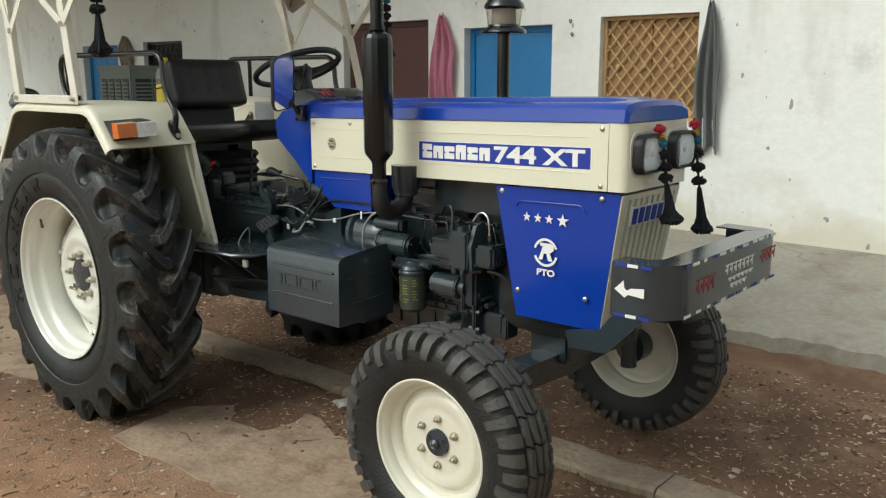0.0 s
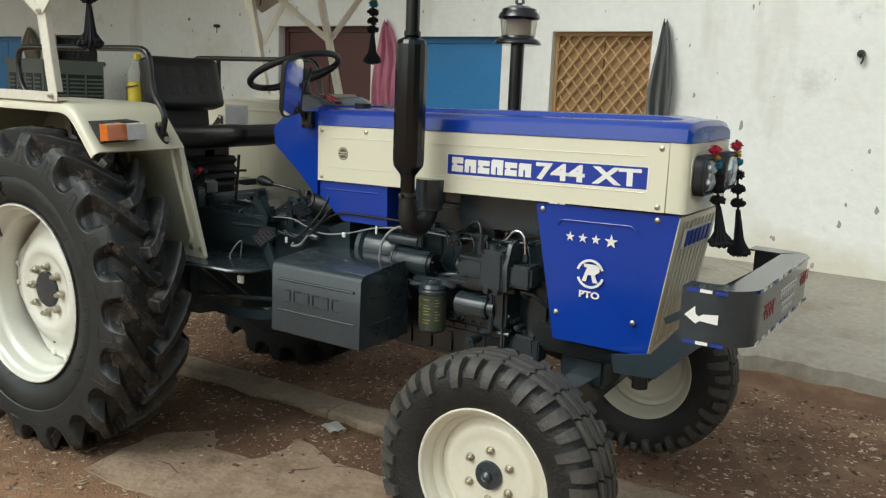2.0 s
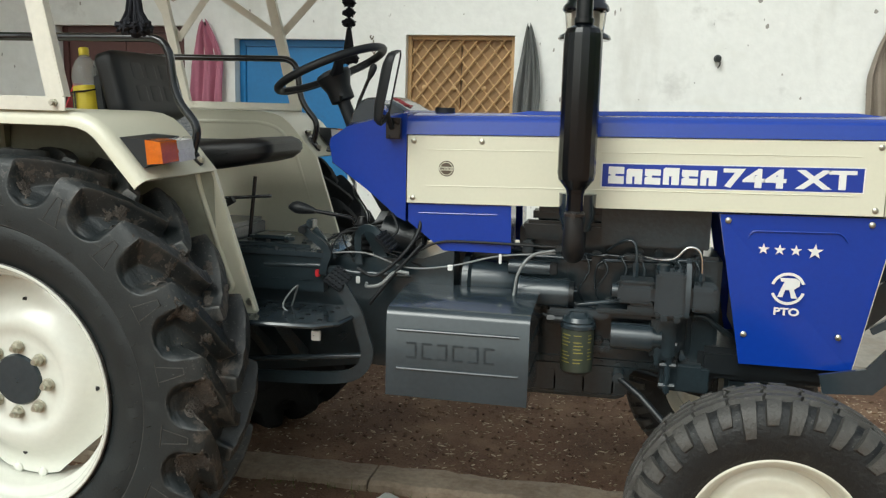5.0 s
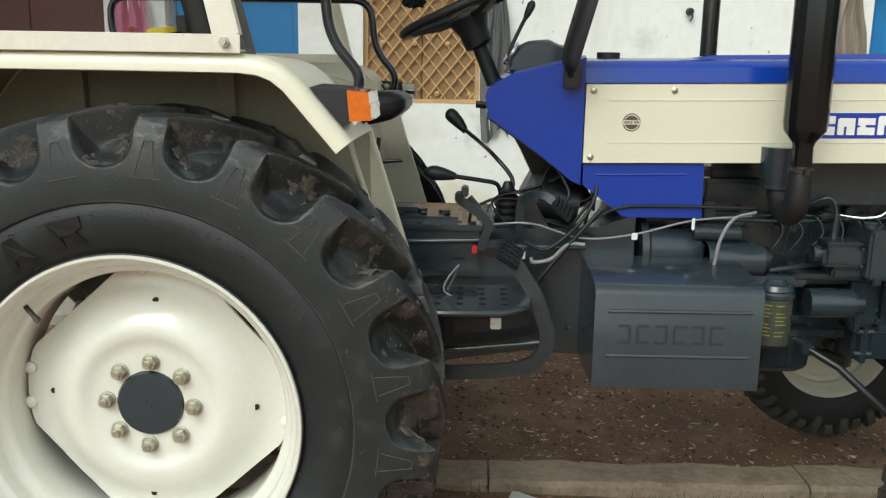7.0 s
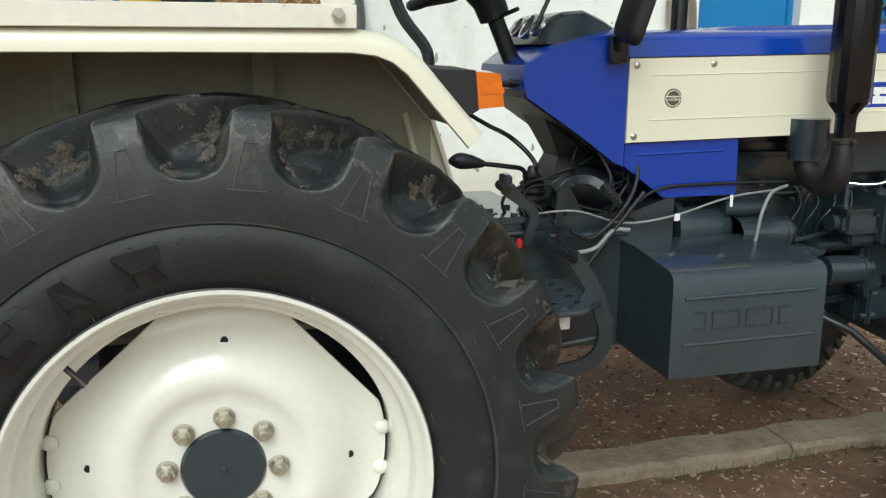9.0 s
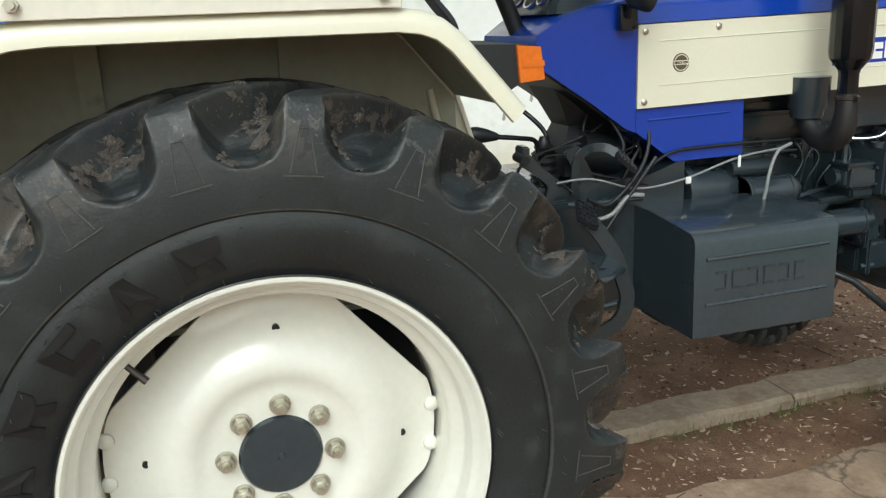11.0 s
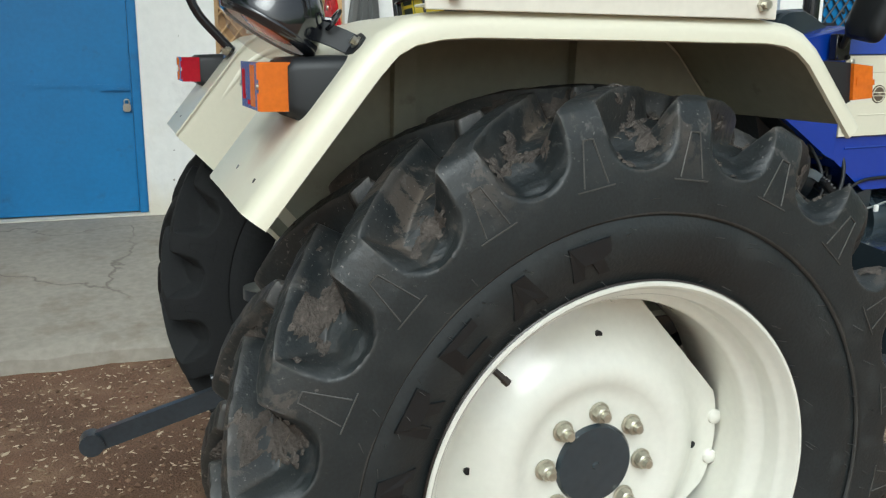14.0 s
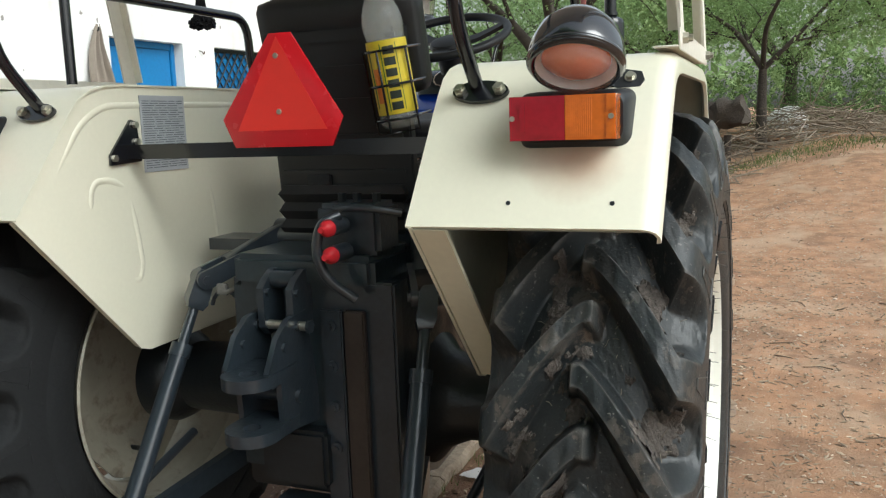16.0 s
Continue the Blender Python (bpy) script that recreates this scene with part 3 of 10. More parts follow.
def build_window(name, o, back_mat, lat_mat, label):
    a, b, z0, z1 = o
    th = thing(name, ((a + b) / 2, WALL_Y, z0), label, "window", kind="structure")
    d0 = WALL_Y + 0.07
    bm = bmesh.new()
    for lo, hi in (((a, d0, z0), (a + 0.035, d0 + 0.05, z1)), ((b - 0.035, d0, z0), (b, d0 + 0.05, z1)), ((a + 0.035, d0, z0), (b - 0.035, d0 + 0.05, z0 + 0.035)), ((a + 0.035, d0, z1 - 0.035), (b - 0.035, d0 + 0.05, z1))):
        add_box(bm, lo, hi)
    bevel(bm, 0.005)
    part("window_frame", bm, lat_mat, th)
    mid = (a + b) / 2
    for x0, x1 in ((a + 0.036, mid - 0.004), (mid + 0.004, b - 0.036)):
        boxpart("shutter", (x0, d0 + 0.04, z0 + 0.036), (x1, d0 + 0.07, z1 - 0.036), back_mat, th, 0.005)
    # crossing lattice bars with rosettes
    step = 0.118
    w, h = b - a - 0.07, z1 - z0 - 0.07
    for sgn in (1, -1):
        k = -int(h / step) - 1
        while k * step < w + h:
            off = k * step
            k += 1
            # line x = off + z * 0.82 (or mirrored), clipped to the opening
            lo_z, hi_z = max(0.0, (0 - off) / 0.82), min(h, (w - off) / 0.82)
            if hi_z - lo_z < 0.03:
                continue
            x0, x1 = off + lo_z * 0.82, off + hi_z * 0.82
            if sgn < 0:
                x0, x1 = w - x0, w - x1
            bm = bmesh.new()
            dy = d0 + (0.012 if sgn > 0 else 0.022)
            add_cyl(bm, (a + 0.035 + x0, dy, z0 + 0.035 + lo_z), (a + 0.035 + x1, dy, z0 + 0.035 + hi_z), 0.0085, seg=6)
            part("lattice_bar", bm, lat_mat, th)
    rows = int(h / 0.29)
    for i in range(rows + 1):
        for j in range(4):
            x, z = a + 0.09 + j * (w - 0.08) / 3 + (0.06 if i % 2 else -0.02), z0 + 0.08 + i * (h - 0.05) / max(rows, 1)
            if a + 0.05 < x < b - 0.05 and z < z1 - 0.05:
                bm = bmesh.new()
                add_lathe(bm, [(0, -0.006), (0.012, -0.005), (0.022, 0.002), (0.022, 0.006), (0, 0.006)], (x, d0 + 0.006, z), (0, 1, 0), 8)
                part("rosette", bm, lat_mat, th)
    return th


build_ground()
build_pad()
build_kerb()
build_wall()
build_door("door_1", OPENINGS["door_1"], DOOR_BLUE, DOOR_BLUE, "closed blue-painted double door in the house wall")
build_door("door_2", OPENINGS["door_2"], DOOR_RED, DOOR_RED, "closed maroon-painted double door in the house wall", 1)
build_door("door_3", OPENINGS["door_3"], DOOR_BLUE, DOOR_BLUE, "closed bright blue sheet-metal door with a padlock", 0, False)
build_door("door_4", OPENINGS["door_4"], DOOR_BLUE, DOOR_BLUE, "closed bright blue door beside a hanging cloth", 0, False)
build_window("window_1", OPENINGS["window_1"], DARK, DARK, "dark barred window in the house wall")
build_window("window_2", OPENINGS["window_2"], SHUTTER, LATTICE, "ochre shuttered window behind a diamond lattice grille")
build_window("window_3", OPENINGS["window_3"], DOOR_BLUE, DARK, "dark blue shuttered window behind a lattice grille")


# ---- tractor ----
TRACTOR = thing("tractor", (1.1, 0, 0), "blue and cream farm tractor with grey engine parked on bare soil", "tractor")
AXLE_Z, FRONT_X, FRONT_Z = 0.6415, 2.252, 0.399
LEFT_OUT = 0.042  # the left fender stands a little further out


def carcass(profile, u):
    """Point and outward normal of a tyre profile [(y, r), ...] at u in 0..1 along its length."""
    pts = [V(p[0], p[1]) for p in profile]
    seg = [(b - a).length for a, b in zip(pts, pts[1:])]
    d = u * sum(seg)
    for (a, b), s in zip(zip(pts, pts[1:]), seg):
        if d <= s or (a, b) == (pts[-2], pts[-1]):
            t = min(d / s, 1.0)
            p, e = a.lerp(b, t), (b - a).normalized()
            return p, V(-e.y, e.x)
        d -= s
    return pts[-1], V(1, 0)


def round_profile(ctrl, n=5):
    return [(p.x, p.y) for p in smooth_path([(a, b, 0) for a, b in ctrl], n)]


MUD_FLAKE = mat("dried_tread_mud", (0.070, 0.060, 0.052), 0.95, vary=0.5, scale=16, grain=160, bump=0.9, dirt=(0.155, 0.132, 0.112), dirt_amount=0.42, dist=0.006)
STRAW_BIT = mat("dry_grass_bits", (0.20, 0.175, 0.13), 0.9, vary=0.3, scale=30, bump=0)
RIM_FRONT = mat("worn_cream_rim", (0.68, 0.655, 0.55), 0.3, vary=0.05, scale=5, grain=60, bump=0.04, coat=0.2, dirt=(0.30, 0.20, 0.13), dirt_amount=0.16, dist=0.002)
# left rear rim: cream darkened for the shade inside the wheel, plus soiling
RIM_SHADED_SOILED = mat("soiled_shaded_rim_paint", (0.33, 0.31, 0.25), 0.5, vary=0.1, scale=6, grain=50, bump=0.08, dirt=(0.13, 0.10, 0.075), dirt_amount=0.5, dist=0.004)
LETTER_RUBBER = mat("glossy_rubber", (0.006, 0.0075, 0.009), 0.5, vary=0.2, scale=20, bump=0.05)
REAR_HALF = round_profile([(0.0, 0.664), (0.07, 0.658), (0.118, 0.637), (0.148, 0.602), (0.168, 0.560), (0.183, 0.522), (0.1905, 0.488), (0.187, 0.452), (0.175, 0.42), (0.158, 0.392)])
LUG_TOP = round_profile([(0.0, 0.716), (0.07, 0.718), (0.130, 0.714), (0.164, 0.700), (0.181, 0.666), (0.190, 0.622), (0.1945, 0.580), (0.1955, 0.548), (0.1945, 0.518)])
LUG_TURN = -0.1257  # how far the tread pattern stands turned on the rim
DISC_TURN = -3.3


def wheel_point(cy, cz, cx, y, r, th, side):
    return V(cx + r * math.cos(th), cy + side * y, cz + r * math.sin(th))


def build_rear_wheel(side):
    """side -1: right, +1: left; y grows outwards from the tyre's middle."""
    cx, cz, cy = 0.0, AXLE_Z, side * 0.735 + (0.06 if side > 0 else 0.0)
    # rim barrel and flanges
    bm = bmesh.new()
    # lip, flange, bead seat, step and well, as they follow one another inwards
    inside = [(0.3955, 0.164), (0.3955, 0.171), (0.392, 0.1755), (0.387, 0.1755), (0.3825, 0.171), (0.379, 0.160), (0.374, 0.152), (0.3665, 0.148), (0.3635, 0.142), (0.3615, 0.112), (0.358, 0.103), (0.346, 0.094), (0.339, 0.086), (0.3365, 0.074), (0.3365, -0.07), (0.348, -0.088), (0.359, -0.10), (0.3635, -0.14), (0.374, -0.150), (0.382, -0.168), (0.389, -0.1745), (0.3955, -0.170)]
    prof = inside + [(r + 0.006, h * 0.97) for r, h in inside[-3:2:-1]]
    add_lathe(bm, [(r, h * side) for r, h in prof], (cx, cy, cz), (0, 1, 0), 96, close=True)
    # the left wheel takes the colours that have shade painted in
    paint = RIM if side < 0 else RIM_SHADED_SOILED
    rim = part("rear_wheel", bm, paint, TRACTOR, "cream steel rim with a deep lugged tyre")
    bm = bmesh.new()
    add_lathe(bm, [(0.3955, side * 0.165), (0.3978, side * 0.168), (0.3978, side * 0.1715), (0.3950, side * 0.1738)], (cx, cy, cz), (0, 1, 0), 96)
    part("rim_edge", bm, OILY_RUST, rim, "chipped brown rim edge")
    # carcass
    bm = bmesh.new()
    half = REAR_HALF
    full = [(-y, r) for y, r in half[::-1]] + list(half[1:])
    inner = [(0.14, 0.388), (-0.14, 0.388)]
    add_lathe(bm, [(r, y * side) for y, r in full + inner], (cx, cy, cz), (0, 1, 0), 120, close=True)
    # raised ring on the outer sidewall
    for o in (1, -1):
        add_lathe(bm, [(0.524, side * o * 0.188), (0.521, side * o * 0.1925), (0.516, side * o * 0.1925), (0.512, side * o * 0.188)], (cx, cy, cz), (0, 1, 0), 120)
    # tread: lugs that flow into the sidewall, with rounded scoops between them
    count, per, half_rows = (20, 54, 80) if side < 0 else (20, 30, 46)
    rng = random.Random(21)
    smooth = lambda v: 0.0 if v <= 0 else 1.0 if v >= 1 else v * v * (3 - 2 * v)
    worn = {(o, k): rng.uniform(-1, 1) for o in (1, -1) for k in range(count)}
    grid, low, spots = [], [], []
    pitch = 2 * math.pi / count
    for i in range(-half_rows, half_rows + 1):
        u = abs(i) / half_rows
        t, _ = carcass(LUG_TOP, u)
        f, _ = carcass(half, u * 0.76)
        sgn = 1 if i >= 0 else -1
        line, deep, spot = [], [], []
        for j in range(count * per):
            a = LUG_TURN + 2 * math.pi * j / (count * per) + 0.30 * min(t.x / 0.16, 1.0) ** 1.25
            height = 0.0
            for o in (1, -1):
                y = o * sgn * t.x
                if y < -0.036:
                    continue
                tread = max(0.0, min(y / 0.16, 1.0))
                mid = LUG_TURN + 0.02 + 0.30 * tread ** 1.25 + (0.5 * pitch if o < 0 else 0.0)
                k = round((a - mid) / pitch)
                s_arc = abs(a - mid - k * pitch) * t.y
                wear = worn[(o, k % count)]
                wt = 0.022 + 0.012 * tread + 0.002 * wear
                room = pitch * t.y / 2
                off = s_arc - wt
                if tread > 0.9 and t.y < 0.640:
                    # the scoop ends in a round bowl
                    off = (room - wt) - math.hypot(room - s_arc, (0.640 - t.y) * 1.12)
                v = max(0.0, min(1.0, off / (0.020 + 0.027 * tread)))
                h = 1 - (0.35 * smooth(v) + 0.65 * (1 - (1 - v) ** 2)) * (0.40 + 0.60 * smooth((t.y - 0.595) / 0.11))
                if y < -0.012:
                    h *= 1 - smooth((-0.012 - y) / 0.022)
                if t.y < 0.60:
                    h = max(h, smooth((0.60 - t.y) / 0.03))
                height = max(height, h)
            lump = 0.0022 * noise.noise(V(a * 9, i * 0.23, side * 3.0)) * height + 0.0012 * noise.noise(V(a * 40, i * 0.6, side))
            y, r = f.x + (t.x - f.x) * height, f.y + (t.y - f.y) * height
            line.append(bm.verts.new(wheel_point(cy, cz, cx, sgn * y, r + lump, a, side)))
            deep.append(1 - height)
            spot.append((t.y, t.x))
        grid.append(line)
        low.append(deep)
        spots.append(spot)
    for a, b in zip(grid, grid[1:]):
        bridge(bm, a, b)
    mud = bmesh.new()
    if side < 0:
        # flakes of dried mud, thickest in the upper half of the scoops
        skins = {}
        bm.normal_update()
        for i, line in enumerate(grid):
            for j, v in enumerate(line):
                r, y = spots[i][j]
                if r < 0.60:
                    continue
                d = low[i][j]
                clump = noise.fractal(v.co * 11.0, 0.75, 2.1, 6) + 0.35 * noise.noise(v.co * 3.3 + V(4, 1, 7))
                keep = 0.62 - 0.42 * smooth(d / 0.35) + 0.30 * smooth((0.685 - r) / 0.05) + (0.12 if y < 0.06 else 0.0)
                if clump > keep - 0.10:
                    skins[(i, j)] = mud.verts.new(v.co + v.normal * max(-0.003, min(0.0045, (clump - keep) * 0.026)))
        for (i, j), v in list(skins.items()):
            n = (j + 1) % len(grid[0])
            quad = [skins.get(k) for k in ((i, j), (i, n), (i + 1, n), (i + 1, j))]
            if all(quad):
                mud.faces.new(quad)
        bmesh.ops.recalc_face_normals(mud, faces=mud.faces)
    # slot-shaped relief on the shoulder of each lug
    for o in (1, -1):
        for k in range(count):
            th = LUG_TURN + pitch * (k + (0.5 if o < 0 else 0)) + 0.02 + 0.30
            at = lambda r, d: wheel_point(cy, cz, cx, o * (next((yy for yy, rr in LUG_TOP if rr <= r), 0.194) + 0.0008), r, th + d / r, side)
            for rail in ([at(0.652, -0.009), at(0.578, -0.022)], [at(0.652, 0.009), at(0.578, 0.022)], [at(0.652, -0.009), at(0.652, 0.009)], [at(0.574, -0.034), at(0.574, 0.034)]):
                add_tube(bm, rail, 0.0014, 5)
    # moulding hairs left on the new rubber
    for k in range(150):
        a = rng.uniform(0, 2 * math.pi)
        r, y = rng.choice(((0.402, 0.166), (0.408, 0.170), (0.485, 0.190), (0.495, 0.190), (0.54, 0.195)))
        p = wheel_point(cy, cz, cx, y, r, a, side)
        q = p + V(rng.uniform(-0.006, 0.006), side * rng.uniform(0.012, 0.026), rng.uniform(-0.006, 0.006))
        add_cyl(bm, p, q, 0.0009, 0.0006, 3, caps=False)
    # moulded lettering blocks, kept as plain shapes
    letters = [[(0, 0), (0.3, 0), (0.3, 0.4), (0.5, 0.4), (0.7, 0), (1, 0), (0.8, 0.45), (1, 0.6), (1, 1), (0, 1)], [(0, 0), (0.28, 0), (0.36, 0.25), (0.64, 0.25), (0.72, 0), (1, 0), (0.66, 1), (0.34, 1)], [(0, 0), (1, 0), (1, 0.25), (0.35, 0.25), (0.35, 0.75), (1, 0.75), (1, 1), (0, 1)]]
    marks = []
    for k in range(7):
        th0 = radians(104.0) + k * 0.277
        shape = letters[k % 3]
        secs = []
        for lift in (-0.008, 0.0055):
            row = []
            for px, pz in shape:
                r = 0.428 + pz * 0.062
                q = next((yy for yy, rr in half[20:] if rr <= r), 0.17)
                row.append(wheel_point(cy, cz, cx, q + lift, r, th0 - (px - 0.5) * 0.16, side))
            secs.append(row)
        marks.append(secs)
    part("rear_tyre", bm, RUBBER if side < 0 else RUBBER_SHADED, rim, "dusty black lugged tractor tyre", 36)
    if side < 0:
        # dry grass caught on the tread
        bm = bmesh.new()
        rs = random.Random(77)
        for k in range(380):
            a, u = rs.uniform(0.2, 3.3), rs.uniform(0.0, 0.62)
            t, _ = carcass(LUG_TOP, u)
            f, _ = carcass(half, u * 0.76)
            h = 0.03
            y, r = f.x + (t.x - f.x) * h, f.y + (t.y - f.y) * h
            p = wheel_point(cy, cz, cx, rs.choice((1, 1, -1)) * y, r + 0.001, a, side)
            ln = rs.uniform(0.006, 0.024)
            tang = V(-math.sin(a), 0, math.cos(a))
            d = (tang * rs.gauss(0, 1) + V(0, 1, 0) * rs.gauss(0, 1) + V(math.cos(a), 0, math.sin(a)) * rs.uniform(-0.1, 0.25)).normalized()
            add_tube(bm, [p, p + d * ln * 0.5 + V(0, 0, rs.uniform(-0.002, 0.003)), p + d * ln], rs.uniform(0.0004, 0.0008), 3)
        part("dried_mud", mud, MUD_FLAKE, rim, "flakes of dried brown mud on the tread")["kind"] = "stuff"
        part("dry_grass", bm, STRAW_BIT, rim, "bits of dry grass stuck to the tread")["kind"] = "stuff"
    for secs in marks:
        bm = bmesh.new()
        add_loft(bm, secs)
        part("sidewall_mark", bm, LETTER_RUBBER, rim, "raised glossy sidewall shape")
    # dished centre disc with four flats
    bm = bmesh.new()
    prof = [(0.0, 0.030), (0.075, 0.030), (0.130, 0.028), (0.148, 0.030), (0.162, 0.037), (0.174, 0.041), (0.188, 0.041), (0.204, 0.036), (0.224, 0.024), (0.246, 0.007), (0.266, -0.008), (0.282, -0.017), (0.296, -0.022), (0.312, -0.024), (0.330, -0.024)]
    seg = 96
    grid = []
    for layer in (0.0, -0.010):
        rows = []
        for r, h in prof[1:]:
            line = []
            for k in range(seg):
                a = 2 * math.pi * k / seg
                d = (a - radians(45 + DISC_TURN)) % (math.pi / 2)
                d = min(d, math.pi / 2 - d)
                lim = min(0.337, 0.294 / math.cos(d))
                rr = min(r, lim) if r > 0.284 else r
                line.append(wheel_point(cy, cz, cx, h + layer + 0.02, rr, a, side))
            rows.append(ring(bm, line))
        grid.append(rows)
        for a, b in zip(rows, rows[1:]):
            bridge(bm, a, b)
        c = bm.verts.new(wheel_point(cy, cz, cx, prof[0][1] + layer + 0.02, 0, 0, side))
        for k in range(seg):
            bm.faces.new((c, rows[0][k], rows[0][(k + 1) % seg]))
    bridge(bm, grid[0][-1], grid[1][-1])
    bmesh.ops.remove_doubles(bm, verts=bm.verts, dist=0.0004)
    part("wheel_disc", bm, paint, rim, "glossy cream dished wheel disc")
    # tabs with rivets where the disc meets the rim
    for a0 in (0, 90, 180, 270):
        for da in (-8, 8):
            a = radians(a0 + da + DISC_TURN)
            bm = bmesh.new()
            p = wheel_point(cy, cz, cx, -0.004, 0.3255, a, side)
            add_lathe(bm, [(0, 0.012), (0.008, 0.011), (0.0155, 0.006), (0.0165, 0)], p, (0, side, 0), 14)
            part("rivet", bm, RIM, rim)
    for a0 in (90, 0, 180, 270):
        a = radians(a0 + DISC_TURN)
        bm = bmesh.new()
        add_cyl(bm, wheel_point(cy, cz, cx, -0.01, 0.252, a, side), wheel_point(cy, cz, cx, 0.0245, 0.252, a, side), 0.0075, seg=12)
        part("disc_hole", bm, DARK, rim)
    bm = bmesh.new()
    add_lathe(bm, [(0, side * 0.064), (0.006, side * 0.0635), (0.008, side * 0.0605), (0.066, side * 0.0605), (0.077, side * 0.059), (0.082, side * 0.053), (0.083, side * 0.045)], (cx, cy, cz), (0, 1, 0), 40)
    part("hub_cap", bm, GREY, rim, "grey painted hub cap")
    for k in range(8):
        a = radians(45 * k + DISC_TURN)
        p = wheel_point(cy, cz, cx, 0.0515, 0.106, a, side)
        bm = bmesh.new()
        add_lathe(bm, [(0.021, 0), (0.021, 0.003), (0.0165, 0.004)], p, (0, side, 0), 16)
        add_cyl(bm, p, p + V(0, side * 0.019, 0), 0.0165, seg=6)
        add_cyl(bm, p + V(0, side * 0.019, 0), p + V(0, side * 0.022, 0), 0.0150, 0.0125, seg=12)
        add_cyl(bm, p + V(0, side * 0.022, 0), p + V(0, side * 0.033, 0), 0.0095, 0.0085, seg=10)
        part("wheel_nut", bm, ZINC, rim, "zinc-plated wheel nut", 25)
    bm = bmesh.new()
    a = radians(135)
    p = wheel_point(cy, cz, cx, 0.115, 0.362, a, side)
    q = wheel_point(cy, cz, cx, 0.122, 0.326, a, side)
    add_cyl(bm, p, q, 0.006, seg=8)
    add_cyl(bm, q, q + (q - p).normalized() * 0.012, 0.0075, seg=8)
    part("valve_stem", bm, OILY_RUST, rim)


FRONT_HALF = round_profile([(0.0, 0.383), (0.05, 0.380), (0.078, 0.372), (0.095, 0.35), (0.103, 0.318), (0.101, 0.28), (0.093, 0.25), (0.080, 0.226)])


def build_front_wheel(side):
    cx, cz, cy = FRONT_X, FRONT_Z, side * 0.69
    bm = bmesh.new()
    prof = [(0.2205, 0.076), (0.2225, 0.083), (0.2285, 0.0865), (0.234, 0.084), (0.2345, 0.072), (0.222, 0.064), (0.2165, 0.05), (0.198, 0.035), (0.196, -0.03), (0.208, -0.045), (0.218, -0.06), (0.232, -0.066), (0.2335, -0.078), (0.226, -0.084), (0.213, -0.074), (0.203, -0.04), (0.187, -0.024), (0.186, 0.022), (0.191, 0.030), (0.2065, 0.042), (0.209, 0.062), (0.215, 0.070)]
    add_lathe(bm, [(r, h * side) for r, h in prof], (cx, cy, cz), (0, 1, 0), 72, close=True)
    rim = part("front_wheel", bm, RIM_FRONT, TRACTOR, "cream steel front rim with a ribbed tyre")
    bm = bmesh.new()
    half = FRONT_HALF
    full = [(-y, r) for y, r in half[::-1]] + list(half[1:])
    add_lathe(bm, [(r, y * side) for y, r in full + [(0.070, 0.2235), (-0.070, 0.2235)]], (cx, cy, cz), (0, 1, 0), 96, close=True)
    # circumferential ribs
    for y0, y1 in ((-0.012, 0.013), (0.022, 0.047), (-0.046, -0.022)):
        r = 0.3985 if abs(y0 + y1) < 0.01 else 0.396
        # each rib is one ring, cut into long blocks by slanting grooves
        count = 26
        rj = random.Random(int(1000 * (y0 + 1)))
        slant = 0.016 if y0 + y1 >= 0 else -0.016
        rings = []
        for k in range(count):
            drop = rj.uniform(0, 0.0025)
            for f, low in ((0.0, 1), (0.03, 1), (0.045, 0), (0.25, 0), (0.5, 0), (0.75, 0), (0.955, 0), (0.97, 1)):
                a = 2 * math.pi * (k + f) / count
                top = 0.382 if low else r - drop
                zig = 0.0022 * (1 - 4 * abs(f - 0.5))
                rings.append(ring(bm, [wheel_point(cy, cz, cx, yy + zig, rr, a + slant * g, side) for yy, rr, g in ((y0 - 0.003, 0.372, -1), (y0 + 0.002, top, -1), (y1 - 0.002, top, 1), (y1 + 0.003, 0.372, 1))]))
        for a, b in zip(rings, rings[1:] + rings[:1]):
            bridge(bm, a, b, False)
    # shoulder blocks running down the sidewall
    count = 38
    rj = random.Random(15)
    for o in (1, -1):
        for k in range(count):
            base = 2 * math.pi * (k + (0.5 if o < 0 else 0)) / count
            secs = []
            long, wide, high = (0.10 if k % 2 else 0.0) + rj.uniform(-0.03, 0.03), rj.uniform(0.85, 1.10), rj.uniform(0.7, 1.3)
            for u, h, w in ((0.27, 0.013, 0.0185), (0.33, 0.016, 0.0195), (0.41, 0.017, 0.0190), (0.48 + long * 0.6, 0.014, 0.0175), (0.515 + long, 0.011, 0.0165), (0.535 + long, -0.003, 0.0160)):
                h, w = h * high, w * wide
                p, nr = carcass(half, u)
                th = base + (u - 0.27) * 0.10
                secs.append([wheel_point(cy, cz, cx, o * (p.x + nr.x * hh), p.y + nr.y * hh, th + off / 0.39, side) for off, hh in ((-w - 0.003, -0.004), (-w, h), (w, h), (w + 0.003, -0.004))])
            add_loft(bm, secs)
    part("front_tyre", bm, RUBBER_FRONT, rim, "worn black ribbed front tyre", 40)
    bm = bmesh.new()
    prof = [(0.0, 0.026), (0.055, 0.026), (0.105, 0.024), (0.120, 0.0235), (0.128, 0.026), (0.150, 0.027), (0.158, 0.0245), (0.166, 0.014), (0.174, 0.009), (0.192, 0.008)]
    for lay in (0.0, -0.008):
        add_lathe(bm, [(r, (h + lay) * side) for r, h in prof], (cx, cy, cz), (0, 1, 0), 64)
    part("wheel_disc", bm, RIM_FRONT, rim, "cream dished wheel disc")
    bm = bmesh.new()
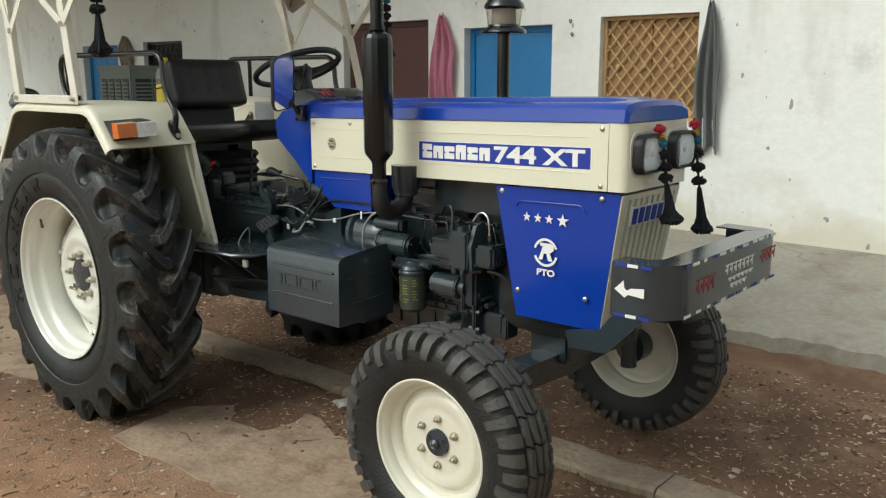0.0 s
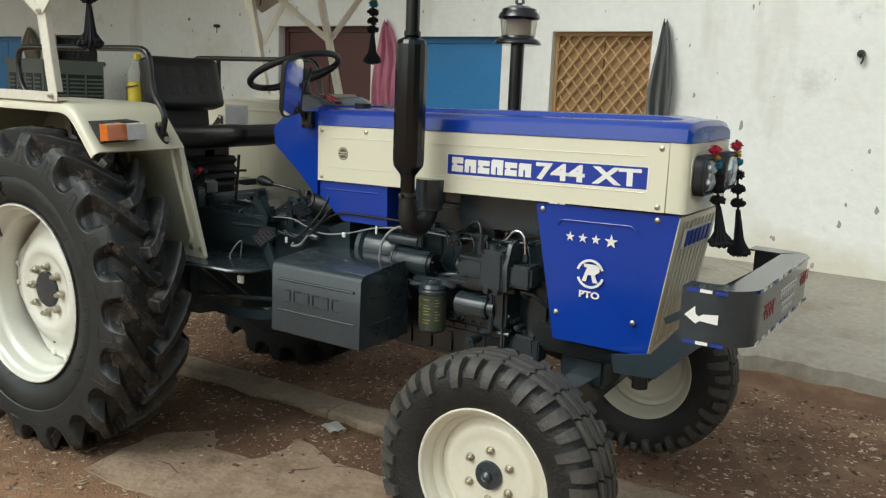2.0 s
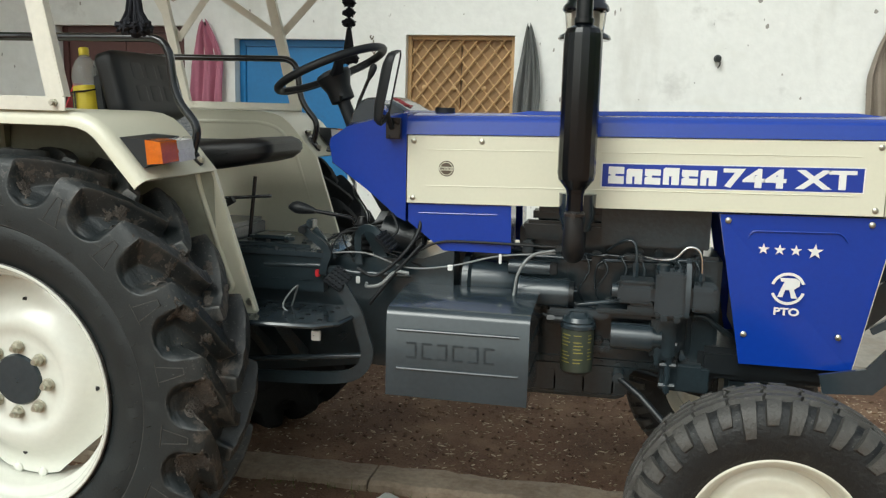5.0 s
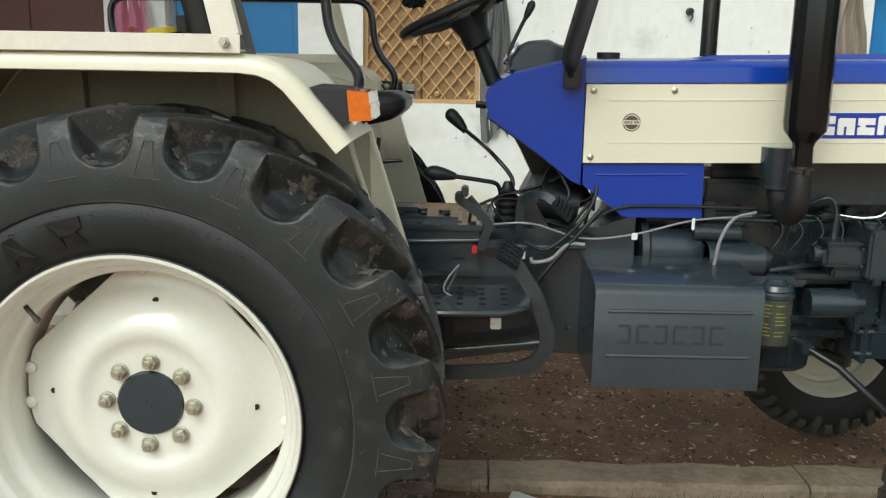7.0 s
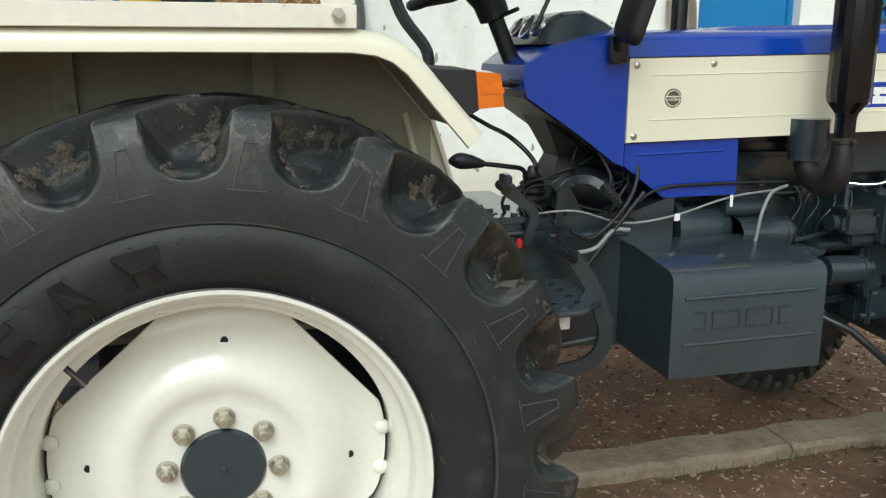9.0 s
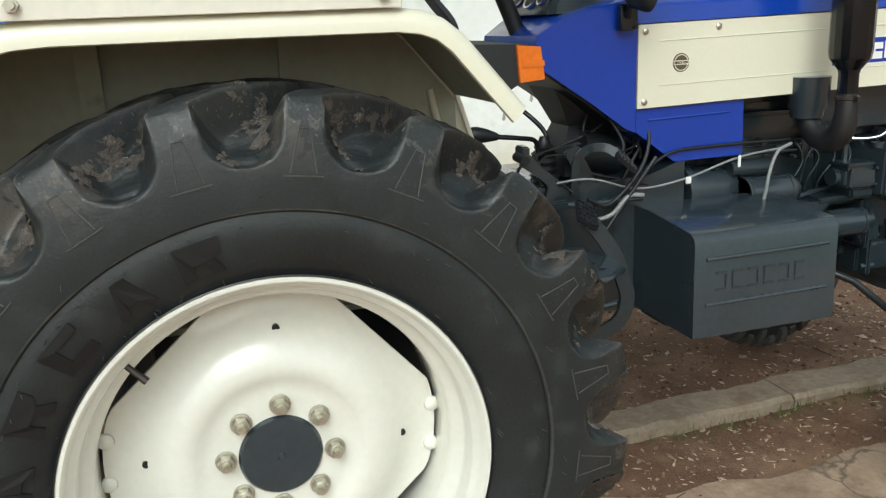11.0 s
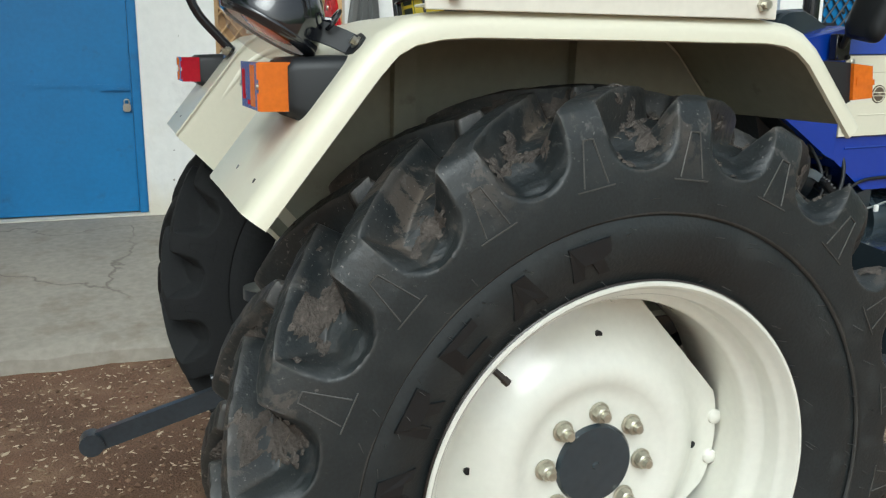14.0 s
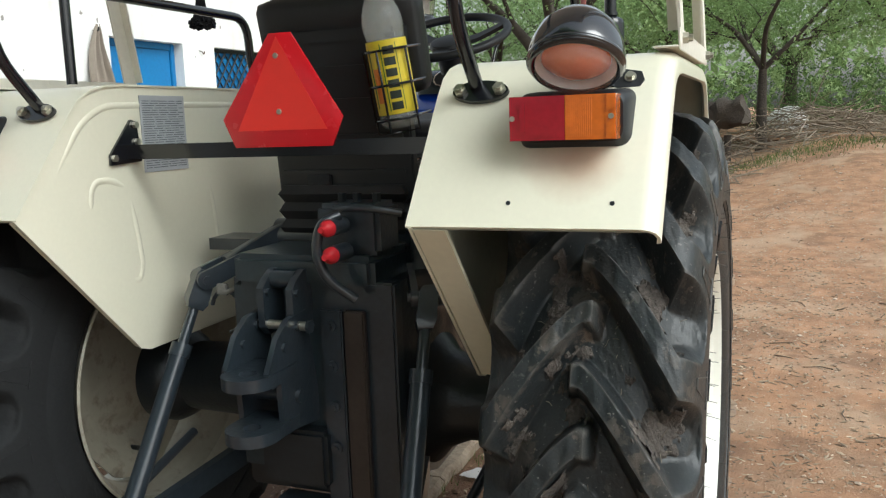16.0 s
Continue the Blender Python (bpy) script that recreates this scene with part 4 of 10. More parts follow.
    add_lathe(bm, [(0, 0.060 * side), (0.005, 0.060 * side), (0.009, 0.056 * side), (0.017, 0.051 * side), (0.019, 0.041 * side), (0.044, 0.039 * side), (0.0475, 0.034 * side), (0.0475, 0.022 * side)], (cx, cy, cz), (0, 1, 0), 28)
    part("hub_cap", bm, GREY, rim, "grey flat hub cap")
    for k in range(3):
        a = radians(120 * k + 30)
        p = wheel_point(cy, cz, cx, 0.039, 0.032, a, side)
        cylpart("cap_bolt", p, p + V(0, side * 0.006, 0), 0.006, GREY, rim, seg=6, w=0.001)
    for k in range(6):
        a = radians(60 * k + 30)
        p = wheel_point(cy, cz, cx, 0.0245, 0.082, a, side)
        bm = bmesh.new()
        add_lathe(bm, [(0.015, 0), (0.015, 0.003), (0.011, 0.004)], p, (0, side, 0), 14)
        add_cyl(bm, p, p + V(0, side * 0.014, 0), 0.0115, seg=6)
        add_cyl(bm, p + V(0, side * 0.014, 0), p + V(0, side * 0.022, 0), 0.0065, seg=8)
        part("wheel_nut", bm, STEEL, rim)


for side in (-1, 1):
    build_rear_wheel(side)
    build_front_wheel(side)


def thin_clear(name, color, body, rough):
    """Thin clear plastic or glass: mostly see-through, with a little body and gloss of its own."""
    m = mat(name, color, rough, vary=0.05, scale=30, grain=60, bump=0.25, coat=0.3, dist=0.004)
    n, l = m.node_tree.nodes, m.node_tree.links
    clear, mix = n.new("ShaderNodeBsdfTransparent"), n.new("ShaderNodeMixShader")
    clear.inputs["Color"].default_value = (*[0.5 + 0.5 * q for q in color], 1)
    mix.inputs["Fac"].default_value = body
    l.new(clear.outputs[0], mix.inputs[1])
    l.new(n["Principled BSDF"].outputs[0], mix.inputs[2])
    l.new(mix.outputs[0], n["Material Output"].inputs["Surface"])
    return m


# cream at half brightness: shade under the fender painted in, plus soiling
SHADED_LINING = mat("soiled_shaded_fender_paint", (0.36, 0.365, 0.285), 0.7, vary=0.1, scale=5, grain=40, bump=0.1, dirt=(0.17, 0.165, 0.13), dirt_amount=0.3, dist=0.004)
FENDER = [(-0.656, 1.181), (-0.583, 1.273), (-0.479, 1.404), (-0.444, 1.441), (-0.405, 1.462), (-0.355, 1.473), (-0.294, 1.477), (0.0, 1.477), (0.26, 1.476), (0.31, 1.470), (0.35, 1.455), (0.385, 1.428), (0.413, 1.396), (0.46, 1.341), (0.503, 1.291)]


def build_fender(side):
    pts = [V(p[0], 0, p[1]) for p in FENDER]
    bm = bmesh.new()
    secs = []
    for i, p in enumerate(pts):
        d = (pts[min(i + 1, len(pts) - 1)] - pts[max(i - 1, 0)]).normalized()
        nr = V(-d.z, 0, d.x)
        def at(y, h):
            v = p + nr * h
            return V(v.x, side * y, v.z)
        cross = [(0.432, 0), (0.832, 0), (0.850, -0.003), (0.861, -0.012), (0.866, -0.026), (0.866, -0.042), (0.858, -0.044), (0.861, -0.027), (0.856, -0.015), (0.847, -0.008), (0.832, -0.005), (0.432, -0.005)]
        secs.append([at(y, h) for y, h in cross])
    add_loft(bm, secs)
    fender = part("fender", bm, CREAM_STAINED if side < 0 else CREAM, TRACTOR, "cream painted steel fender over the rear wheel", 50)
    # inner side panel
    bm = bmesh.new()
    outline = [(p[0], p[1] - 0.003) for p in FENDER] + [(0.648, 0.832), (0.640, 0.822), (0.40, 0.80), (-0.27, 0.795), (-0.305, 0.806)]
    add_prism(bm, outline, "y", side * 0.437, side * 0.443)
    part("fender_side", bm, CREAM, fender, "cream inner fender panel")
    # soiled underside facing the wheel, its colour also darkened for shade
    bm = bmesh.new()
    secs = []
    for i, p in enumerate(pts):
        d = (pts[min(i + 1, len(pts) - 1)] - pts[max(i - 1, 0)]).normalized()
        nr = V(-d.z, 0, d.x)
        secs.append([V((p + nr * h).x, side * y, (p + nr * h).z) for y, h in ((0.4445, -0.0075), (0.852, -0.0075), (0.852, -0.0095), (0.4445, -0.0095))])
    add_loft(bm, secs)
    part("fender_underside", bm, SHADED_LINING, fender, "soiled cream fender underside with shade in its colour", 50)
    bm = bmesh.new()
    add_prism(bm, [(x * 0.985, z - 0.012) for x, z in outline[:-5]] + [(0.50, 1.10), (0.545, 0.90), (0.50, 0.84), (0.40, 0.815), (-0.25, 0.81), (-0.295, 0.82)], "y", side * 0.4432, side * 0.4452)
    part("fender_lining", bm, SHADED_LINING, fender, "mud-splashed inner face of the fender with shade in its colour")
    # pressed ridges on the panel towards the driver
    yin = side * 0.4365
    for ridge in ([(-0.30, 1.22), (-0.36, 1.245), (-0.41, 1.245), (-0.43, 1.215), (-0.43, 1.17)], [(-0.30, 1.22), (-0.28, 1.10), (-0.27, 1.02), (-0.285, 0.985), (-0.31, 0.99)], [(0.02, 1.25), (0.05, 1.10), (0.05, 0.95)],
                  [(-0.56, 1.225), (-0.44, 1.385), (-0.36, 1.425), (0.24, 1.43), (0.33, 1.41), (0.40, 1.33), (0.53, 0.93)]):
        bm = bmesh.new()
        path = round_path([(x, yin + side * 0.0118, z) for x, z in ridge], 0.06)
        path[0].y += side * 0.004
        path[-1].y += side * 0.004
        add_tube(bm, path, 0.014, 20)
        for v in bm.verts:
            v.co.y = side * min(side * v.co.y, 0.4425)
        part("pressed_ridge", bm, CREAM, fender)
    # stays under the fender, in the same shade-darkened colour
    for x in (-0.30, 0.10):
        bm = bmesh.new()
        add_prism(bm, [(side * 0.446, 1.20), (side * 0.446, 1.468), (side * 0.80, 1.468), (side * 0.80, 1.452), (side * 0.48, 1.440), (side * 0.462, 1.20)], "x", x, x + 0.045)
        part("stay", bm, SHADED_LINING, fender)
    bm = bmesh.new()
    add_prism(bm, [(-0.652, 1.174), (-0.644, 1.178), (-0.298, 0.815), (-0.305, 0.810)], "y", side * 0.4455, side * (0.505 if side < 0 else 0.456))
    add_prism(bm, [(-0.59, 1.165), (-0.56, 1.165), (-0.40, 0.98), (-0.42, 0.965)], "y", side * 0.447, side * 0.456)
    part("mud_flap", bm, CREAM_DUSTY, fender, "rust-stained cream stiffener")
    # rolled bead and outer flange of the front apron, on the wheel's side
    bm = bmesh.new()
    add_tube(bm, round_path([(0.435, side * 0.4465, 1.30), (0.452, side * 0.4465, 1.22), (0.535, side * 0.4465, 0.97), (0.560, side * 0.4465, 0.91), (0.545, side * 0.4465, 0.885)], 0.03), 0.0085, 10)
    part("pressed_bead", bm, CREAM, fender)
    bm = bmesh.new()
    add_prism(bm, [(0.494, 1.285), (0.503, 1.288), (0.6465, 0.834), (0.637, 0.834)], "y", side * 0.4435, side * 0.456)
    bevel(bm, 0.003, 1)
    part("apron_edge", bm, CREAM, fender)
    # bolts of the apron
    for x, z in ((0.620, 0.862), (0.556, 0.863)):
        cylpart("fender_bolt", (x, side * 0.443, z), (x, side * 0.455, z), 0.012, STEEL, fender, seg=6, w=0.001)
    # rear panel holes
    for y in (0.612, 0.788):
        c = V(-0.6255, side * y, 1.219)
        cylpart("drain_hole", c, c + V(-0.0012, 0, 0.0008), 0.0042, DARK, fender, seg=10, w=0)
    return fender


def build_rear_lamp(side):
    """Tail lamp cluster on the slanting rear panel."""
    def quad(y0, y1, z0, z1, back, front, name, m, parent, w=0.004, label=""):
        bm = bmesh.new()
        def pt(y, z, x):
            return V(x, side * y, z)
        add_loft(bm, [[pt(y0, z0, back(z0)), pt(y1, z0, back(z0)), pt(y1, z1, back(z1)), pt(y0, z1, back(z1))], [pt(y0, z0, front), pt(y1, z0, front), pt(y1, z1, front), pt(y0, z1, front)]])
        bevel(bm, w)
        return part(name, bm, m, parent, label)
    on = lambda z: -0.572 + (z - 1.285) * 0.79
    # moulded black housing with rounded corners, deeper towards its foot
    bm = bmesh.new()
    def tray(inset, x):
        pts = []
        r, y0, y1, z0, z1 = 0.020, 0.612 + inset, 0.807 - inset, 1.308 + inset, 1.407 - inset
        for cy, cz, a0 in ((y1 - r, z1 - r, 0), (y0 + r, z1 - r, 90), (y0 + r, z0 + r, 180), (y1 - r, z0 + r, 270)):
            for i in range(6):
                a = radians(a0 + 18 * i)
                y, z = cy + r * math.cos(a), cz + r * math.sin(a)
                pts.append(V(on(z) if x is None else x, side * y, z))
        return pts
    add_loft(bm, [tray(0.0, None), tray(0.004, -0.560), tray(0.010, -0.570), tray(0.016, -0.570)])
    body = part("tail_lamp", bm, PLASTIC, TRACTOR, "black-backed tail lamp with red and amber lenses", 40)
    quad(0.614, 0.7085, 1.323, 1.396, lambda z: -0.5615, -0.614, "red_lens", RED_LENS, body, 0.004, "red plastic lens")
    quad(0.709, 0.792, 1.323, 1.396, lambda z: -0.5615, -0.614, "amber_lens", AMBER_LENS, body, 0.004, "amber plastic lens")
    for k in range(13):
        y = 0.712 + k * 0.0034
        bm = bmesh.new()
        add_tube(bm, [(-0.6135, side * y, 1.328), (-0.6135, side * y, 1.391)], 0.0011, 5)
        part("lens_rib", bm, AMBER_LENS, body)
    # moulded bars on the red half, pale screw frame on the amber half
    quad(0.632, 0.641, 1.336, 1.384, lambda z: -0.613, -0.6165, "lens_bar", RED_LENS, body, 0.001)
    quad(0.655, 0.694, 1.329, 1.336, lambda z: -0.613, -0.6165, "lens_bar", RED_LENS, body, 0.001)
    for z0, z1 in ((1.3245, 1.350), (1.3700, 1.3945)):
        quad(0.777, 0.791, z0, z1, lambda z: -0.613, -0.6165, "lens_window", AMBER_LENS, body, 0.001)
    for y in (0.619, 0.785):
        cylpart("lens_screw", (-0.613, side * y, 1.360), (-0.617, side * y, 1.360), 0.0045, STEEL, body, w=0.001)
    return body


def build_front_lamp(side):
    """Side indicator on the slanting front panel."""
    bm = bmesh.new()
    a = lambda z: 0.408 - (z - 1.402) * 0.84
    y0, y1 = side * 0.652, side * 0.830
    add_loft(bm, [[(a(1.31) - 0.004, y0, 1.33), (a(1.31) - 0.004, y1, 1.32), (a(1.402), y1, 1.405), (a(1.402), y0, 1.412)], [(0.500, y0, 1.335), (0.500, y1, 1.330), (0.492, y1, 1.402), (0.492, y0, 1.407)]])
    bevel(bm, 0.006)
    body = part("side_lamp", bm, PLASTIC, TRACTOR, "black-backed indicator with amber and clear lenses")
    for n, ya, yb, m, lab in (("amber_lens", 0.749, 0.838, AMBER_LENS, "amber plastic lens"), ("clear_lens", 0.655, 0.748, CLEAR_LENS, "clear plastic lens")):
        bm = bmesh.new()
        add_loft(bm, [[(0.497, side * ya, 1.336), (0.497, side * yb, 1.332), (0.491, side * yb, 1.400), (0.491, side * ya, 1.404)], [(0.546, side * ya, 1.340), (0.546, side * yb, 1.336), (0.538, side * yb, 1.396), (0.538, side * ya, 1.400)]])
        bevel(bm, 0.004)
        lens_part = part(n, bm, m, body, lab)
        # moulded bar across the middle and the screw in it
        bm = bmesh.new()
        yb2 = yb + 0.002
        add_loft(bm, [[(0.500, side * ya, 1.360), (0.500, side * yb2, 1.359), (0.500, side * yb2, 1.374), (0.500, side * ya, 1.375)], [(0.5455, side * ya, 1.362), (0.5455, side * yb2, 1.361), (0.544, side * yb2, 1.371), (0.544, side * ya, 1.373)]])
        bevel(bm, 0.003)
        part("lens_bar", bm, m, lens_part)
    return body


def lens(name, color, rough=0.12):
    m = mat(name, color, rough, vary=0.16, scale=22, grain=120, bump=0.05, coat=0.8, dist=0.002)
    m.node_tree.nodes["Principled BSDF"].inputs["Subsurface Weight"].default_value = 0.0
    return m


RED_LENS = lens("red_lens_plastic", (0.36, 0.006, 0.02), 0.06)
AMBER_LENS = lens("amber_lens_plastic", (0.63, 0.145, 0.010), 0.06)
CLEAR_LENS = lens("clear_lens_plastic", (0.74, 0.74, 0.73), 0.06)

for side in (-1, 1):
    made = [build_fender(side), build_rear_lamp(side), build_front_lamp(side)]
    if side > 0:
        for ob in made:
            ob.location.y += LEFT_OUT


# ---- hood ----
def slope(x):
    return (x - 1.09) * 0.0187


def build_hood():
    bm = bmesh.new()
    secs = []
    for x, inset, drop in ((1.09, 0, 0), (1.6, 0, 0), (2.2, 0, 0), (2.50, 0.0, 0.0), (2.60, 0.002, 0.001), (2.630, 0.006, 0.004), (2.643, 0.018, 0.022)):
        s = slope(x)
        w = 0.236 - inset
        half = [(w + 0.002, 1.421 + s), (w - 0.001, 1.440 + s - drop * 0.3), (w - 0.005, 1.464 + s - drop * 0.6), (w - 0.010, 1.471 + s - drop), (w - 0.026, 1.480 + s - drop), (w - 0.06, 1.487 + s - drop), (0.10, 1.493 + s - drop)]
        secs.append([(x, -y, z) for y, z in half] + [(x, y, z) for y, z in half[::-1]])
    add_loft(bm, secs)
    hood = part("hood", bm, BLUE, TRACTOR, "glossy blue bonnet top with a raised centre", 24)
    bm = bmesh.new()
    top = []
    for x, h, w in ((1.42, 0.0, 0.16), (1.48, 0.008, 0.165), (2.0, 0.010, 0.165), (2.5, 0.008, 0.163), (2.57, 0.0, 0.155)):
        s = slope(x)
        top.append([(x, -w, 1.482 + s), (x, -w + 0.025, 1.492 + s + h), (x, w - 0.025, 1.492 + s + h), (x, w, 1.482 + s)])
    add_loft(bm, top)
    part("hood_ridge", bm, BLUE, hood, sharp=50)
    cylpart("filler_cap", (1.18, -0.05, 1.49), (1.18, -0.05, 1.512), 0.035, PLASTIC, hood)
    return hood


build_hood()


def sloped_panel(name, x0, x1, zb, zt, y0, y1, m, parent, w=0.004, label=""):
    bm = bmesh.new()
    add_loft(bm, [[(x, y0, zb + slope(x)), (x, y1, zb + slope(x)), (x, y1, zt + slope(x)), (x, y0, zt + slope(x))] for x in (x0, x1)])
    bevel(bm, w)
    return part(name, bm, m, parent, label)


SIDE_PANELS = {}
for side in (-1, 1):
    p = sloped_panel("side_panel", 1.094, 2.577, 1.193, 1.418, side * 0.20, side * 0.234, CREAM, TRACTOR, 0.005, "cream bonnet side panel with a blue name decal")
    SIDE_PANELS[side] = p
    # pressed rectangle
    for xa, xb, za, zb in ((1.16, 2.50, 1.372, 1.376), (1.16, 2.50, 1.252, 1.256)):
        bm = bmesh.new()
        pts = [(xa, side * 0.234, za + slope(xa)), (xb, side * 0.234, za + slope(xb))]
        add_tube(bm, pts, 0.0020, 6)
        part("pressed_edge", bm, CREAM, p)
    for x, z in ((1.115, 1.40), (1.345, 1.40), (1.115, 1.21), (2.553, 1.40), (2.553, 1.21)):
        bm = bmesh.new()
        add_lathe(bm, [(0.0095, 0), (0.009, 0.003), (0.006, 0.0055), (0, 0.006)], (x, side * 0.234, z + slope(x)), (0, side, 0), 14)
        part("panel_screw", bm, STEEL, p)
    # name decal: plain blue field; model number lettered, maker's name as plain blocks
    d = sloped_panel("decal", 1.738, 2.512, 1.2635, 1.336, side * 0.2335, side * 0.2352, BLUE_DECAL, p, 0, "blue decal with white lettering")
    d2 = sloped_panel("decal_border", 1.734, 2.516, 1.2605, 1.339, side * 0.2333, side * 0.2346, WHITE_DECAL, p, 0)


def text_mesh(body, size, extrude=0.0008):
    cu = bpy.data.curves.new("text", 'FONT')
    cu.body, cu.size, cu.extrude = body, size, extrude
    cu.offset = size * 0.034
    tmp = bpy.data.objects.new("text", cu)
    scene.collection.objects.link(tmp)
    dg = bpy.context.evaluated_depsgraph_get()
    dg.update()
    me = bpy.data.meshes.new_from_object(tmp.evaluated_get(dg))
    bpy.data.objects.remove(tmp)
    return me


def lettering(name, body, size, m, material, parent, label=""):
    me = text_mesh(body, size)
    me.materials.clear()
    me.materials.append(material)
    xs = [v.co.x for v in me.vertices]
    ob = new(name, me)
    ob.parent = parent
    ob.matrix_basis = m
    if parent.parent is None:
        ob.matrix_parent_inverse = Matrix.Translation(-parent.location)
    if label:
        ob["label"] = label
    return ob, max(xs) - min(xs)


# model number on both sides, stretched to the decal's width
for side in (-1, 1):
    me_w = 0.300
    pitch = math.atan(0.0187)
    ob, w = lettering("model_number", "744 XT", 0.078, Matrix(), WHITE_DECAL, SIDE_PANELS[side], "white model number 744 XT")
    if side < 0:
        ob.matrix_basis = Matrix.Translation((2.106, -0.2356, 1.273 + slope(2.106))) @ pose(0, 0, 0, 90, -math.degrees(pitch), 0) @ Matrix.Diagonal((0.385 / w, 1.0, 1, 1))
    else:
        ob.matrix_basis = Matrix.Translation((2.144, 0.2356, 1.273 + slope(2.144))) @ pose(0, 0, 0, 90, math.degrees(pitch), 180) @ Matrix.Diagonal((0.385 / w, 1.0, 1, 1))
    for k in range(6):
        x0 = (1.757 if side < 0 else 2.166) + k * 0.0565
        bm = bmesh.new()
        hi = 1.328 if k in (0, 3) else 1.322
        lo, hi, ww = 1.274, hi, 0.049
        y = side * 0.2352
        w2, h2 = ww * 0.5, (hi - lo) / 2
        slot = 0.007
        outline = [(0, 0), (ww, 0), (ww, h2 * 0.9), (ww * 0.45, h2 * 0.9), (ww * 0.45, h2 * 0.9 + slot), (ww, h2 * 0.9 + slot), (ww, h2 * 2), (0, h2 * 2), (0, h2 * 1.15), (ww * 0.2, h2 * 1.0), (0, h2 * 0.85)] if k % 2 == 0 else [(0, 0), (ww * 0.38, 0), (ww * 0.38, h2), (ww * 0.38 + slot, h2), (ww * 0.38 + slot, 0), (ww, 0), (ww, h2 * 2), (ww * 0.1, h2 * 2), (0, h2 * 1.8)]
        add_loft(bm, [[(x0 + px, y + side * e, lo + pz + slope(x0)) for px, pz in outline] for e in (0.0, 0.0012)])
        part("name_block", bm, WHITE_DECAL, SIDE_PANELS[side], "plain white shape of a decal letter")
    # round badge
    bm = bmesh.new()
    add_lathe(bm, [(0.0, 0.0015), (0.0255, 0.0015), (0.026, 0)], (1.228, side * 0.234, 1.312), (0, side, 0), 32)
    badge = part("badge", bm, BRONZE_DECAL, SIDE_PANELS[side], "round brown and cream badge")
    bm = bmesh.new()
    add_lathe(bm, [(0.020, 0), (0.020, 0.0022), (0.0225, 0.0022), (0.0225, 0)], (1.228, side * 0.234, 1.312), (0, side, 0), 32)
    add_box(bm, (1.2035, min(side * 0.234, side * 0.2362), 1.306), (1.2525, max(side * 0.234, side * 0.2362), 1.318))
    part("badge_band", bm, CREAM, badge)
    ob, w = lettering("badge_text", "SINCE 1974", 0.0095, Matrix(), BRONZE_DECAL, badge, "small brown lettering")
    sc = 0.043 / w
    if side < 0:
        ob.matrix_basis = Matrix.Translation((1.2065, -0.2368, 1.3088)) @ pose(0, 0, 0, 90, 0, 0) @ Matrix.Diagonal((sc, 1, 1, 1))
    else:
        ob.matrix_basis = Matrix.Translation((1.2495, 0.2368, 1.3088)) @ pose(0, 0, 0, 90, 0, 180) @ Matrix.Diagonal((sc, 1, 1, 1))


CLEAR_GLASS = mat("clear_lamp_glass", (0.92, 0.94, 0.94), 0.03, vary=0.02, scale=30, bump=0, coat=0.3)
CLEAR_GLASS.node_tree.nodes["Principled BSDF"].inputs["Transmission Weight"].default_value = 0.95
CLEAR_GLASS.node_tree.nodes["Principled BSDF"].inputs["IOR"].default_value = 1.15
REFLECTOR = mat("silvered_reflector", (0.88, 0.90, 0.90), 0.35, metal=0.1, vary=0.08, scale=40, grain=200, bump=0.1, dist=0.002)


def build_nose():
    bm = bmesh.new()
    s = slope(2.6)
    secs = []
    for x, w in ((2.579, 0.234), (2.618, 0.231), (2.636, 0.222), (2.643, 0.21)):
        secs.append([(x + 0.002, -w, 1.193 + s), (x + 0.002, w, 1.193 + s), (x, w, 1.419 + s), (x, -w, 1.419 + s)])
    add_loft(bm, secs)
    bevel(bm, 0.004)
    nose = part("nose", bm, CREAM, TRACTOR, "cream nose panel around the headlights")
    for y in (-0.110, 0.140):
        bm = bmesh.new()
        def sq(x, h, w=None, k=6):
            w = (w or h) * 1.30
            pts = []
            r = 0.043 * h / 0.07
            for cyy, czz, a0 in ((w - r, h - r, 0), (-w + r, h - r, 90), (-w + r, -h + r, 180), (w - r, -h + r, 270)):
                for i in range(k + 1):
                    a = radians(a0 + 90 * i / k)
                    pts.append((x, y + cyy + r * math.cos(a), 1.343 + czz + r * math.sin(a)))
            return pts
        add_loft(bm, [sq(2.62, 0.066), sq(2.672, 0.066), sq(2.680, 0.062), sq(2.680, 0.057), sq(2.664, 0.054)], caps=False)
        lampb = part("headlight", bm, PLASTIC, nose, "square black-rimmed headlight")
        bm = bmesh.new()
        add_loft(bm, [sq(2.668, 0.0555), sq(2.674, 0.0545), sq(2.684, 0.046), sq(2.690, 0.028), sq(2.691, 0.008)])
        glass = part("headlight_glass", bm, CLEAR_GLASS, lampb, "clear fluted glass", 60)
        glass.visible_shadow = False
        bm = bmesh.new()
        add_loft(bm, [sq(2.6665, 0.0555), sq(2.660, 0.046), sq(2.655, 0.034), sq(2.651, 0.020), sq(2.649, 0.006)])
        part("reflector", bm, REFLECTOR, lampb, "bright silvered reflector", 60)
        bm = bmesh.new()
        add_lathe(bm, [(0.011, 0), (0.011, 0.012), (0.009, 0.018), (0, 0.02)], (2.650, y, 1.343), (1, 0, 0), 14)
        part("bulb_cap", bm, STEEL, lampb)
        bm = bmesh.new()
        add_loft(bm, [sq(2.6425, 0.076), sq(2.6465, 0.075)])
        part("headlight_bezel", bm, CREAM, lampb)
    return nose


build_nose()


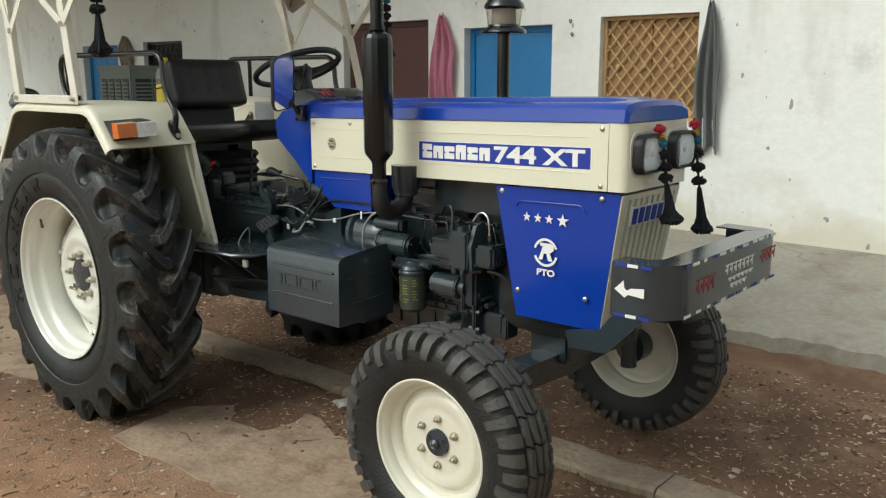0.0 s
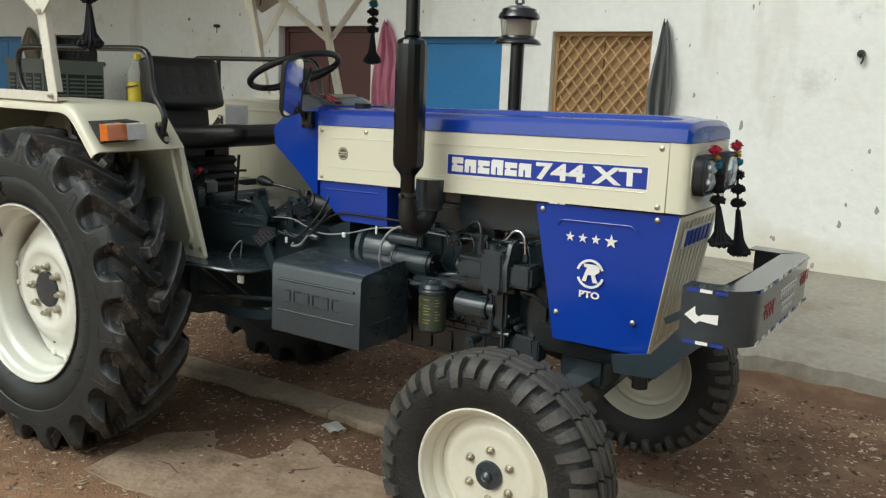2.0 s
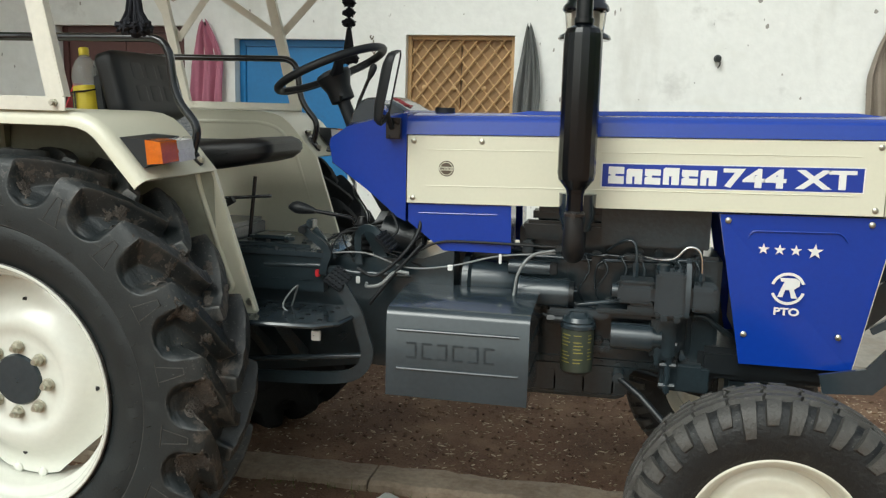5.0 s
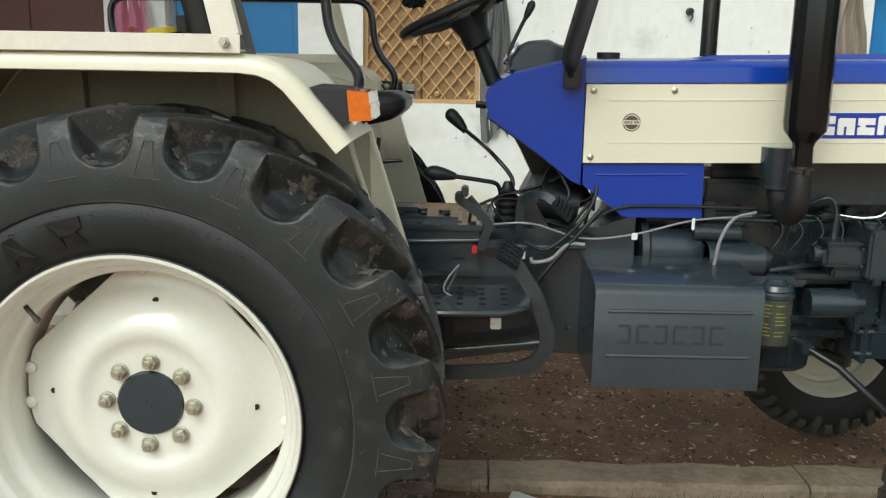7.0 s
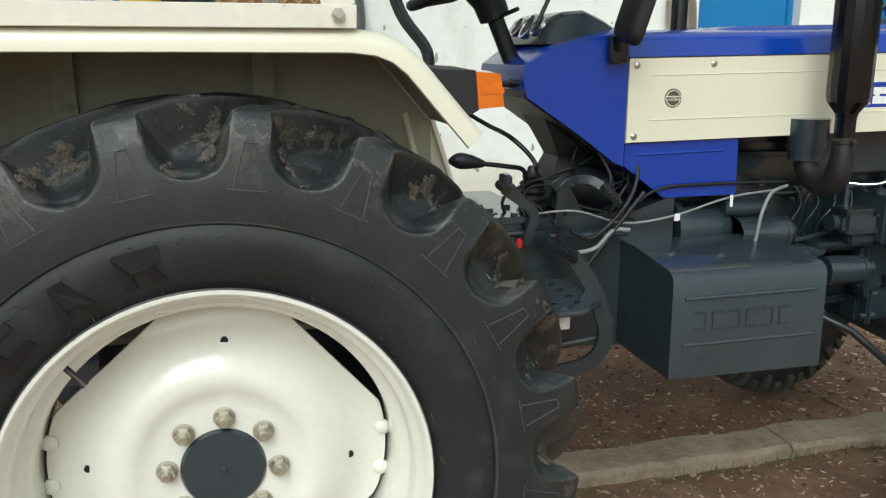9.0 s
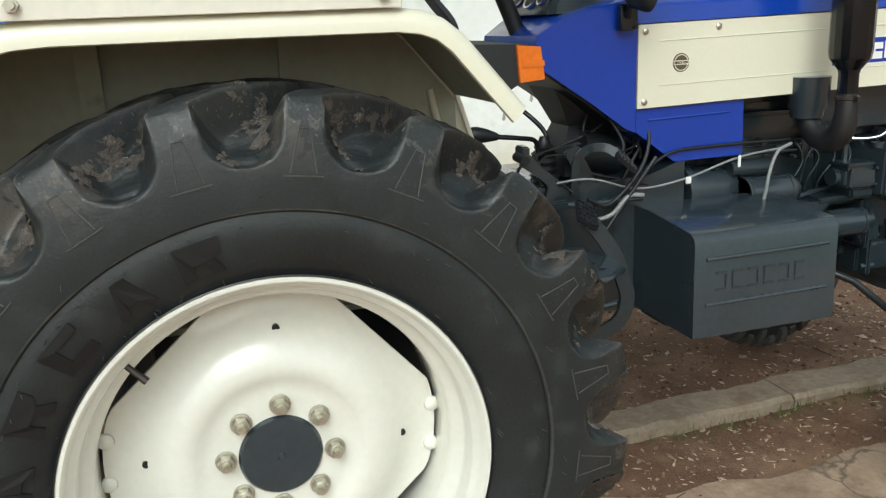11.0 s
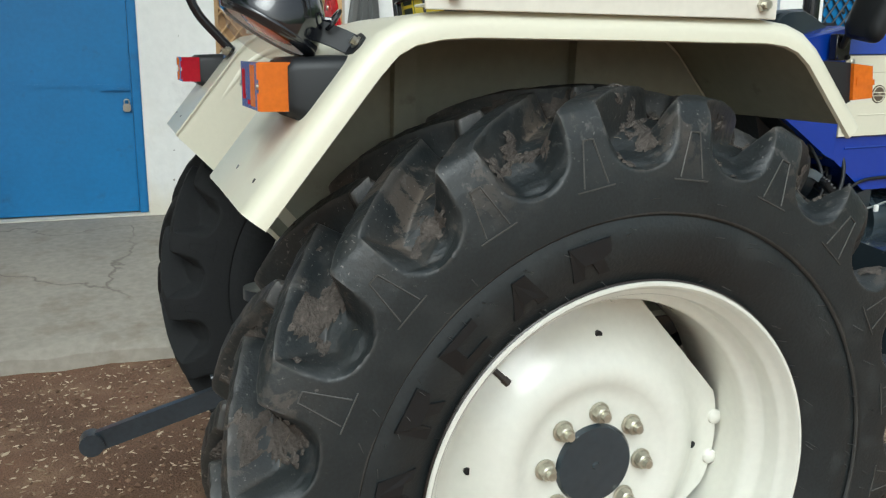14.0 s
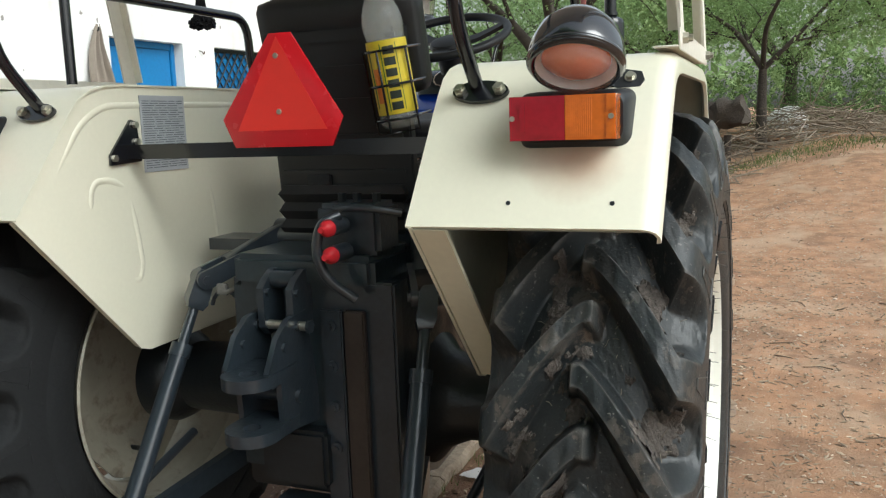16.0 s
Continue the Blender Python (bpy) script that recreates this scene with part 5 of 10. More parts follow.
def build_front_panels():
    for side in (-1, 1):
        bm = bmesh.new()
        outer = [(2.108, 0.220, 1.204), (2.625, 0.216, 1.214), (2.545, 0.192, 0.718), (2.202, 0.212, 0.722)]
        add_loft(bm, [[(x, side * (y - 0.012), z) for x, y, z in outer], [(x, side * y, z) for x, y, z in outer]])
        bevel(bm, 0.008, 3)
        p = part("front_side_panel", bm, BLUE, TRACTOR, "blue radiator side panel with white stars and badge")
        def yy(x, z):
            return 0.220 - (1.21 - z) * 0.018 - max(0, x - 2.35) * 0.05 * (1.21 - z) / 0.5
        for x, z in ((2.135, 1.185), (2.553, 1.192), (2.493, 0.831), (2.209, 0.821)):
            bm = bmesh.new()
            add_lathe(bm, [(0.010, 0), (0.0095, 0.004), (0.006, 0.007), (0, 0.0075)], (x, side * (yy(x, z) - 0.0005), z), (0, side, 0), 14)
            part("panel_screw", bm, STEEL, p)
        bm = bmesh.new()
        add_tube(bm, round_path([(2.20, side * yy(2.2, 1.14), 1.135), (2.21, side * yy(2.2, 1.155), 1.155), (2.47, side * yy(2.47, 1.16), 1.162), (2.49, side * yy(2.49, 1.14), 1.135)], 0.02), 0.003, 6)
        part("pressed_edge", bm, BLUE, p)
        def flat(name, poly, x0, z0, lift=0.0012):
            bm = bmesh.new()
            a = [(x0 + px, side * (yy(x0 + px, z0 + pz) + 0.0002), z0 + pz) for px, pz in poly]
            b = [(q[0], q[1] + side * lift, q[2]) for q in a]
            add_loft(bm, [a, b])
            return part(name, bm, WHITE_DECAL, p)
        for k in range(4):
            r = 0.018 if k < 3 else 0.025
            x0 = 2.247 + k * 0.048 + (0.008 if k == 3 else 0)
            star = [((r if i % 2 == 0 else r * 0.4) * math.sin(math.pi * i / 5), (r if i % 2 == 0 else r * 0.4) * math.cos(math.pi * i / 5)) for i in range(10)]
            flat("star", star, x0, 1.100)
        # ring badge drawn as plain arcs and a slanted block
        for a0, a1 in ((20, 165), (200, 345)):
            arc = [(0.052 * math.cos(radians(a)), 0.052 * math.sin(radians(a))) for a in np.linspace(a0, a1, 14)] + [(0.043 * math.cos(radians(a)), 0.043 * math.sin(radians(a))) for a in np.linspace(a1, a0, 14)]
            flat("badge_arc", arc, 2.330, 0.978)
        flat("badge_block", [(-0.030, -0.028), (-0.014, -0.028), (-0.008, -0.004), (0.004, -0.004), (0.012, -0.030), (0.030, -0.030), (0.018, -0.002), (0.034, 0.010), (0.034, 0.026), (0.022, 0.034), (-0.026, 0.034), (-0.022, 0.022), (-0.012, 0.022)], 2.330, 0.978)
        flat("badge_slot", [(-0.002, 0.008), (0.016, 0.008), (0.018, 0.018), (0.001, 0.018)], 2.330, 0.978, 0.0008)
        ob, w = lettering("badge_text", "PTO", 0.032, Matrix(), WHITE_DECAL, p, "white letters PTO")
        yb = side * (yy(2.33, 0.9) + 0.0012)
        if side < 0:
            ob.matrix_basis = Matrix.Translation((2.330 - 0.038, yb, 0.893)) @ pose(0, 0, 0, 90, 0, 0) @ Matrix.Diagonal((0.076 / w, 1, 1, 1))
        else:
            ob.matrix_basis = Matrix.Translation((2.330 + 0.038, yb, 0.893)) @ pose(0, 0, 0, 90, 0, 180) @ Matrix.Diagonal((0.076 / w, 1, 1, 1))


build_front_panels()


def build_grille():
    top, bot = V(2.628, 0, 1.208), V(2.548, 0, 0.722)
    bm = bmesh.new()
    for side in (-1, 1):
        add_loft(bm, [[(2.628, side * 0.214, 1.208), (2.600, side * 0.214, 1.208), (2.600, side * 0.190, 1.208), (2.628, side * 0.190, 1.208)], [(2.548, side * 0.190, 0.722), (2.520, side * 0.190, 0.722), (2.520, side * 0.168, 0.722), (2.548, side * 0.168, 0.722)]])
    for t0, t1 in ((0, 0.04), (0.95, 1.0)):
        a, b = top.lerp(bot, t0), top.lerp(bot, t1)
        add_loft(bm, [[(a.x, y, a.z), (a.x - 0.026, y, a.z), (b.x - 0.026, y, b.z), (b.x, y, b.z)] for y in (-0.190 + 0.024 * t0, 0.190 - 0.024 * t0)])
    bevel(bm, 0.004)
    g = part("grille", bm, CREAM, TRACTOR, "cream slatted radiator grille")
    for k in range(9):
        f = -1 + 2 * (k + 0.5) / 9
        bm = bmesh.new()
        def sec(t):
            c = top.lerp(bot, t)
            y = f * (0.190 - 0.022 * t)
            return [(c.x - 0.004, y - 0.012, c.z), (c.x - 0.004, y + 0.012, c.z), (c.x - 0.022, y + 0.004, c.z), (c.x - 0.022, y - 0.012, c.z)]
        add_loft(bm, [sec(0.04), sec(0.95)])
        bevel(bm, 0.002, 1)
        part("grille_slat", bm, CREAM, g)
    bm = bmesh.new()
    a, b = top.lerp(bot, 0.03), top.lerp(bot, 0.97)
    add_loft(bm, [[(a.x - 0.04, -0.19, a.z), (a.x - 0.05, -0.19, a.z), (b.x - 0.05, -0.19, b.z), (b.x - 0.04, -0.19, b.z)], [(a.x - 0.04, 0.19, a.z), (a.x - 0.05, 0.19, a.z), (b.x - 0.05, 0.19, b.z), (b.x - 0.04, 0.19, b.z)]])
    part("radiator_core", bm, DARK, g)
    # name bar of plain blocks
    c = top.lerp(bot, 0.22)
    for k in range(6):
        bm = bmesh.new()
        y = -0.135 + k * 0.0465
        add_loft(bm, [[(c.x + 0.002, yy, c.z), (c.x + 0.014, yy, c.z), (c.x + 0.023, yy, c.z + 0.055), (c.x + 0.011, yy, c.z + 0.055)] for yy in (y, y + 0.028)])
        bevel(bm, 0.003, 1)
        block = part("name_block", bm, BLUE_DECAL, g, "plain dark blue block with pale edge")
        bm = bmesh.new()
        add_loft(bm, [[(c.x + 0.001, yy, c.z - 0.005), (c.x + 0.009, yy, c.z - 0.005), (c.x + 0.019, yy, c.z + 0.060), (c.x + 0.009, yy, c.z + 0.060)] for yy in (y - 0.005, y + 0.033)])
        bevel(bm, 0.002, 1)
        part("pale_edge", bm, WHITE_DECAL, block)


build_grille()


def build_cowl():
    """Blue rear cowl, lower panel and the grey instrument hood."""
    bm = bmesh.new()
    prof = [(1.090, 1.492, 0.234), (0.993, 1.470, 0.226), (0.874, 1.440, 0.212), (0.812, 1.400, 0.20), (0.806, 1.375, 0.198), (0.817, 1.317, 0.198), (0.969, 1.212, 0.214), (1.062, 1.140, 0.228), (1.090, 1.128, 0.232)]
    add_loft(bm, [[(x, -y, z) for x, z, y in prof], [(x, -y * 0.86 if z > 1.41 else -y + 0.02, z + (0.008 if z > 1.41 else 0)) for x, z, y in prof], [(x, y * 0.86 if z > 1.41 else y - 0.02, z + (0.008 if z > 1.41 else 0)) for x, z, y in prof], [(x, y, z) for x, z, y in prof]])
    bevel(bm, 0.006)
    cowl = part("cowl", bm, BLUE, TRACTOR, "blue dashboard cowl")
    for side in (-1, 1):
        bm = bmesh.new()
        poly = [(1.097, 1.189), (1.448, 1.196), (1.452, 1.036), (1.223, 1.034), (1.097, 1.128)]
        add_prism(bm, poly, "y", side * 0.10, side * 0.222)
        bevel(bm, 0.006)
        low = part("lower_panel", bm, BLUE, cowl, "blue lower cowl panel")
        bm = bmesh.new()
        add_tube(bm, [(1.135, side * 0.222, 1.158), (1.40, side * 0.222, 1.164)], 0.0035, 6)
        part("pressed_edge", bm, BLUE, low)
    bm = bmesh.new()
    prof = [(0.868, 1.455), (0.872, 1.483), (0.900, 1.526), (0.93, 1.540), (0.985, 1.545), (1.04, 1.522), (1.092, 1.492), (1.09, 1.45)]
    secs = []
    for y, k in ((-0.175, 0.90), (-0.16, 0.985), (-0.13, 1.0), (0.13, 1.0), (0.16, 0.985), (0.175, 0.90)):
        secs.append([(0.98 + (x - 0.98) * k, y, 1.455 + (z - 1.455) * k) for x, z in prof])
    add_loft(bm, secs)
    dash = part("instrument_hood", bm, GREY, cowl, "grey instrument hood with round gauges", 50)
    d = V(0.028, 0, 0.043).normalized()
    nr = V(-d.z, 0, d.x)
    for y, r in ((-0.09, 0.032), (-0.01, 0.04), (0.08, 0.032)):
        c = V(0.886, y, 1.505)
        bm = bmesh.new()
        add_lathe(bm, [(r, -0.004), (r, 0.006), (r * 0.86, 0.007), (r * 0.84, 0.003), (0, 0.003)], c, nr, 28)
        part("gauge", bm, CHROME, dash, "chrome-rimmed gauge")
        bm = bmesh.new()
        add_lathe(bm, [(r * 0.83, 0.0035), (0, 0.0035)], c, nr, 28)
        part("gauge_face", bm, PLASTIC, dash)
    bm = bmesh.new()
    edge = [(0.815, 1.345), (0.813, 1.314), (0.966, 1.208), (1.060, 1.136), (1.09, 1.124), (1.09, 1.15), (0.98, 1.23), (0.85, 1.32)]
    add_prism(bm, edge, "y", -0.19, 0.19)
    part("cowl_underside", bm, DARK, cowl, "dark unpainted underside of the cowl")
    bm = bmesh.new()
    add_loft(bm, [[(0.93 + dx, y, z), (1.10 + dx, y, z), (1.10 + dx, y2, z), (0.93 + dx, y2, z)] for dx, y, y2, z in ((0.0, -0.12, 0.06, 1.0), (0.0, -0.11, 0.05, 1.08), (0.03, -0.08, 0.04, 1.14), (0.0, -0.10, 0.06, 1.20), (-0.05, -0.12, 0.08, 1.29))])
    bevel(bm, 0.012)
    part("column_housing", bm, DARK, cowl, "dark steering column housing")
    # key, knobs
    for y, z in ((-0.15, 1.352), (-0.10, 1.345)):
        cylpart("knob", (0.812, y, z), (0.78, y, z + 0.004), 0.008, PLASTIC, cowl, seg=10)
    # painted mark on the hood top as plain red strokes
    bm = bmesh.new()
    for (x0, y0), (x1, y1) in (((-0.03, 0), (0.03, 0)), ((0, -0.03), (0, 0.03)), ((0.03, 0), (0.03, 0.028)), ((-0.03, 0), (-0.03, -0.028)), ((0, 0.03), (-0.028, 0.03)), ((0, -0.03), (0.028, -0.03))):
        tilt = -0.42
        a, b = V(1.03 + x0, -0.08 + y0, 1.5275 + (x0) * tilt), V(1.03 + x1, -0.08 + y1, 1.5275 + x1 * tilt)
        add_tube(bm, [a, b], 0.0035, 6)
    part("painted_mark", bm, RED_DECAL, dash, "hand-painted red strokes")


build_cowl()


def build_steering():
    c = V(0.74, 0.0, 1.638)
    ax = V(-math.sin(radians(23.3)), 0, math.cos(radians(23.3)))
    u, w = V(0, 1, 0), ax.cross(V(0, 1, 0)).normalized()
    bm = bmesh.new()
    n, k, R, r = 48, 10, 0.205, 0.0145
    rings = []
    for i in range(n):
        a = 2 * math.pi * i / n
        d = u * math.cos(a) + w * math.sin(a)
        rings.append(ring(bm, [c + d * (R + r * math.cos(2 * math.pi * j / k)) + ax * (r * math.sin(2 * math.pi * j / k)) for j in range(k)]))
    for a, b in zip(rings, rings[1:] + rings[:1]):
        bridge(bm, a, b)
    st = part("steering_wheel", bm, PLASTIC, TRACTOR, "black three-spoke steering wheel", 60)
    for a in (90, 210, 330):
        d = u * math.cos(radians(a)) + w * math.sin(radians(a))
        s = ax.cross(d)
        bm = bmesh.new()
        secs = []
        for t, wd, dz in ((0.03, 0.03, -0.03), (0.10, 0.022, -0.026), (0.16, 0.017, -0.012), (0.202, 0.016, 0)):
            p = c + d * t + ax * dz
            secs.append([p + s * wd + ax * 0.006, p - s * wd + ax * 0.006, p - s * wd * 0.8 - ax * 0.008, p + s * wd * 0.8 - ax * 0.008])
        add_loft(bm, secs)
        bevel(bm, 0.003)
        part("spoke", bm, PLASTIC, st)
    bm = bmesh.new()
    add_lathe(bm, [(0, -0.004), (0.04, -0.006), (0.062, -0.014), (0.066, -0.026), (0.058, -0.045), (0.046, -0.075), (0.044, -0.12), (0.030, -0.125)], c, ax, 28)
    part("hub", bm, PLASTIC, st)
    cylpart("steering_column", c - ax * 0.10, c - ax * 0.34, 0.024, PLASTIC, TRACTOR, seg=16)
    # combination stalk
    tubepart("stalk", [c - ax * 0.12 + V(0, -0.03, 0), c - ax * 0.12 + V(0.03, -0.11, 0.02)], 0.006, PLASTIC, st)
    # hand throttle lever with knob
    lev = tubepart("throttle_lever", [(0.885, -0.10, 1.45), (0.875, -0.105, 1.50), (0.905, -0.11, 1.575), (0.925, -0.115, 1.615)], 0.006, BLACK, TRACTOR, smooth=True)
    bm = bmesh.new()
    add_tube(bm, [(0.92, -0.114, 1.605), (0.927, -0.115, 1.62), (0.937, -0.116, 1.645), (0.941, -0.116, 1.655)], 0.01, 10, [0.007, 0.011, 0.013, 0.006])
    part("lever_knob", bm, PLASTIC, lev)


build_steering()


def cushion(bm, lo, hi, puff=0.02, n=8):
    """A padded block: rounded box with a swollen middle."""
    add_box(bm, lo, hi)
    c = (Vector(lo) + Vector(hi)) / 2
    bmesh.ops.subdivide_edges(bm, edges=bm.edges[:], cuts=n, use_grid_fill=True)
    s = (Vector(hi) - Vector(lo)) / 2
    r = min(s) * 0.75
    for v in bm.verts:
        d = v.co - c
        q = V(*(max(min(d[i], s[i] - r), -(s[i] - r)) for i in range(3)))
        e = d - q
        if e.length > 1e-6:
            m = max(abs(e.x), abs(e.y), abs(e.z))
            v.co = c + q + e * (r / e.length) * (m / r if m < r else 1)
    return c, s


def build_seat():
    base = boxpart("seat", (-0.02, -0.20, 1.02), (0.10, 0.20, 1.26), VINYL, TRACTOR, 0.01, "black vinyl driver's seat with a padded back")
    bm = bmesh.new()
    cushion(bm, (0.07, -0.235, 1.25), (0.572, 0.235, 1.362), n=10)
    for v in bm.verts:
        f = max(0.0, (v.co.x - 0.25) / 0.32)
        if v.co.z < 1.31:
            v.co.z += 0.038 * f * f + 0.03 * max(0.0, (0.22 - v.co.x) / 0.15)
        else:
            v.co.z -= 0.016 * math.exp(-((v.co.x - 0.27) / 0.11) ** 2) * (1 - (v.co.y / 0.24) ** 2)
        v.co.y *= 1 - 0.22 * f * f
    bmesh.ops.rotate(bm, verts=bm.verts, cent=(0.06, 0, 1.30), matrix=Matrix.Rotation(radians(-3), 3, 'Y'))
    part("seat_cushion", bm, VINYL, base, sharp=60)
    bm = bmesh.new()
    cushion(bm, (-0.035, -0.225, 1.43), (0.055, 0.225, 1.69))
    bmesh.ops.rotate(bm, verts=bm.verts, cent=(0.0, 0, 1.45), matrix=Matrix.Rotation(radians(-15), 3, 'Y'))
    back = part("backrest", bm, VINYL, base, "padded black backrest", 60)
    # stitched pads
    for i in range(2):
        for j in range(3):
            bm = bmesh.new()
            y0, z0 = -0.135 + j * 0.095, 1.485 + i * 0.085
            cushion(bm, (0.030, y0, z0), (0.0565, y0 + 0.09, z0 + 0.08), n=4)
            bmesh.ops.rotate(bm, verts=bm.verts, cent=(0.0, 0, 1.45), matrix=Matrix.Rotation(radians(-15), 3, 'Y'))
            part("pad", bm, VINYL, back, sharp=60)
    # back shell and support box behind the seat
    bm = bmesh.new()
    add_box(bm, (-0.062, -0.20, 1.17), (-0.03, 0.19, 1.60))
    bmesh.ops.rotate(bm, verts=bm.verts, cent=(0.0, 0, 1.25), matrix=Matrix.Rotation(radians(-6), 3, 'Y'))
    bevel(bm, 0.004)
    part("seat_shell", bm, PLASTIC, base, "black moulded seat shell")
    for z in (1.24, 1.33, 1.42, 1.50, 1.57):
        bm = bmesh.new()
        add_box(bm, (-0.068, -0.18, z), (-0.0625, 0.17, z + 0.012))
        bmesh.ops.rotate(bm, verts=bm.verts, cent=(0.0, 0, 1.25), matrix=Matrix.Rotation(radians(-6), 3, 'Y'))
        part("shell_rib", bm, PLASTIC, base)
    bm = bmesh.new()
    secs = []
    for i in range(9):
        z = 1.03 + i * 0.022
        g = 0.012 if i % 2 else 0.0
        secs.append([(-0.07 - g, -0.17 - g, z), (0.16 + g, -0.17 - g, z), (0.16 + g, 0.17 + g, z), (-0.07 - g, 0.17 + g, z)])
    add_loft(bm, secs)
    part("bellows", bm, VINYL, base, "rubber suspension bellows")
    boxpart("seat_bracket", (-0.07, 0.03, 1.17), (0.10, 0.10, 1.24), BLACK, base)


build_seat()


# ---- powertrain ----
def flat_bar(bm, a, b, w, t, nr):
    a, b, nr = Vector(a), Vector(b), Vector(nr).normalized()
    d = (b - a).normalized()
    s = d.cross(nr).normalized()
    add_loft(bm, [[p + s * w + nr * t, p - s * w + nr * t, p - s * w - nr * t, p + s * w - nr * t] for p in (a, b)])


def build_engine():
    bm = bmesh.new()
    add_box(bm, (1.22, -0.17, 0.64), (2.12, 0.03, 1.04))
    bevel(bm, 0.02)
    eng = part("engine_block", bm, CAST, TRACTOR, "dark grey painted engine block")
    boxpart("cylinder_head", (1.48, -0.15, 1.04), (2.10, 0.02, 1.13), CAST, eng, 0.01)
    boxpart("rocker_cover", (1.52, -0.13, 1.13), (2.06, 0.00, 1.195), GREY, eng, 0.02)
    bm = bmesh.new()
    add_loft(bm, [[(1.30, -0.15, 0.66), (2.08, -0.15, 0.68), (2.08, 0.15, 0.68), (1.30, 0.15, 0.66)], [(1.36, -0.18, 0.655), (1.94, -0.18, 0.66), (1.94, 0.18, 0.66), (1.36, 0.18, 0.655)], [(1.38, -0.18, 0.64), (1.885, -0.18, 0.64), (1.885, 0.18, 0.64), (1.38, 0.18, 0.64)], [(1.42, -0.175, 0.545), (1.875, -0.175, 0.55), (1.875, 0.175, 0.55), (1.42, 0.175, 0.545)], [(1.45, -0.155, 0.525), (1.845, -0.155, 0.528), (1.845, 0.155, 0.528), (1.45, 0.155, 0.525)]])
    for x in (1.50, 1.60, 1.70, 1.80):
        add_box(bm, (x, -0.184, 0.552), (x + 0.03, -0.172, 0.64))
    bevel(bm, 0.012)
    part("oil_sump", bm, CAST, eng, "dark grey oil sump")
    bm = bmesh.new()
    add_box(bm, (1.28, -0.18, 0.655), (2.12, -0.171, 0.68))
    add_box(bm, (1.26, -0.195, 0.63), (1.30, -0.15, 1.05))
    for k in range(14):
        add_cyl(bm, (1.32 + k * 0.058, -0.183, 0.667), (1.32 + k * 0.058, -0.19, 0.667), 0.008, seg=6)
    bevel(bm, 0.002, 1)
    part("flange", bm, CAST, eng)
    # intake plenum and manifold seen under the bonnet
    boxpart("air_manifold", (1.50, -0.19, 1.085), (2.05, -0.151, 1.15), CAST, eng, 0.012)
    boxpart("heat_shield", (1.76, -0.225, 1.085), (2.11, -0.213, 1.235), CAST, eng, 0.004)
    boxpart("fuel_tank", (1.30, -0.26, 1.24), (2.05, 0.10, 1.41), DARK, eng, 0.02)
    boxpart("radiator", (2.22, -0.27, 0.79), (2.32, 0.11, 1.39), DARK, eng, 0.01)
    bm = bmesh.new()
    add_lathe(bm, [(0.040, 1.128), (0.048, 1.131), (0.049, 1.150), (0.058, 1.165), (0.060, 1.25), (0, 1.25)], (1.682, -0.311, 0.012), (0, 0, 1), 28)
    part("manifold_flange", bm, GREY, eng, "grey exhaust manifold outlet", 60)
    # starter motor with solenoid
    sm = cylpart("starter_motor", (1.50, -0.262, 0.918), (1.668, -0.262, 0.918), 0.051, GREY, eng, label="grey starter motor")
    cylpart("solenoid", (1.46, -0.252, 0.998), (1.60, -0.252, 0.998), 0.026, GREY, sm)
    cylpart("end_cap", (1.668, -0.262, 0.918), (1.684, -0.262, 0.918), 0.044, DARK, sm)
    for a in (30, 150, 270):
        bm = bmesh.new()
        add_cyl(bm, (1.682, -0.262 + 0.03 * math.cos(radians(a)), 0.918 + 0.03 * math.sin(radians(a))), (1.692, -0.262 + 0.03 * math.cos(radians(a)), 0.918 + 0.03 * math.sin(radians(a))), 0.005, seg=6)
        part("bolt", bm, CAST, sm)
    boxpart("solenoid_terminal", (1.60, -0.272, 0.98), (1.624, -0.236, 1.02), PLASTIC, sm, 0.004)
    # clutch housing bulge
    bm = bmesh.new()
    add_lathe(bm, [(0, -0.125), (0.045, -0.12), (0.066, -0.10), (0.074, -0.05), (0.078, 0.05), (0.095, 0.06), (0.095, 0.08), (0, 0.08)], (1.385, -0.205, 0.935), (-1, 0, 0), 28)
    part("starter_housing", bm, GREY, eng)
    # fuel filter
    ff = cylpart("fuel_filter", (1.704, -0.30, 0.675), (1.704, -0.30, 0.815), 0.054, FILTER, eng, seg=28, label="dark green fuel filter with a yellow label")
    bm = bmesh.new()
    add_lathe(bm, [(0.055, 0), (0.059, 0.004), (0.059, 0.014), (0.054, 0.020), (0.056, 0.026), (0.050, 0.040), (0.034, 0.048), (0.028, 0.056), (0, 0.056)], (1.704, -0.30, 0.815), (0, 0, 1), 28)
    part("filter_head", bm, GREY, ff)
    bm = bmesh.new()
    add_lathe(bm, [(0.042, 0), (0.051, 0.008), (0.054, 0.02)], (1.704, -0.30, 0.662), (0, 0, 1), 28)
    part("filter_foot", bm, DARK, ff)
    for i in range(9):
        for j, (a0, a1) in enumerate(((-150, -112), (-100, -62), (-48, -25))):
            bm = bmesh.new()
            z = 0.705 + i * 0.0115
            if (i + j * 2) % 5 == 4:
                continue
            aa = np.linspace(a0, a1 - (i * 7 + j * 11) % 14, 6)
            rows = []
            for zz in (z, z + 0.0032):
                rows.append([(1.704 + 0.0546 * math.cos(radians(a)), -0.30 + 0.0546 * math.sin(radians(a)), zz) for a in aa])
            a_, b_ = ring(bm, rows[0]), ring(bm, rows[1])
            bridge(bm, a_, b_, False)
            part("label_bar", bm, YELLOW, ff)
    cylpart("filter_union", (1.625, -0.30, 0.838), (1.66, -0.30, 0.838), 0.015, DARK, ff)
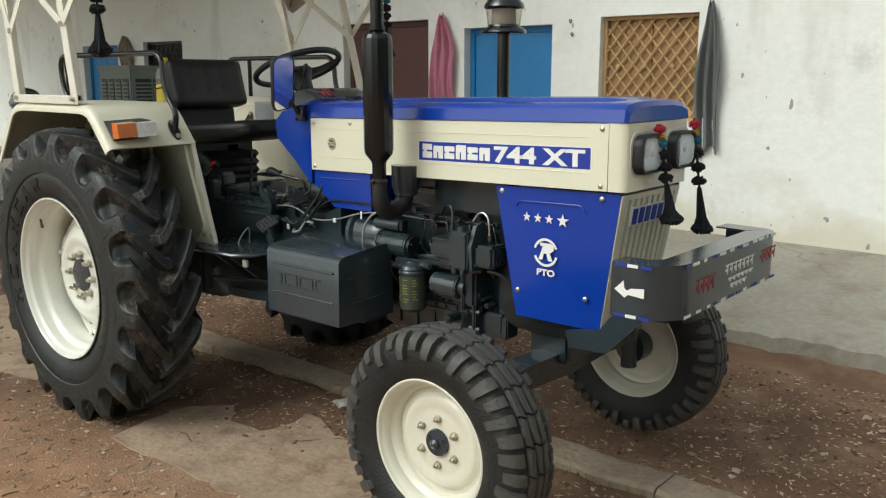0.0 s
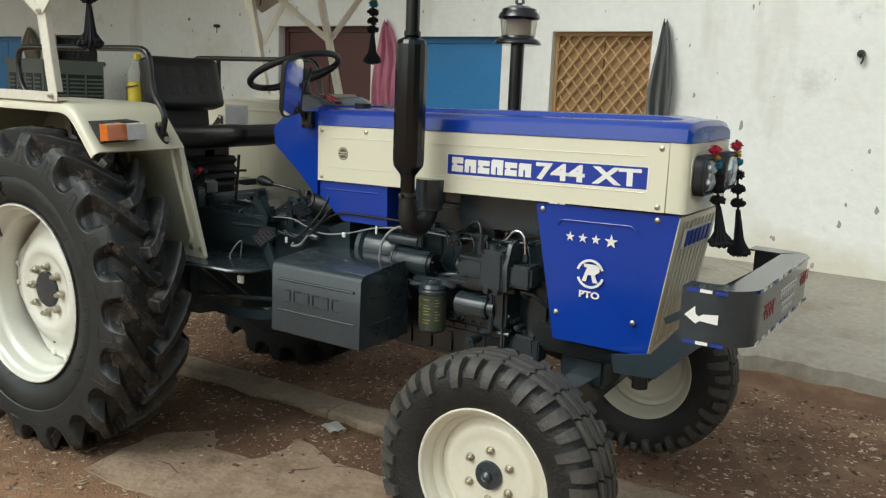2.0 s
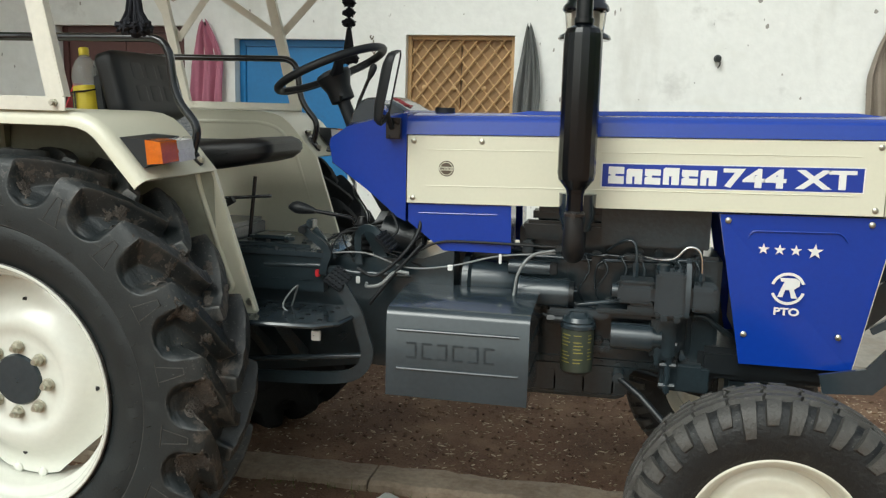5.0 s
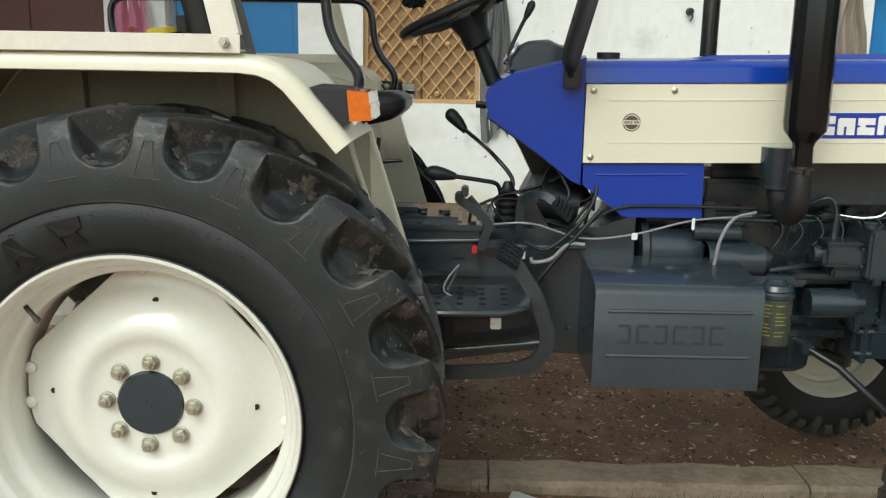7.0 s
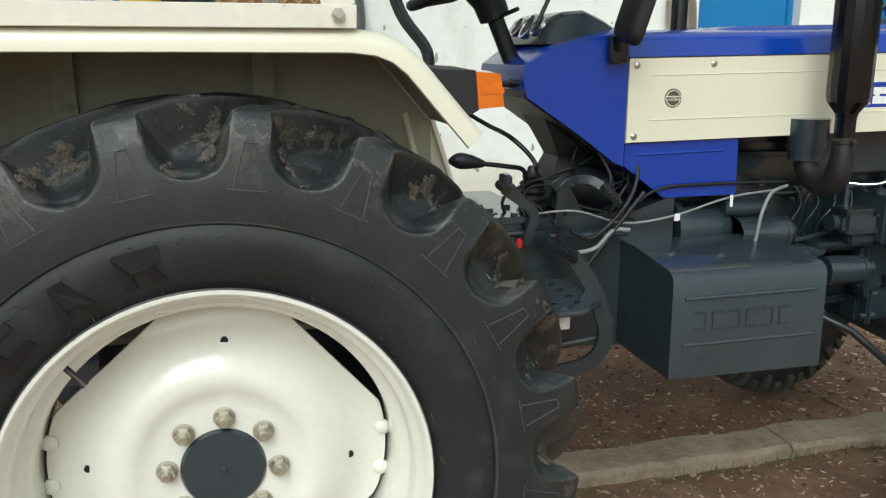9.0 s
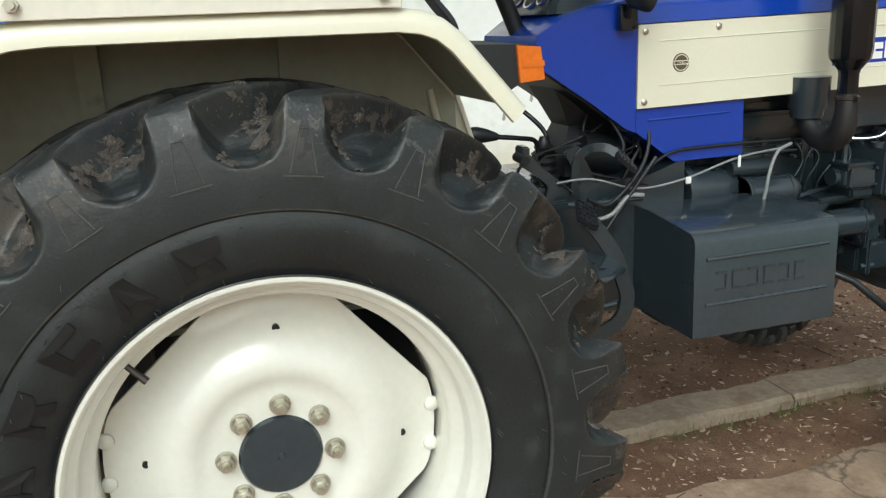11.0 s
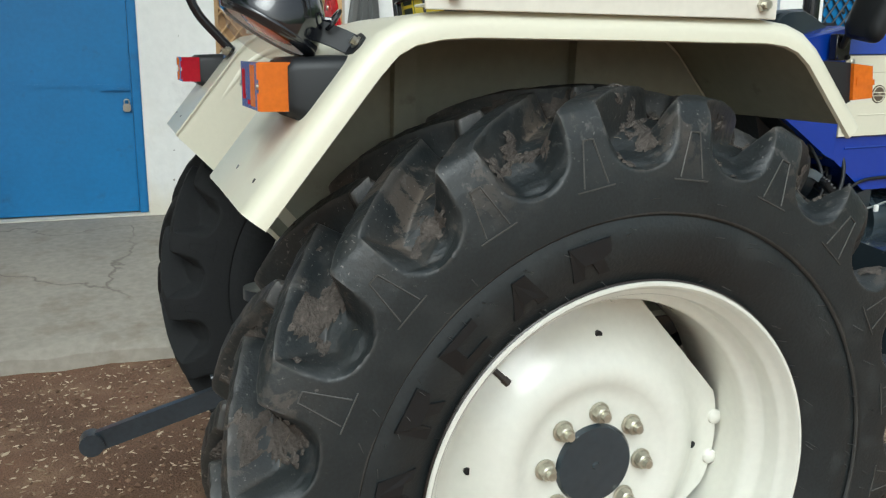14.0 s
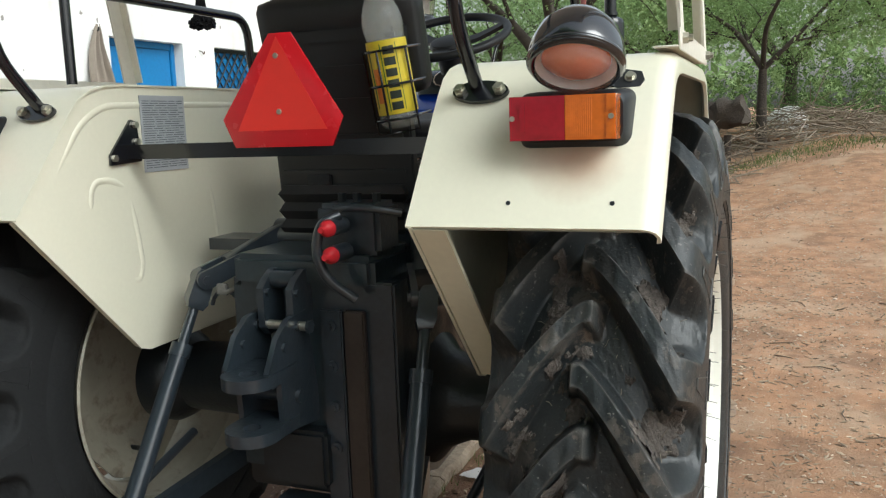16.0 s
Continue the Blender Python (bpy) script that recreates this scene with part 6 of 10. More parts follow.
    cylpart("union_nut", (1.60, -0.30, 0.838), (1.625, -0.30, 0.838), 0.017, DARK, ff, seg=6, w=0.001)
    tubepart("filter_hose", [(1.61, -0.30, 0.838), (1.585, -0.30, 0.85), (1.57, -0.29, 0.82), (1.58, -0.27, 0.77)], 0.007, DARK, ff, 8, smooth=True)
    boxpart("filter_bracket", (1.60, -0.30, 0.845), (1.80, -0.18, 0.875), GREY, eng, 0.008)
    # injection pump
    ip = boxpart("injection_pump", (1.943, -0.36, 0.882), (2.036, -0.19, 1.030), GREY, eng, 0.008, "grey fuel injection pump")
    gov = boxpart("governor", (1.826, -0.335, 0.913), (1.943, -0.235, 0.978), GREY, ip, 0.012, "grey governor housing")
    for z in (0.918, 0.930):
        boxpart("fin", (1.835, -0.3375, z), (1.938, -0.333, z + 0.005), GREY, gov, 0.0015)
    boxpart("governor_lid", (1.832, -0.33, 0.978), (1.94, -0.24, 0.990), CAST, gov, 0.004)
    cylpart("governor_cap", (1.808, -0.285, 0.945), (1.828, -0.285, 0.945), 0.026, GREY, gov)
    bm = bmesh.new()
    add_prism(bm, [(-0.345, 0.885), (-0.235, 0.885), (-0.225, 0.97), (-0.25, 1.05), (-0.285, 1.066), (-0.32, 1.055), (-0.352, 0.98)], "x", 2.036, 2.052)
    bevel(bm, 0.003, 1)
    part("pump_plate", bm, GREY, ip, "upright grey mounting plate")
    drive = boxpart("pump_drive", (2.052, -0.335, 0.900), (2.140, -0.235, 0.985), GREY, ip, 0.010, "grey pump end housing")
    for z in (0.918, 0.962):
        boxpart("fin", (2.06, -0.3375, z), (2.132, -0.333, z + 0.006), GREY, drive, 0.0015)
    for x, z in ((1.836, 0.922), (1.932, 0.922), (1.836, 0.972), (1.932, 0.972), (2.065, 0.91), (2.128, 0.91), (2.128, 0.975)):
        cylpart("bolt", (x, -0.334, z), (x, -0.343, z), 0.005, CAST, gov, seg=6, w=0.001)
    boxpart("pump_ledge", (1.76, -0.30, 0.868), (2.06, -0.18, 0.886), CAST, ip, 0.005)
    boxpart("pump_foot", (1.86, -0.32, 0.876), (1.95, -0.22, 0.912), CAST, ip, 0.008)
    boxpart("pump_clip", (1.962, -0.364, 0.868), (1.985, -0.33, 0.89), CAST, ip, 0.003)
    boxpart("pump_clip", (2.004, -0.364, 0.868), (2.025, -0.33, 0.89), CAST, ip, 0.003)
    cylpart("pump_top", (1.965, -0.30, 1.03), (1.965, -0.30, 1.045), 0.02, CAST, ip)
    for x in (1.953, 2.026):
        for z in (0.893, 1.019):
            bm = bmesh.new()
            add_cyl(bm, (x, -0.36, z), (x, -0.366, z), 0.006, seg=6)
            part("bolt", bm, CAST, ip)
    # oil filter / hydraulic pump
    of = cylpart("oil_filter", (1.812, -0.275, 0.792), (1.945, -0.275, 0.792), 0.045, GREY, eng, seg=28, w=0.008, label="grey spin-on oil filter")
    cylpart("filter_flange", (1.945, -0.275, 0.792), (1.975, -0.275, 0.792), 0.034, CAST, of)
    boxpart("hydraulic_pump", (1.94, -0.29, 0.72), (2.02, -0.16, 0.87), CAST, eng, 0.012)
    boxpart("pump_web", (1.992, -0.275, 0.60), (2.012, -0.16, 0.80), CAST, eng, 0.006)
    boxpart("pump_web", (2.03, -0.24, 0.62), (2.12, -0.16, 0.70), CAST, eng, 0.008)
    for z in (0.63, 0.70, 0.77):
        cylpart("web_bolt", (1.975, -0.262, z), (2.028, -0.262, z), 0.009, CAST, eng, seg=6, w=0.001)
    boxpart("timing_cover", (2.06, -0.20, 0.66), (2.16, 0.05, 1.06), CAST, eng, 0.015)
    boxpart("mount_plate", (2.00, -0.26, 0.70), (2.015, -0.15, 0.86), CAST, eng, 0.003)
    boxpart("front_carrier", (2.10, -0.228, 0.655), (2.56, 0.072, 0.762), DARK, eng, 0.02)
    # starter flanges, oil filter bands, brackets, unions and small fittings
    for x, r in ((1.50, 0.055), (1.513, 0.053), (1.652, 0.053)):
        cylpart("band", (x, -0.262, 0.918), (x + 0.006, -0.262, 0.918), r, GREY, sm, seg=28, w=0.002)
    for x, r in ((1.932, 0.0475), (1.825, 0.0457)):
        cylpart("band", (x, -0.275, 0.792), (x + 0.006, -0.275, 0.792), r, GREY, of, seg=28, w=0.002)
    for lo, hi in (((1.70, -0.235, 0.715), (1.93, -0.18, 0.74)), ((1.76, -0.25, 0.845), (1.95, -0.20, 0.862)), ((1.955, -0.30, 0.705), (1.972, -0.22, 0.86)), ((1.30, -0.215, 0.70), (1.46, -0.18, 0.83)), ((1.98, -0.236, 0.604), (2.14, -0.16, 0.69)), ((1.50, -0.225, 1.035), (1.535, -0.19, 1.085)), ((1.735, -0.232, 1.0), (1.765, -0.19, 1.06)), ((1.84, -0.245, 1.045), (1.90, -0.205, 1.062))):
        boxpart("bracket", lo, hi, CAST, eng, 0.005)
    rng = random.Random(31)
    for k in range(46):
        x, z = rng.uniform(1.68, 2.12), rng.choice((0.712, 0.728, 0.75, 0.852, 0.87, 1.01, 1.045))
        y = -rng.uniform(0.215, 0.25)
        bm = bmesh.new()
        add_cyl(bm, (x, y + 0.05, z), (x, y, z), rng.uniform(0.006, 0.011), seg=6)
        add_cyl(bm, (x, y, z), (x, y - 0.007, z), 0.004, seg=6)
        part("bolt", bm, rng.choice((CAST, GREY, DARK)), eng)
    for k in range(7):
        x = 1.70 + 0.06 * k
        tubepart("small_pipe", [(x, -0.19, 1.03), (x + 0.01, -0.235, 1.035 + rng.uniform(-0.01, 0.02)), (x + 0.03, -0.25, 1.0), (x + rng.uniform(-0.02, 0.05), -0.24, 0.93), (x + 0.02, -0.20, 0.87)], 0.0035, rng.choice((CAST, GREY)), eng, 7, smooth=True)
    tubepart("drag_link", [(1.845, -0.235, 0.635), (1.92, -0.30, 0.597), (2.10, -0.378, 0.432)], 0.012, DARK, eng, 10, "dark steering drag link")
    cylpart("link_joint", (1.845, -0.17, 0.635), (1.845, -0.25, 0.635), 0.02, CAST, eng)
    rng = random.Random(5)
    # bosses, bolts and ribs along the block
    for k in range(26):
        x, z = rng.uniform(1.3, 2.1), rng.choice((0.70, 0.74, 0.88, 1.02, 1.06))
        bm = bmesh.new()
        add_cyl(bm, (x, -0.165, z), (x, -0.185 - rng.random() * 0.02, z), rng.uniform(0.009, 0.016), seg=8)
        part("boss", bm, CAST, eng)
    for x in (1.40, 1.52, 1.64, 1.84, 1.97):
        boxpart("rib", (x, -0.182, 0.69), (x + 0.018, -0.168, 1.02), CAST, eng, 0.004)
    # fuel and hydraulic pipes
    for name, pts, r, m in (
            ("delivery_pipe", [(1.90, -0.23, 1.055), (1.95, -0.26, 1.052), (2.0, -0.28, 1.062), (2.035, -0.285, 1.098), (2.066, -0.285, 1.098), (2.083, -0.285, 1.07), (2.088, -0.285, 1.0)], 0.0055, CHROME),
            ("injector_pipe", [(1.78, -0.20, 1.06), (1.83, -0.24, 1.10), (1.865, -0.25, 1.105), (1.88, -0.255, 1.07), (1.88, -0.26, 1.0)], 0.0055, GREY),
            ("injector_pipe", [(1.70, -0.20, 1.04), (1.74, -0.235, 1.05), (1.78, -0.24, 1.05)], 0.004, GREY),
            ("leak_pipe", [(1.75, -0.22, 0.93), (1.75, -0.24, 1.0), (1.77, -0.24, 1.03), (1.83, -0.23, 1.035)], 0.004, GREY),
            ("hose", [(2.07, -0.27, 0.875), (2.11, -0.26, 0.87), (2.15, -0.24, 0.84), (2.20, -0.2, 0.80)], 0.009, CAST),
            ("pipe", [(1.66, -0.21, 1.045), (1.78, -0.215, 1.050), (1.92, -0.22, 1.040)], 0.0045, GREY),
            ("pipe", [(1.44, -0.21, 1.03), (1.60, -0.215, 1.032), (1.75, -0.212, 1.03), (2.05, -0.21, 1.045)], 0.007, GREY),
            ("pipe", [(1.30, -0.20, 0.86), (1.50, -0.21, 0.872), (1.60, -0.22, 0.86), (1.70, -0.24, 0.88), (1.86, -0.22, 0.90)], 0.009, GREY)):
        tubepart(name, pts, r, m, eng, 8, smooth=True)
    for x, z in ((2.088, 0.995), (1.88, 0.985), (1.88, 1.012)):
        cylpart("pipe_nut", (x, -0.283 if x > 2 else -0.26, z), (x, -0.283 if x > 2 else -0.26, z + 0.025), 0.010, GREY, eng, seg=6, w=0.001)
    # the block stands this far in from the line of the tool box
    eng.location += V(-0.018, 0.078, -0.012)


FILTER = mat("dark_green_filter", (0.05, 0.06, 0.045), 0.4, vary=0.1, scale=8, bump=0.03, coat=0.2)
YELLOW = mat("yellow_print", (0.30, 0.27, 0.06), 0.5, vary=0.15, scale=40, bump=0)
build_engine()


def build_transmission():
    bm = bmesh.new()
    add_loft(bm, [[(x, -w, z0), (x, w, z0), (x, w, z1), (x, -w, z1)] for x, w, z0, z1 in ((-0.28, 0.20, 0.52, 0.98), (-0.05, 0.23, 0.46, 1.0), (0.35, 0.23, 0.48, 1.0), (0.60, 0.19, 0.55, 0.985), (0.95, 0.18, 0.60, 0.985), (1.15, 0.21, 0.60, 1.0), (1.26, 0.22, 0.60, 1.04))])
    bevel(bm, 0.02)
    tr = part("transmission", bm, CAST, TRACTOR, "dark grey cast transmission housing")
    for side in (-1, 1):
        bm = bmesh.new()
        add_lathe(bm, [(0.19, 0), (0.17, 0.03), (0.13, 0.06), (0.105, 0.12), (0.10, 0.34), (0.125, 0.37), (0.14, 0.40), (0.14, 0.46), (0.11, 0.48)], (0, side * 0.20, AXLE_Z), (0, side, 0), 32)
        part("axle_housing", bm, DARK, tr)
    # top cover and platform deck in front of the seat
    boxpart("hydraulic_cover", (-0.30, -0.19, 0.98), (0.40, 0.19, 1.06), CAST, tr, 0.015)
    hb = boxpart("hydraulic_block", (0.44, -0.20, 0.965), (0.745, 0.02, 1.018), CAST, tr, 0.012, "dark grey ribbed hydraulic valve block")
    for k, x in enumerate((0.43, 0.50, 0.57, 0.64)):
        boxpart("rib", (x + 0.03, -0.208, 0.972), (x + 0.046, -0.198, 1.012), CAST, hb, 0.003)
        cylpart("plug", (x + 0.05, -0.10, 1.01), (x + 0.05, -0.10, 1.030 - 0.004 * (k % 2)), 0.018, CAST, hb, seg=14)
        cylpart("plug", (x + 0.06, -0.16, 1.01), (x + 0.06, -0.16, 1.026), 0.010, DARK, hb, seg=6)
    boxpart("block_cap", (0.48, -0.14, 1.01), (0.62, -0.04, 1.036), CAST, hb, 0.014)
    tubepart("link_rod", [(0.46, -0.10, 1.02), (0.475, -0.10, 1.15), (0.485, -0.10, 1.245)], 0.007, BLACK, hb)
    tubepart("link_rod", [(0.38, -0.14, 1.165), (0.56, -0.13, 1.18)], 0.006, BLACK, hb)
    boxpart("valve_cap", (0.20, -0.20, 1.05), (0.36, -0.11, 1.12), CAST, tr, 0.012)
    bm = bmesh.new()
    add_box(bm, (0.42, -0.245, 0.985), (0.845, 0.20, 1.003))
    for x, y in ((0.46, -0.225), (0.62, -0.225), (0.78, -0.225), (0.46, -0.1), (0.80, -0.1)):
        add_cyl(bm, (x, y, 1.003), (x, y, 1.012), 0.010, seg=6)
    bevel(bm, 0.003)
    part("gearbox_cover", bm, GREY, tr)
    bm = bmesh.new()
    add_box(bm, (0.44, -0.235, 0.86), (0.80, -0.19, 0.985))
    for k in range(3):
        add_box(bm, (0.50 + k * 0.1, -0.242, 0.90), (0.56 + k * 0.1, -0.2352, 0.906))
    bevel(bm, 0.004)
    part("gearbox_side", bm, CAST, tr)
    # foot plates with holes
    for side in (-1, 1):
        bm = bmesh.new()
        out = [(0.50, 0.24), (0.50, 0.50), (0.56, 0.535), (0.86, 0.515), (0.93, 0.46), (0.945, 0.36), (0.93, 0.24)]
        add_prism(bm, [(x, side * y) for x, y in out], "z", 0.812, 0.822)
        add_tube(bm, [(x, side * y, 0.812) for x, y in out[1:6]], 0.008, 6)
        fp = part("foot_plate", bm, GREY, TRACTOR, "grey perforated foot plate", 40)
        for i in range(6):
            for j in range(4):
                bm = bmesh.new()
                x, y = 0.56 + i * 0.062, side * (0.29 + j * 0.058)
                add_cyl(bm, (x, y, 0.8195), (x, y, 0.8235), 0.009, seg=8)
                part("plate_hole", bm, DARK, fp)
        bm = bmesh.new()
        for x in (0.58, 0.70):
            add_prism(bm, [(side * 0.20, 0.60), (side * 0.22, 0.60), (side * 0.46, 0.80), (side * 0.44, 0.81), (side * 0.20, 0.64)], "x", x, x + 0.03)
        add_box(bm, (0.52, min(side * 0.42, side * 0.46), 0.60), (0.56, max(side * 0.42, side * 0.46), 0.812))
        part("bracket", bm, CAST, fp)
    # pedals with studded rubber pads on flat curved arms
    def strap(name, pts, w, thick, across, label=""):
        path = smooth_path(pts, 5)
        bm = bmesh.new()
        secs = []
        for i, p in enumerate(path):
            d = (path[min(i + 1, len(path) - 1)] - path[max(i - 1, 0)]).normalized()
            out = V(*across)
            out = (out - d * out.dot(d)).normalized()
            e = d.cross(out)
            secs.append([p + e * w + out * thick, p - e * w + out * thick, p - e * w - out * thick, p + e * w - out * thick])
        add_loft(bm, secs)
        bevel(bm, 0.002, 1)
        return part(name, bm, CAST, tr, label)
    def pedal(c, tilt, roll, w, d):
        turn = Matrix.Rotation(radians(tilt), 4, 'Y') @ Matrix.Rotation(radians(roll), 4, 'X')
        bm = bmesh.new()
        add_box(bm, c - V(w, d, 0.007), c + V(w, d, 0.007), turn)
        bevel(bm, 0.004)
        pad = part("pedal", bm, PLASTIC, tr, "black studded rubber pedal")
        for i in range(5):
            for j in range(5):
                p = c + turn.to_3x3() @ V((i - 2) * w * 0.4, (j - 2) * d * 0.4, 0.006)
                bm = bmesh.new()
                add_cyl(bm, p, p + turn.to_3x3() @ V(0, 0, 0.006), 0.0052, 0.0042, 8)
                part("stud", bm, PLASTIC, pad)
    strap("brake_arm", [(0.900, -0.345, 0.915), (0.935, -0.350, 0.865), (0.965, -0.356, 0.815), (0.985, -0.36, 0.755), (1.000, -0.36, 0.70), (0.985, -0.36, 0.645), (0.94, -0.357, 0.610), (0.85, -0.352, 0.592), (0.72, -0.346, 0.582), (0.60, -0.34, 0.575)], 0.021, 0.006, (0, 1, 0), "flat dark grey brake arm")
    pedal(V(0.888, -0.335, 0.936), 32, 35, 0.034, 0.042)
    strap("pedal_arm", [(0.919, -0.20, 0.965), (0.917, -0.21, 1.03), (0.922, -0.22, 1.072), (0.948, -0.24, 1.098), (0.985, -0.255, 1.098), (1.012, -0.268, 1.082)], 0.012, 0.005, (0, 1, 0), "bent dark grey pedal arm")
    pedal(V(1.036, -0.27, 1.060), 42, 20, 0.036, 0.034)
    strap("pedal_arm", [(0.930, -0.15, 1.085), (0.955, -0.15, 1.045), (0.985, -0.15, 0.99), (1.005, -0.15, 0.955)], 0.021, 0.006, (0, 1, 0.3))
    strap("clutch_arm", [(0.805, -0.255, 0.93), (0.812, -0.26, 0.965), (0.824, -0.26, 1.005), (0.808, -0.26, 1.032), (0.775, -0.26, 1.056), (0.738, -0.26, 1.082)], 0.013, 0.007, (0, 1, 0), "bent dark grey clutch arm")
    strap("clutch_arm", [(0.822, -0.23, 1.005), (0.795, -0.23, 1.048), (0.765, -0.23, 1.085)], 0.011, 0.006, (0, 1, 0))
    cylpart("arm_knob", (0.737, -0.285, 1.086), (0.737, -0.225, 1.090), 0.013, PLASTIC, tr)
    boxpart("arm_head", (0.742, -0.255, 1.088), (0.764, -0.20, 1.118), CAST, tr, 0.004)
    boxpart("arm_foot", (0.815, -0.258, 0.935), (0.875, -0.238, 0.962), CAST, tr, 0.005)
    tubepart("brake_rod", [(0.45, -0.34, 0.62), (1.0, -0.34, 0.68)], 0.010, GREY, tr)
    tubepart("pull_rod", [(0.972, -0.25, 0.837), (1.067, -0.25, 0.958), (1.153, -0.24, 1.056)], 0.0065, PLASTIC, tr)
    tubepart("cross_rod", [(0.578, -0.232, 0.948), (0.70, -0.235, 0.953), (0.795, -0.235, 0.957), (0.911, -0.237, 0.940), (1.113, -0.237, 0.943)], 0.0085, GREY, tr)
    boxpart("steering_box", (0.935, -0.09, 0.99), (1.06, 0.08, 1.10), CAST, tr, 0.015)
    cylpart("steering_shaft", (1.14, 0, 1.04), (0.97, 0, 1.38), 0.026, DARK, tr)
    # gear levers
    for name, pts, knob in (("gear_lever", [(0.893, -0.06, 1.06), (0.900, -0.05, 1.121), (0.841, -0.01, 1.19), (0.80, 0.10, 1.22), (0.740, 0.185, 1.262)], [(0.750, 0.178, 1.25), (0.728, 0.19, 1.278), (0.696, 0.20, 1.308), (0.684, 0.20, 1.318)]),
                            ("range_lever", [(0.868, -0.08, 1.04), (0.864, -0.08, 1.075), (0.850, -0.085, 1.108), (0.80, -0.10, 1.120), (0.718, -0.12, 1.133)], [(0.724, -0.119, 1.132), (0.690, -0.12, 1.138), (0.650, -0.12, 1.143), (0.624, -0.12, 1.142)])):
        lv = tubepart(name, pts, 0.007, BLACK, TRACTOR, smooth=True, label="black gear lever")
        bm = bmesh.new()
        add_tube(bm, smooth_path(knob, 3), 0.02, 12, [0.010, 0.013, 0.016, 0.019, 0.021, 0.023, 0.022, 0.018, 0.013, 0.006][:len(smooth_path(knob, 3))])
        part("lever_knob", bm, PLASTIC, lv, sharp=60)
    bm = bmesh.new()
    add_lathe(bm, [(0.052, -0.04), (0.052, -0.006), (0.044, 0.0), (0.040, 0.008), (0.047, 0.020), (0.037, 0.030), (0.045, 0.042), (0.035, 0.052), (0.042, 0.064), (0.032, 0.074), (0.038, 0.086), (0.026, 0.096), (0.030, 0.106), (0.018, 0.116), (0.012, 0.135), (0, 0.135)], (0.886, -0.07, 0.980), (0, 0, 1), 24)
    part("lever_boot", bm, VINYL, tr, "black rubber lever boot")
    # hydraulic levers beside the seat
    for k, (y, dx) in enumerate(((-0.27, 0.0), (-0.29, 0.05))):
        lv = tubepart("hydraulic_lever", [(0.32 + dx, y, 1.06), (0.35 + dx, y - 0.02, 1.12), (0.43 + dx, y - 0.03, 1.17)], 0.006, BLACK, TRACTOR, smooth=True)
        bm = bmesh.new()
        add_cyl(bm, (0.425 + dx, y - 0.03, 1.165), (0.455 + dx, y - 0.03, 1.185), 0.011, 0.013, 10)
        part("lever_knob", bm, RED_PLASTIC if k == 0 else PLASTIC, lv)
    boxpart("control_quadrant", (0.24, -0.30, 1.0), (0.42, -0.24, 1.10), CAST, tr, 0.01)
    cylpart("hydraulic_filter", (0.30, -0.27, 1.18), (0.40, -0.27, 1.13), 0.04, CAST, tr)
    # wiring loom
    for pts, r, m in (([(0.80, -0.22, 1.0), (0.95, -0.23, 1.01), (1.10, -0.235, 0.97), (1.25, -0.24, 0.985), (1.42, -0.24, 1.03), (1.60, -0.22, 1.045)], 0.0032, CABLE_GREY),
                      ([(1.10, -0.24, 1.0), (1.20, -0.23, 1.06), (1.35, -0.23, 1.07), (1.60, -0.24, 1.07)], 0.0045, CABLE_BLACK),
                      ([(1.60, -0.25, 1.06), (1.53, -0.28, 1.045), (1.49, -0.30, 0.99), (1.478, -0.30, 0.92), (1.47, -0.29, 0.88)], 0.005, CABLE_GREY),
                      ([(0.93, -0.26, 0.96), (1.0, -0.26, 0.94), (1.10, -0.25, 1.03), (1.14, -0.22, 1.12), (1.10, -0.20, 1.18)], 0.006, PLASTIC),
                      ([(0.70, -0.30, 0.80), (0.74, -0.33, 0.90), (0.70, -0.36, 0.83), (0.82, -0.42, 0.80), (0.84, -0.44, 0.76)], 0.0032, CABLE_GREY),
                      ([(1.03, -0.25, 1.06), (1.06, -0.22, 1.10), (1.02, -0.20, 1.18)], 0.005, PLASTIC),
                      ([(0.955, -0.23, 0.905), (0.962, -0.245, 0.896), (1.012, -0.25, 0.908), (1.06, -0.25, 0.953), (1.11, -0.25, 0.953)], 0.0062, CABLE_GREY)):
        tubepart("cable", pts, r, m, tr, 8, smooth=True)
    rng = random.Random(12)
    for k in range(6):
        x0, x1 = rng.uniform(0.92, 1.15), rng.uniform(0.80, 1.30)
        y = rng.uniform(-0.22, -0.02)
        zt = 1.30 - (x0 - 0.85) * 0.55
        pts = [(x0, y, zt), (x0 + rng.uniform(-0.05, 0.08), y - 0.02, zt - 0.09), (x1, y - rng.uniform(0, 0.05), rng.uniform(1.02, 1.10)), (x1 + rng.uniform(-0.1, 0.2), -0.20 - rng.uniform(0, 0.03), rng.uniform(0.97, 1.03))]
        tubepart("cable", pts, rng.choice((0.003, 0.004, 0.005)), CABLE_BLACK, tr, 7, smooth=True)
    cylpart("clutch_bell", (0.98, -0.10, 1.07), (1.10, -0.10, 1.05), 0.06, DARK, tr)
    for x, z in ((0.66, 0.75), (0.86, 0.70), (1.02, 0.93), (1.08, 0.68), (1.12, 0.90), (1.16, 0.76)):
        cylpart("casting_bolt", (x, -0.18, z), (x, -0.235, z), 0.012, CAST, tr, seg=6, w=0.001)
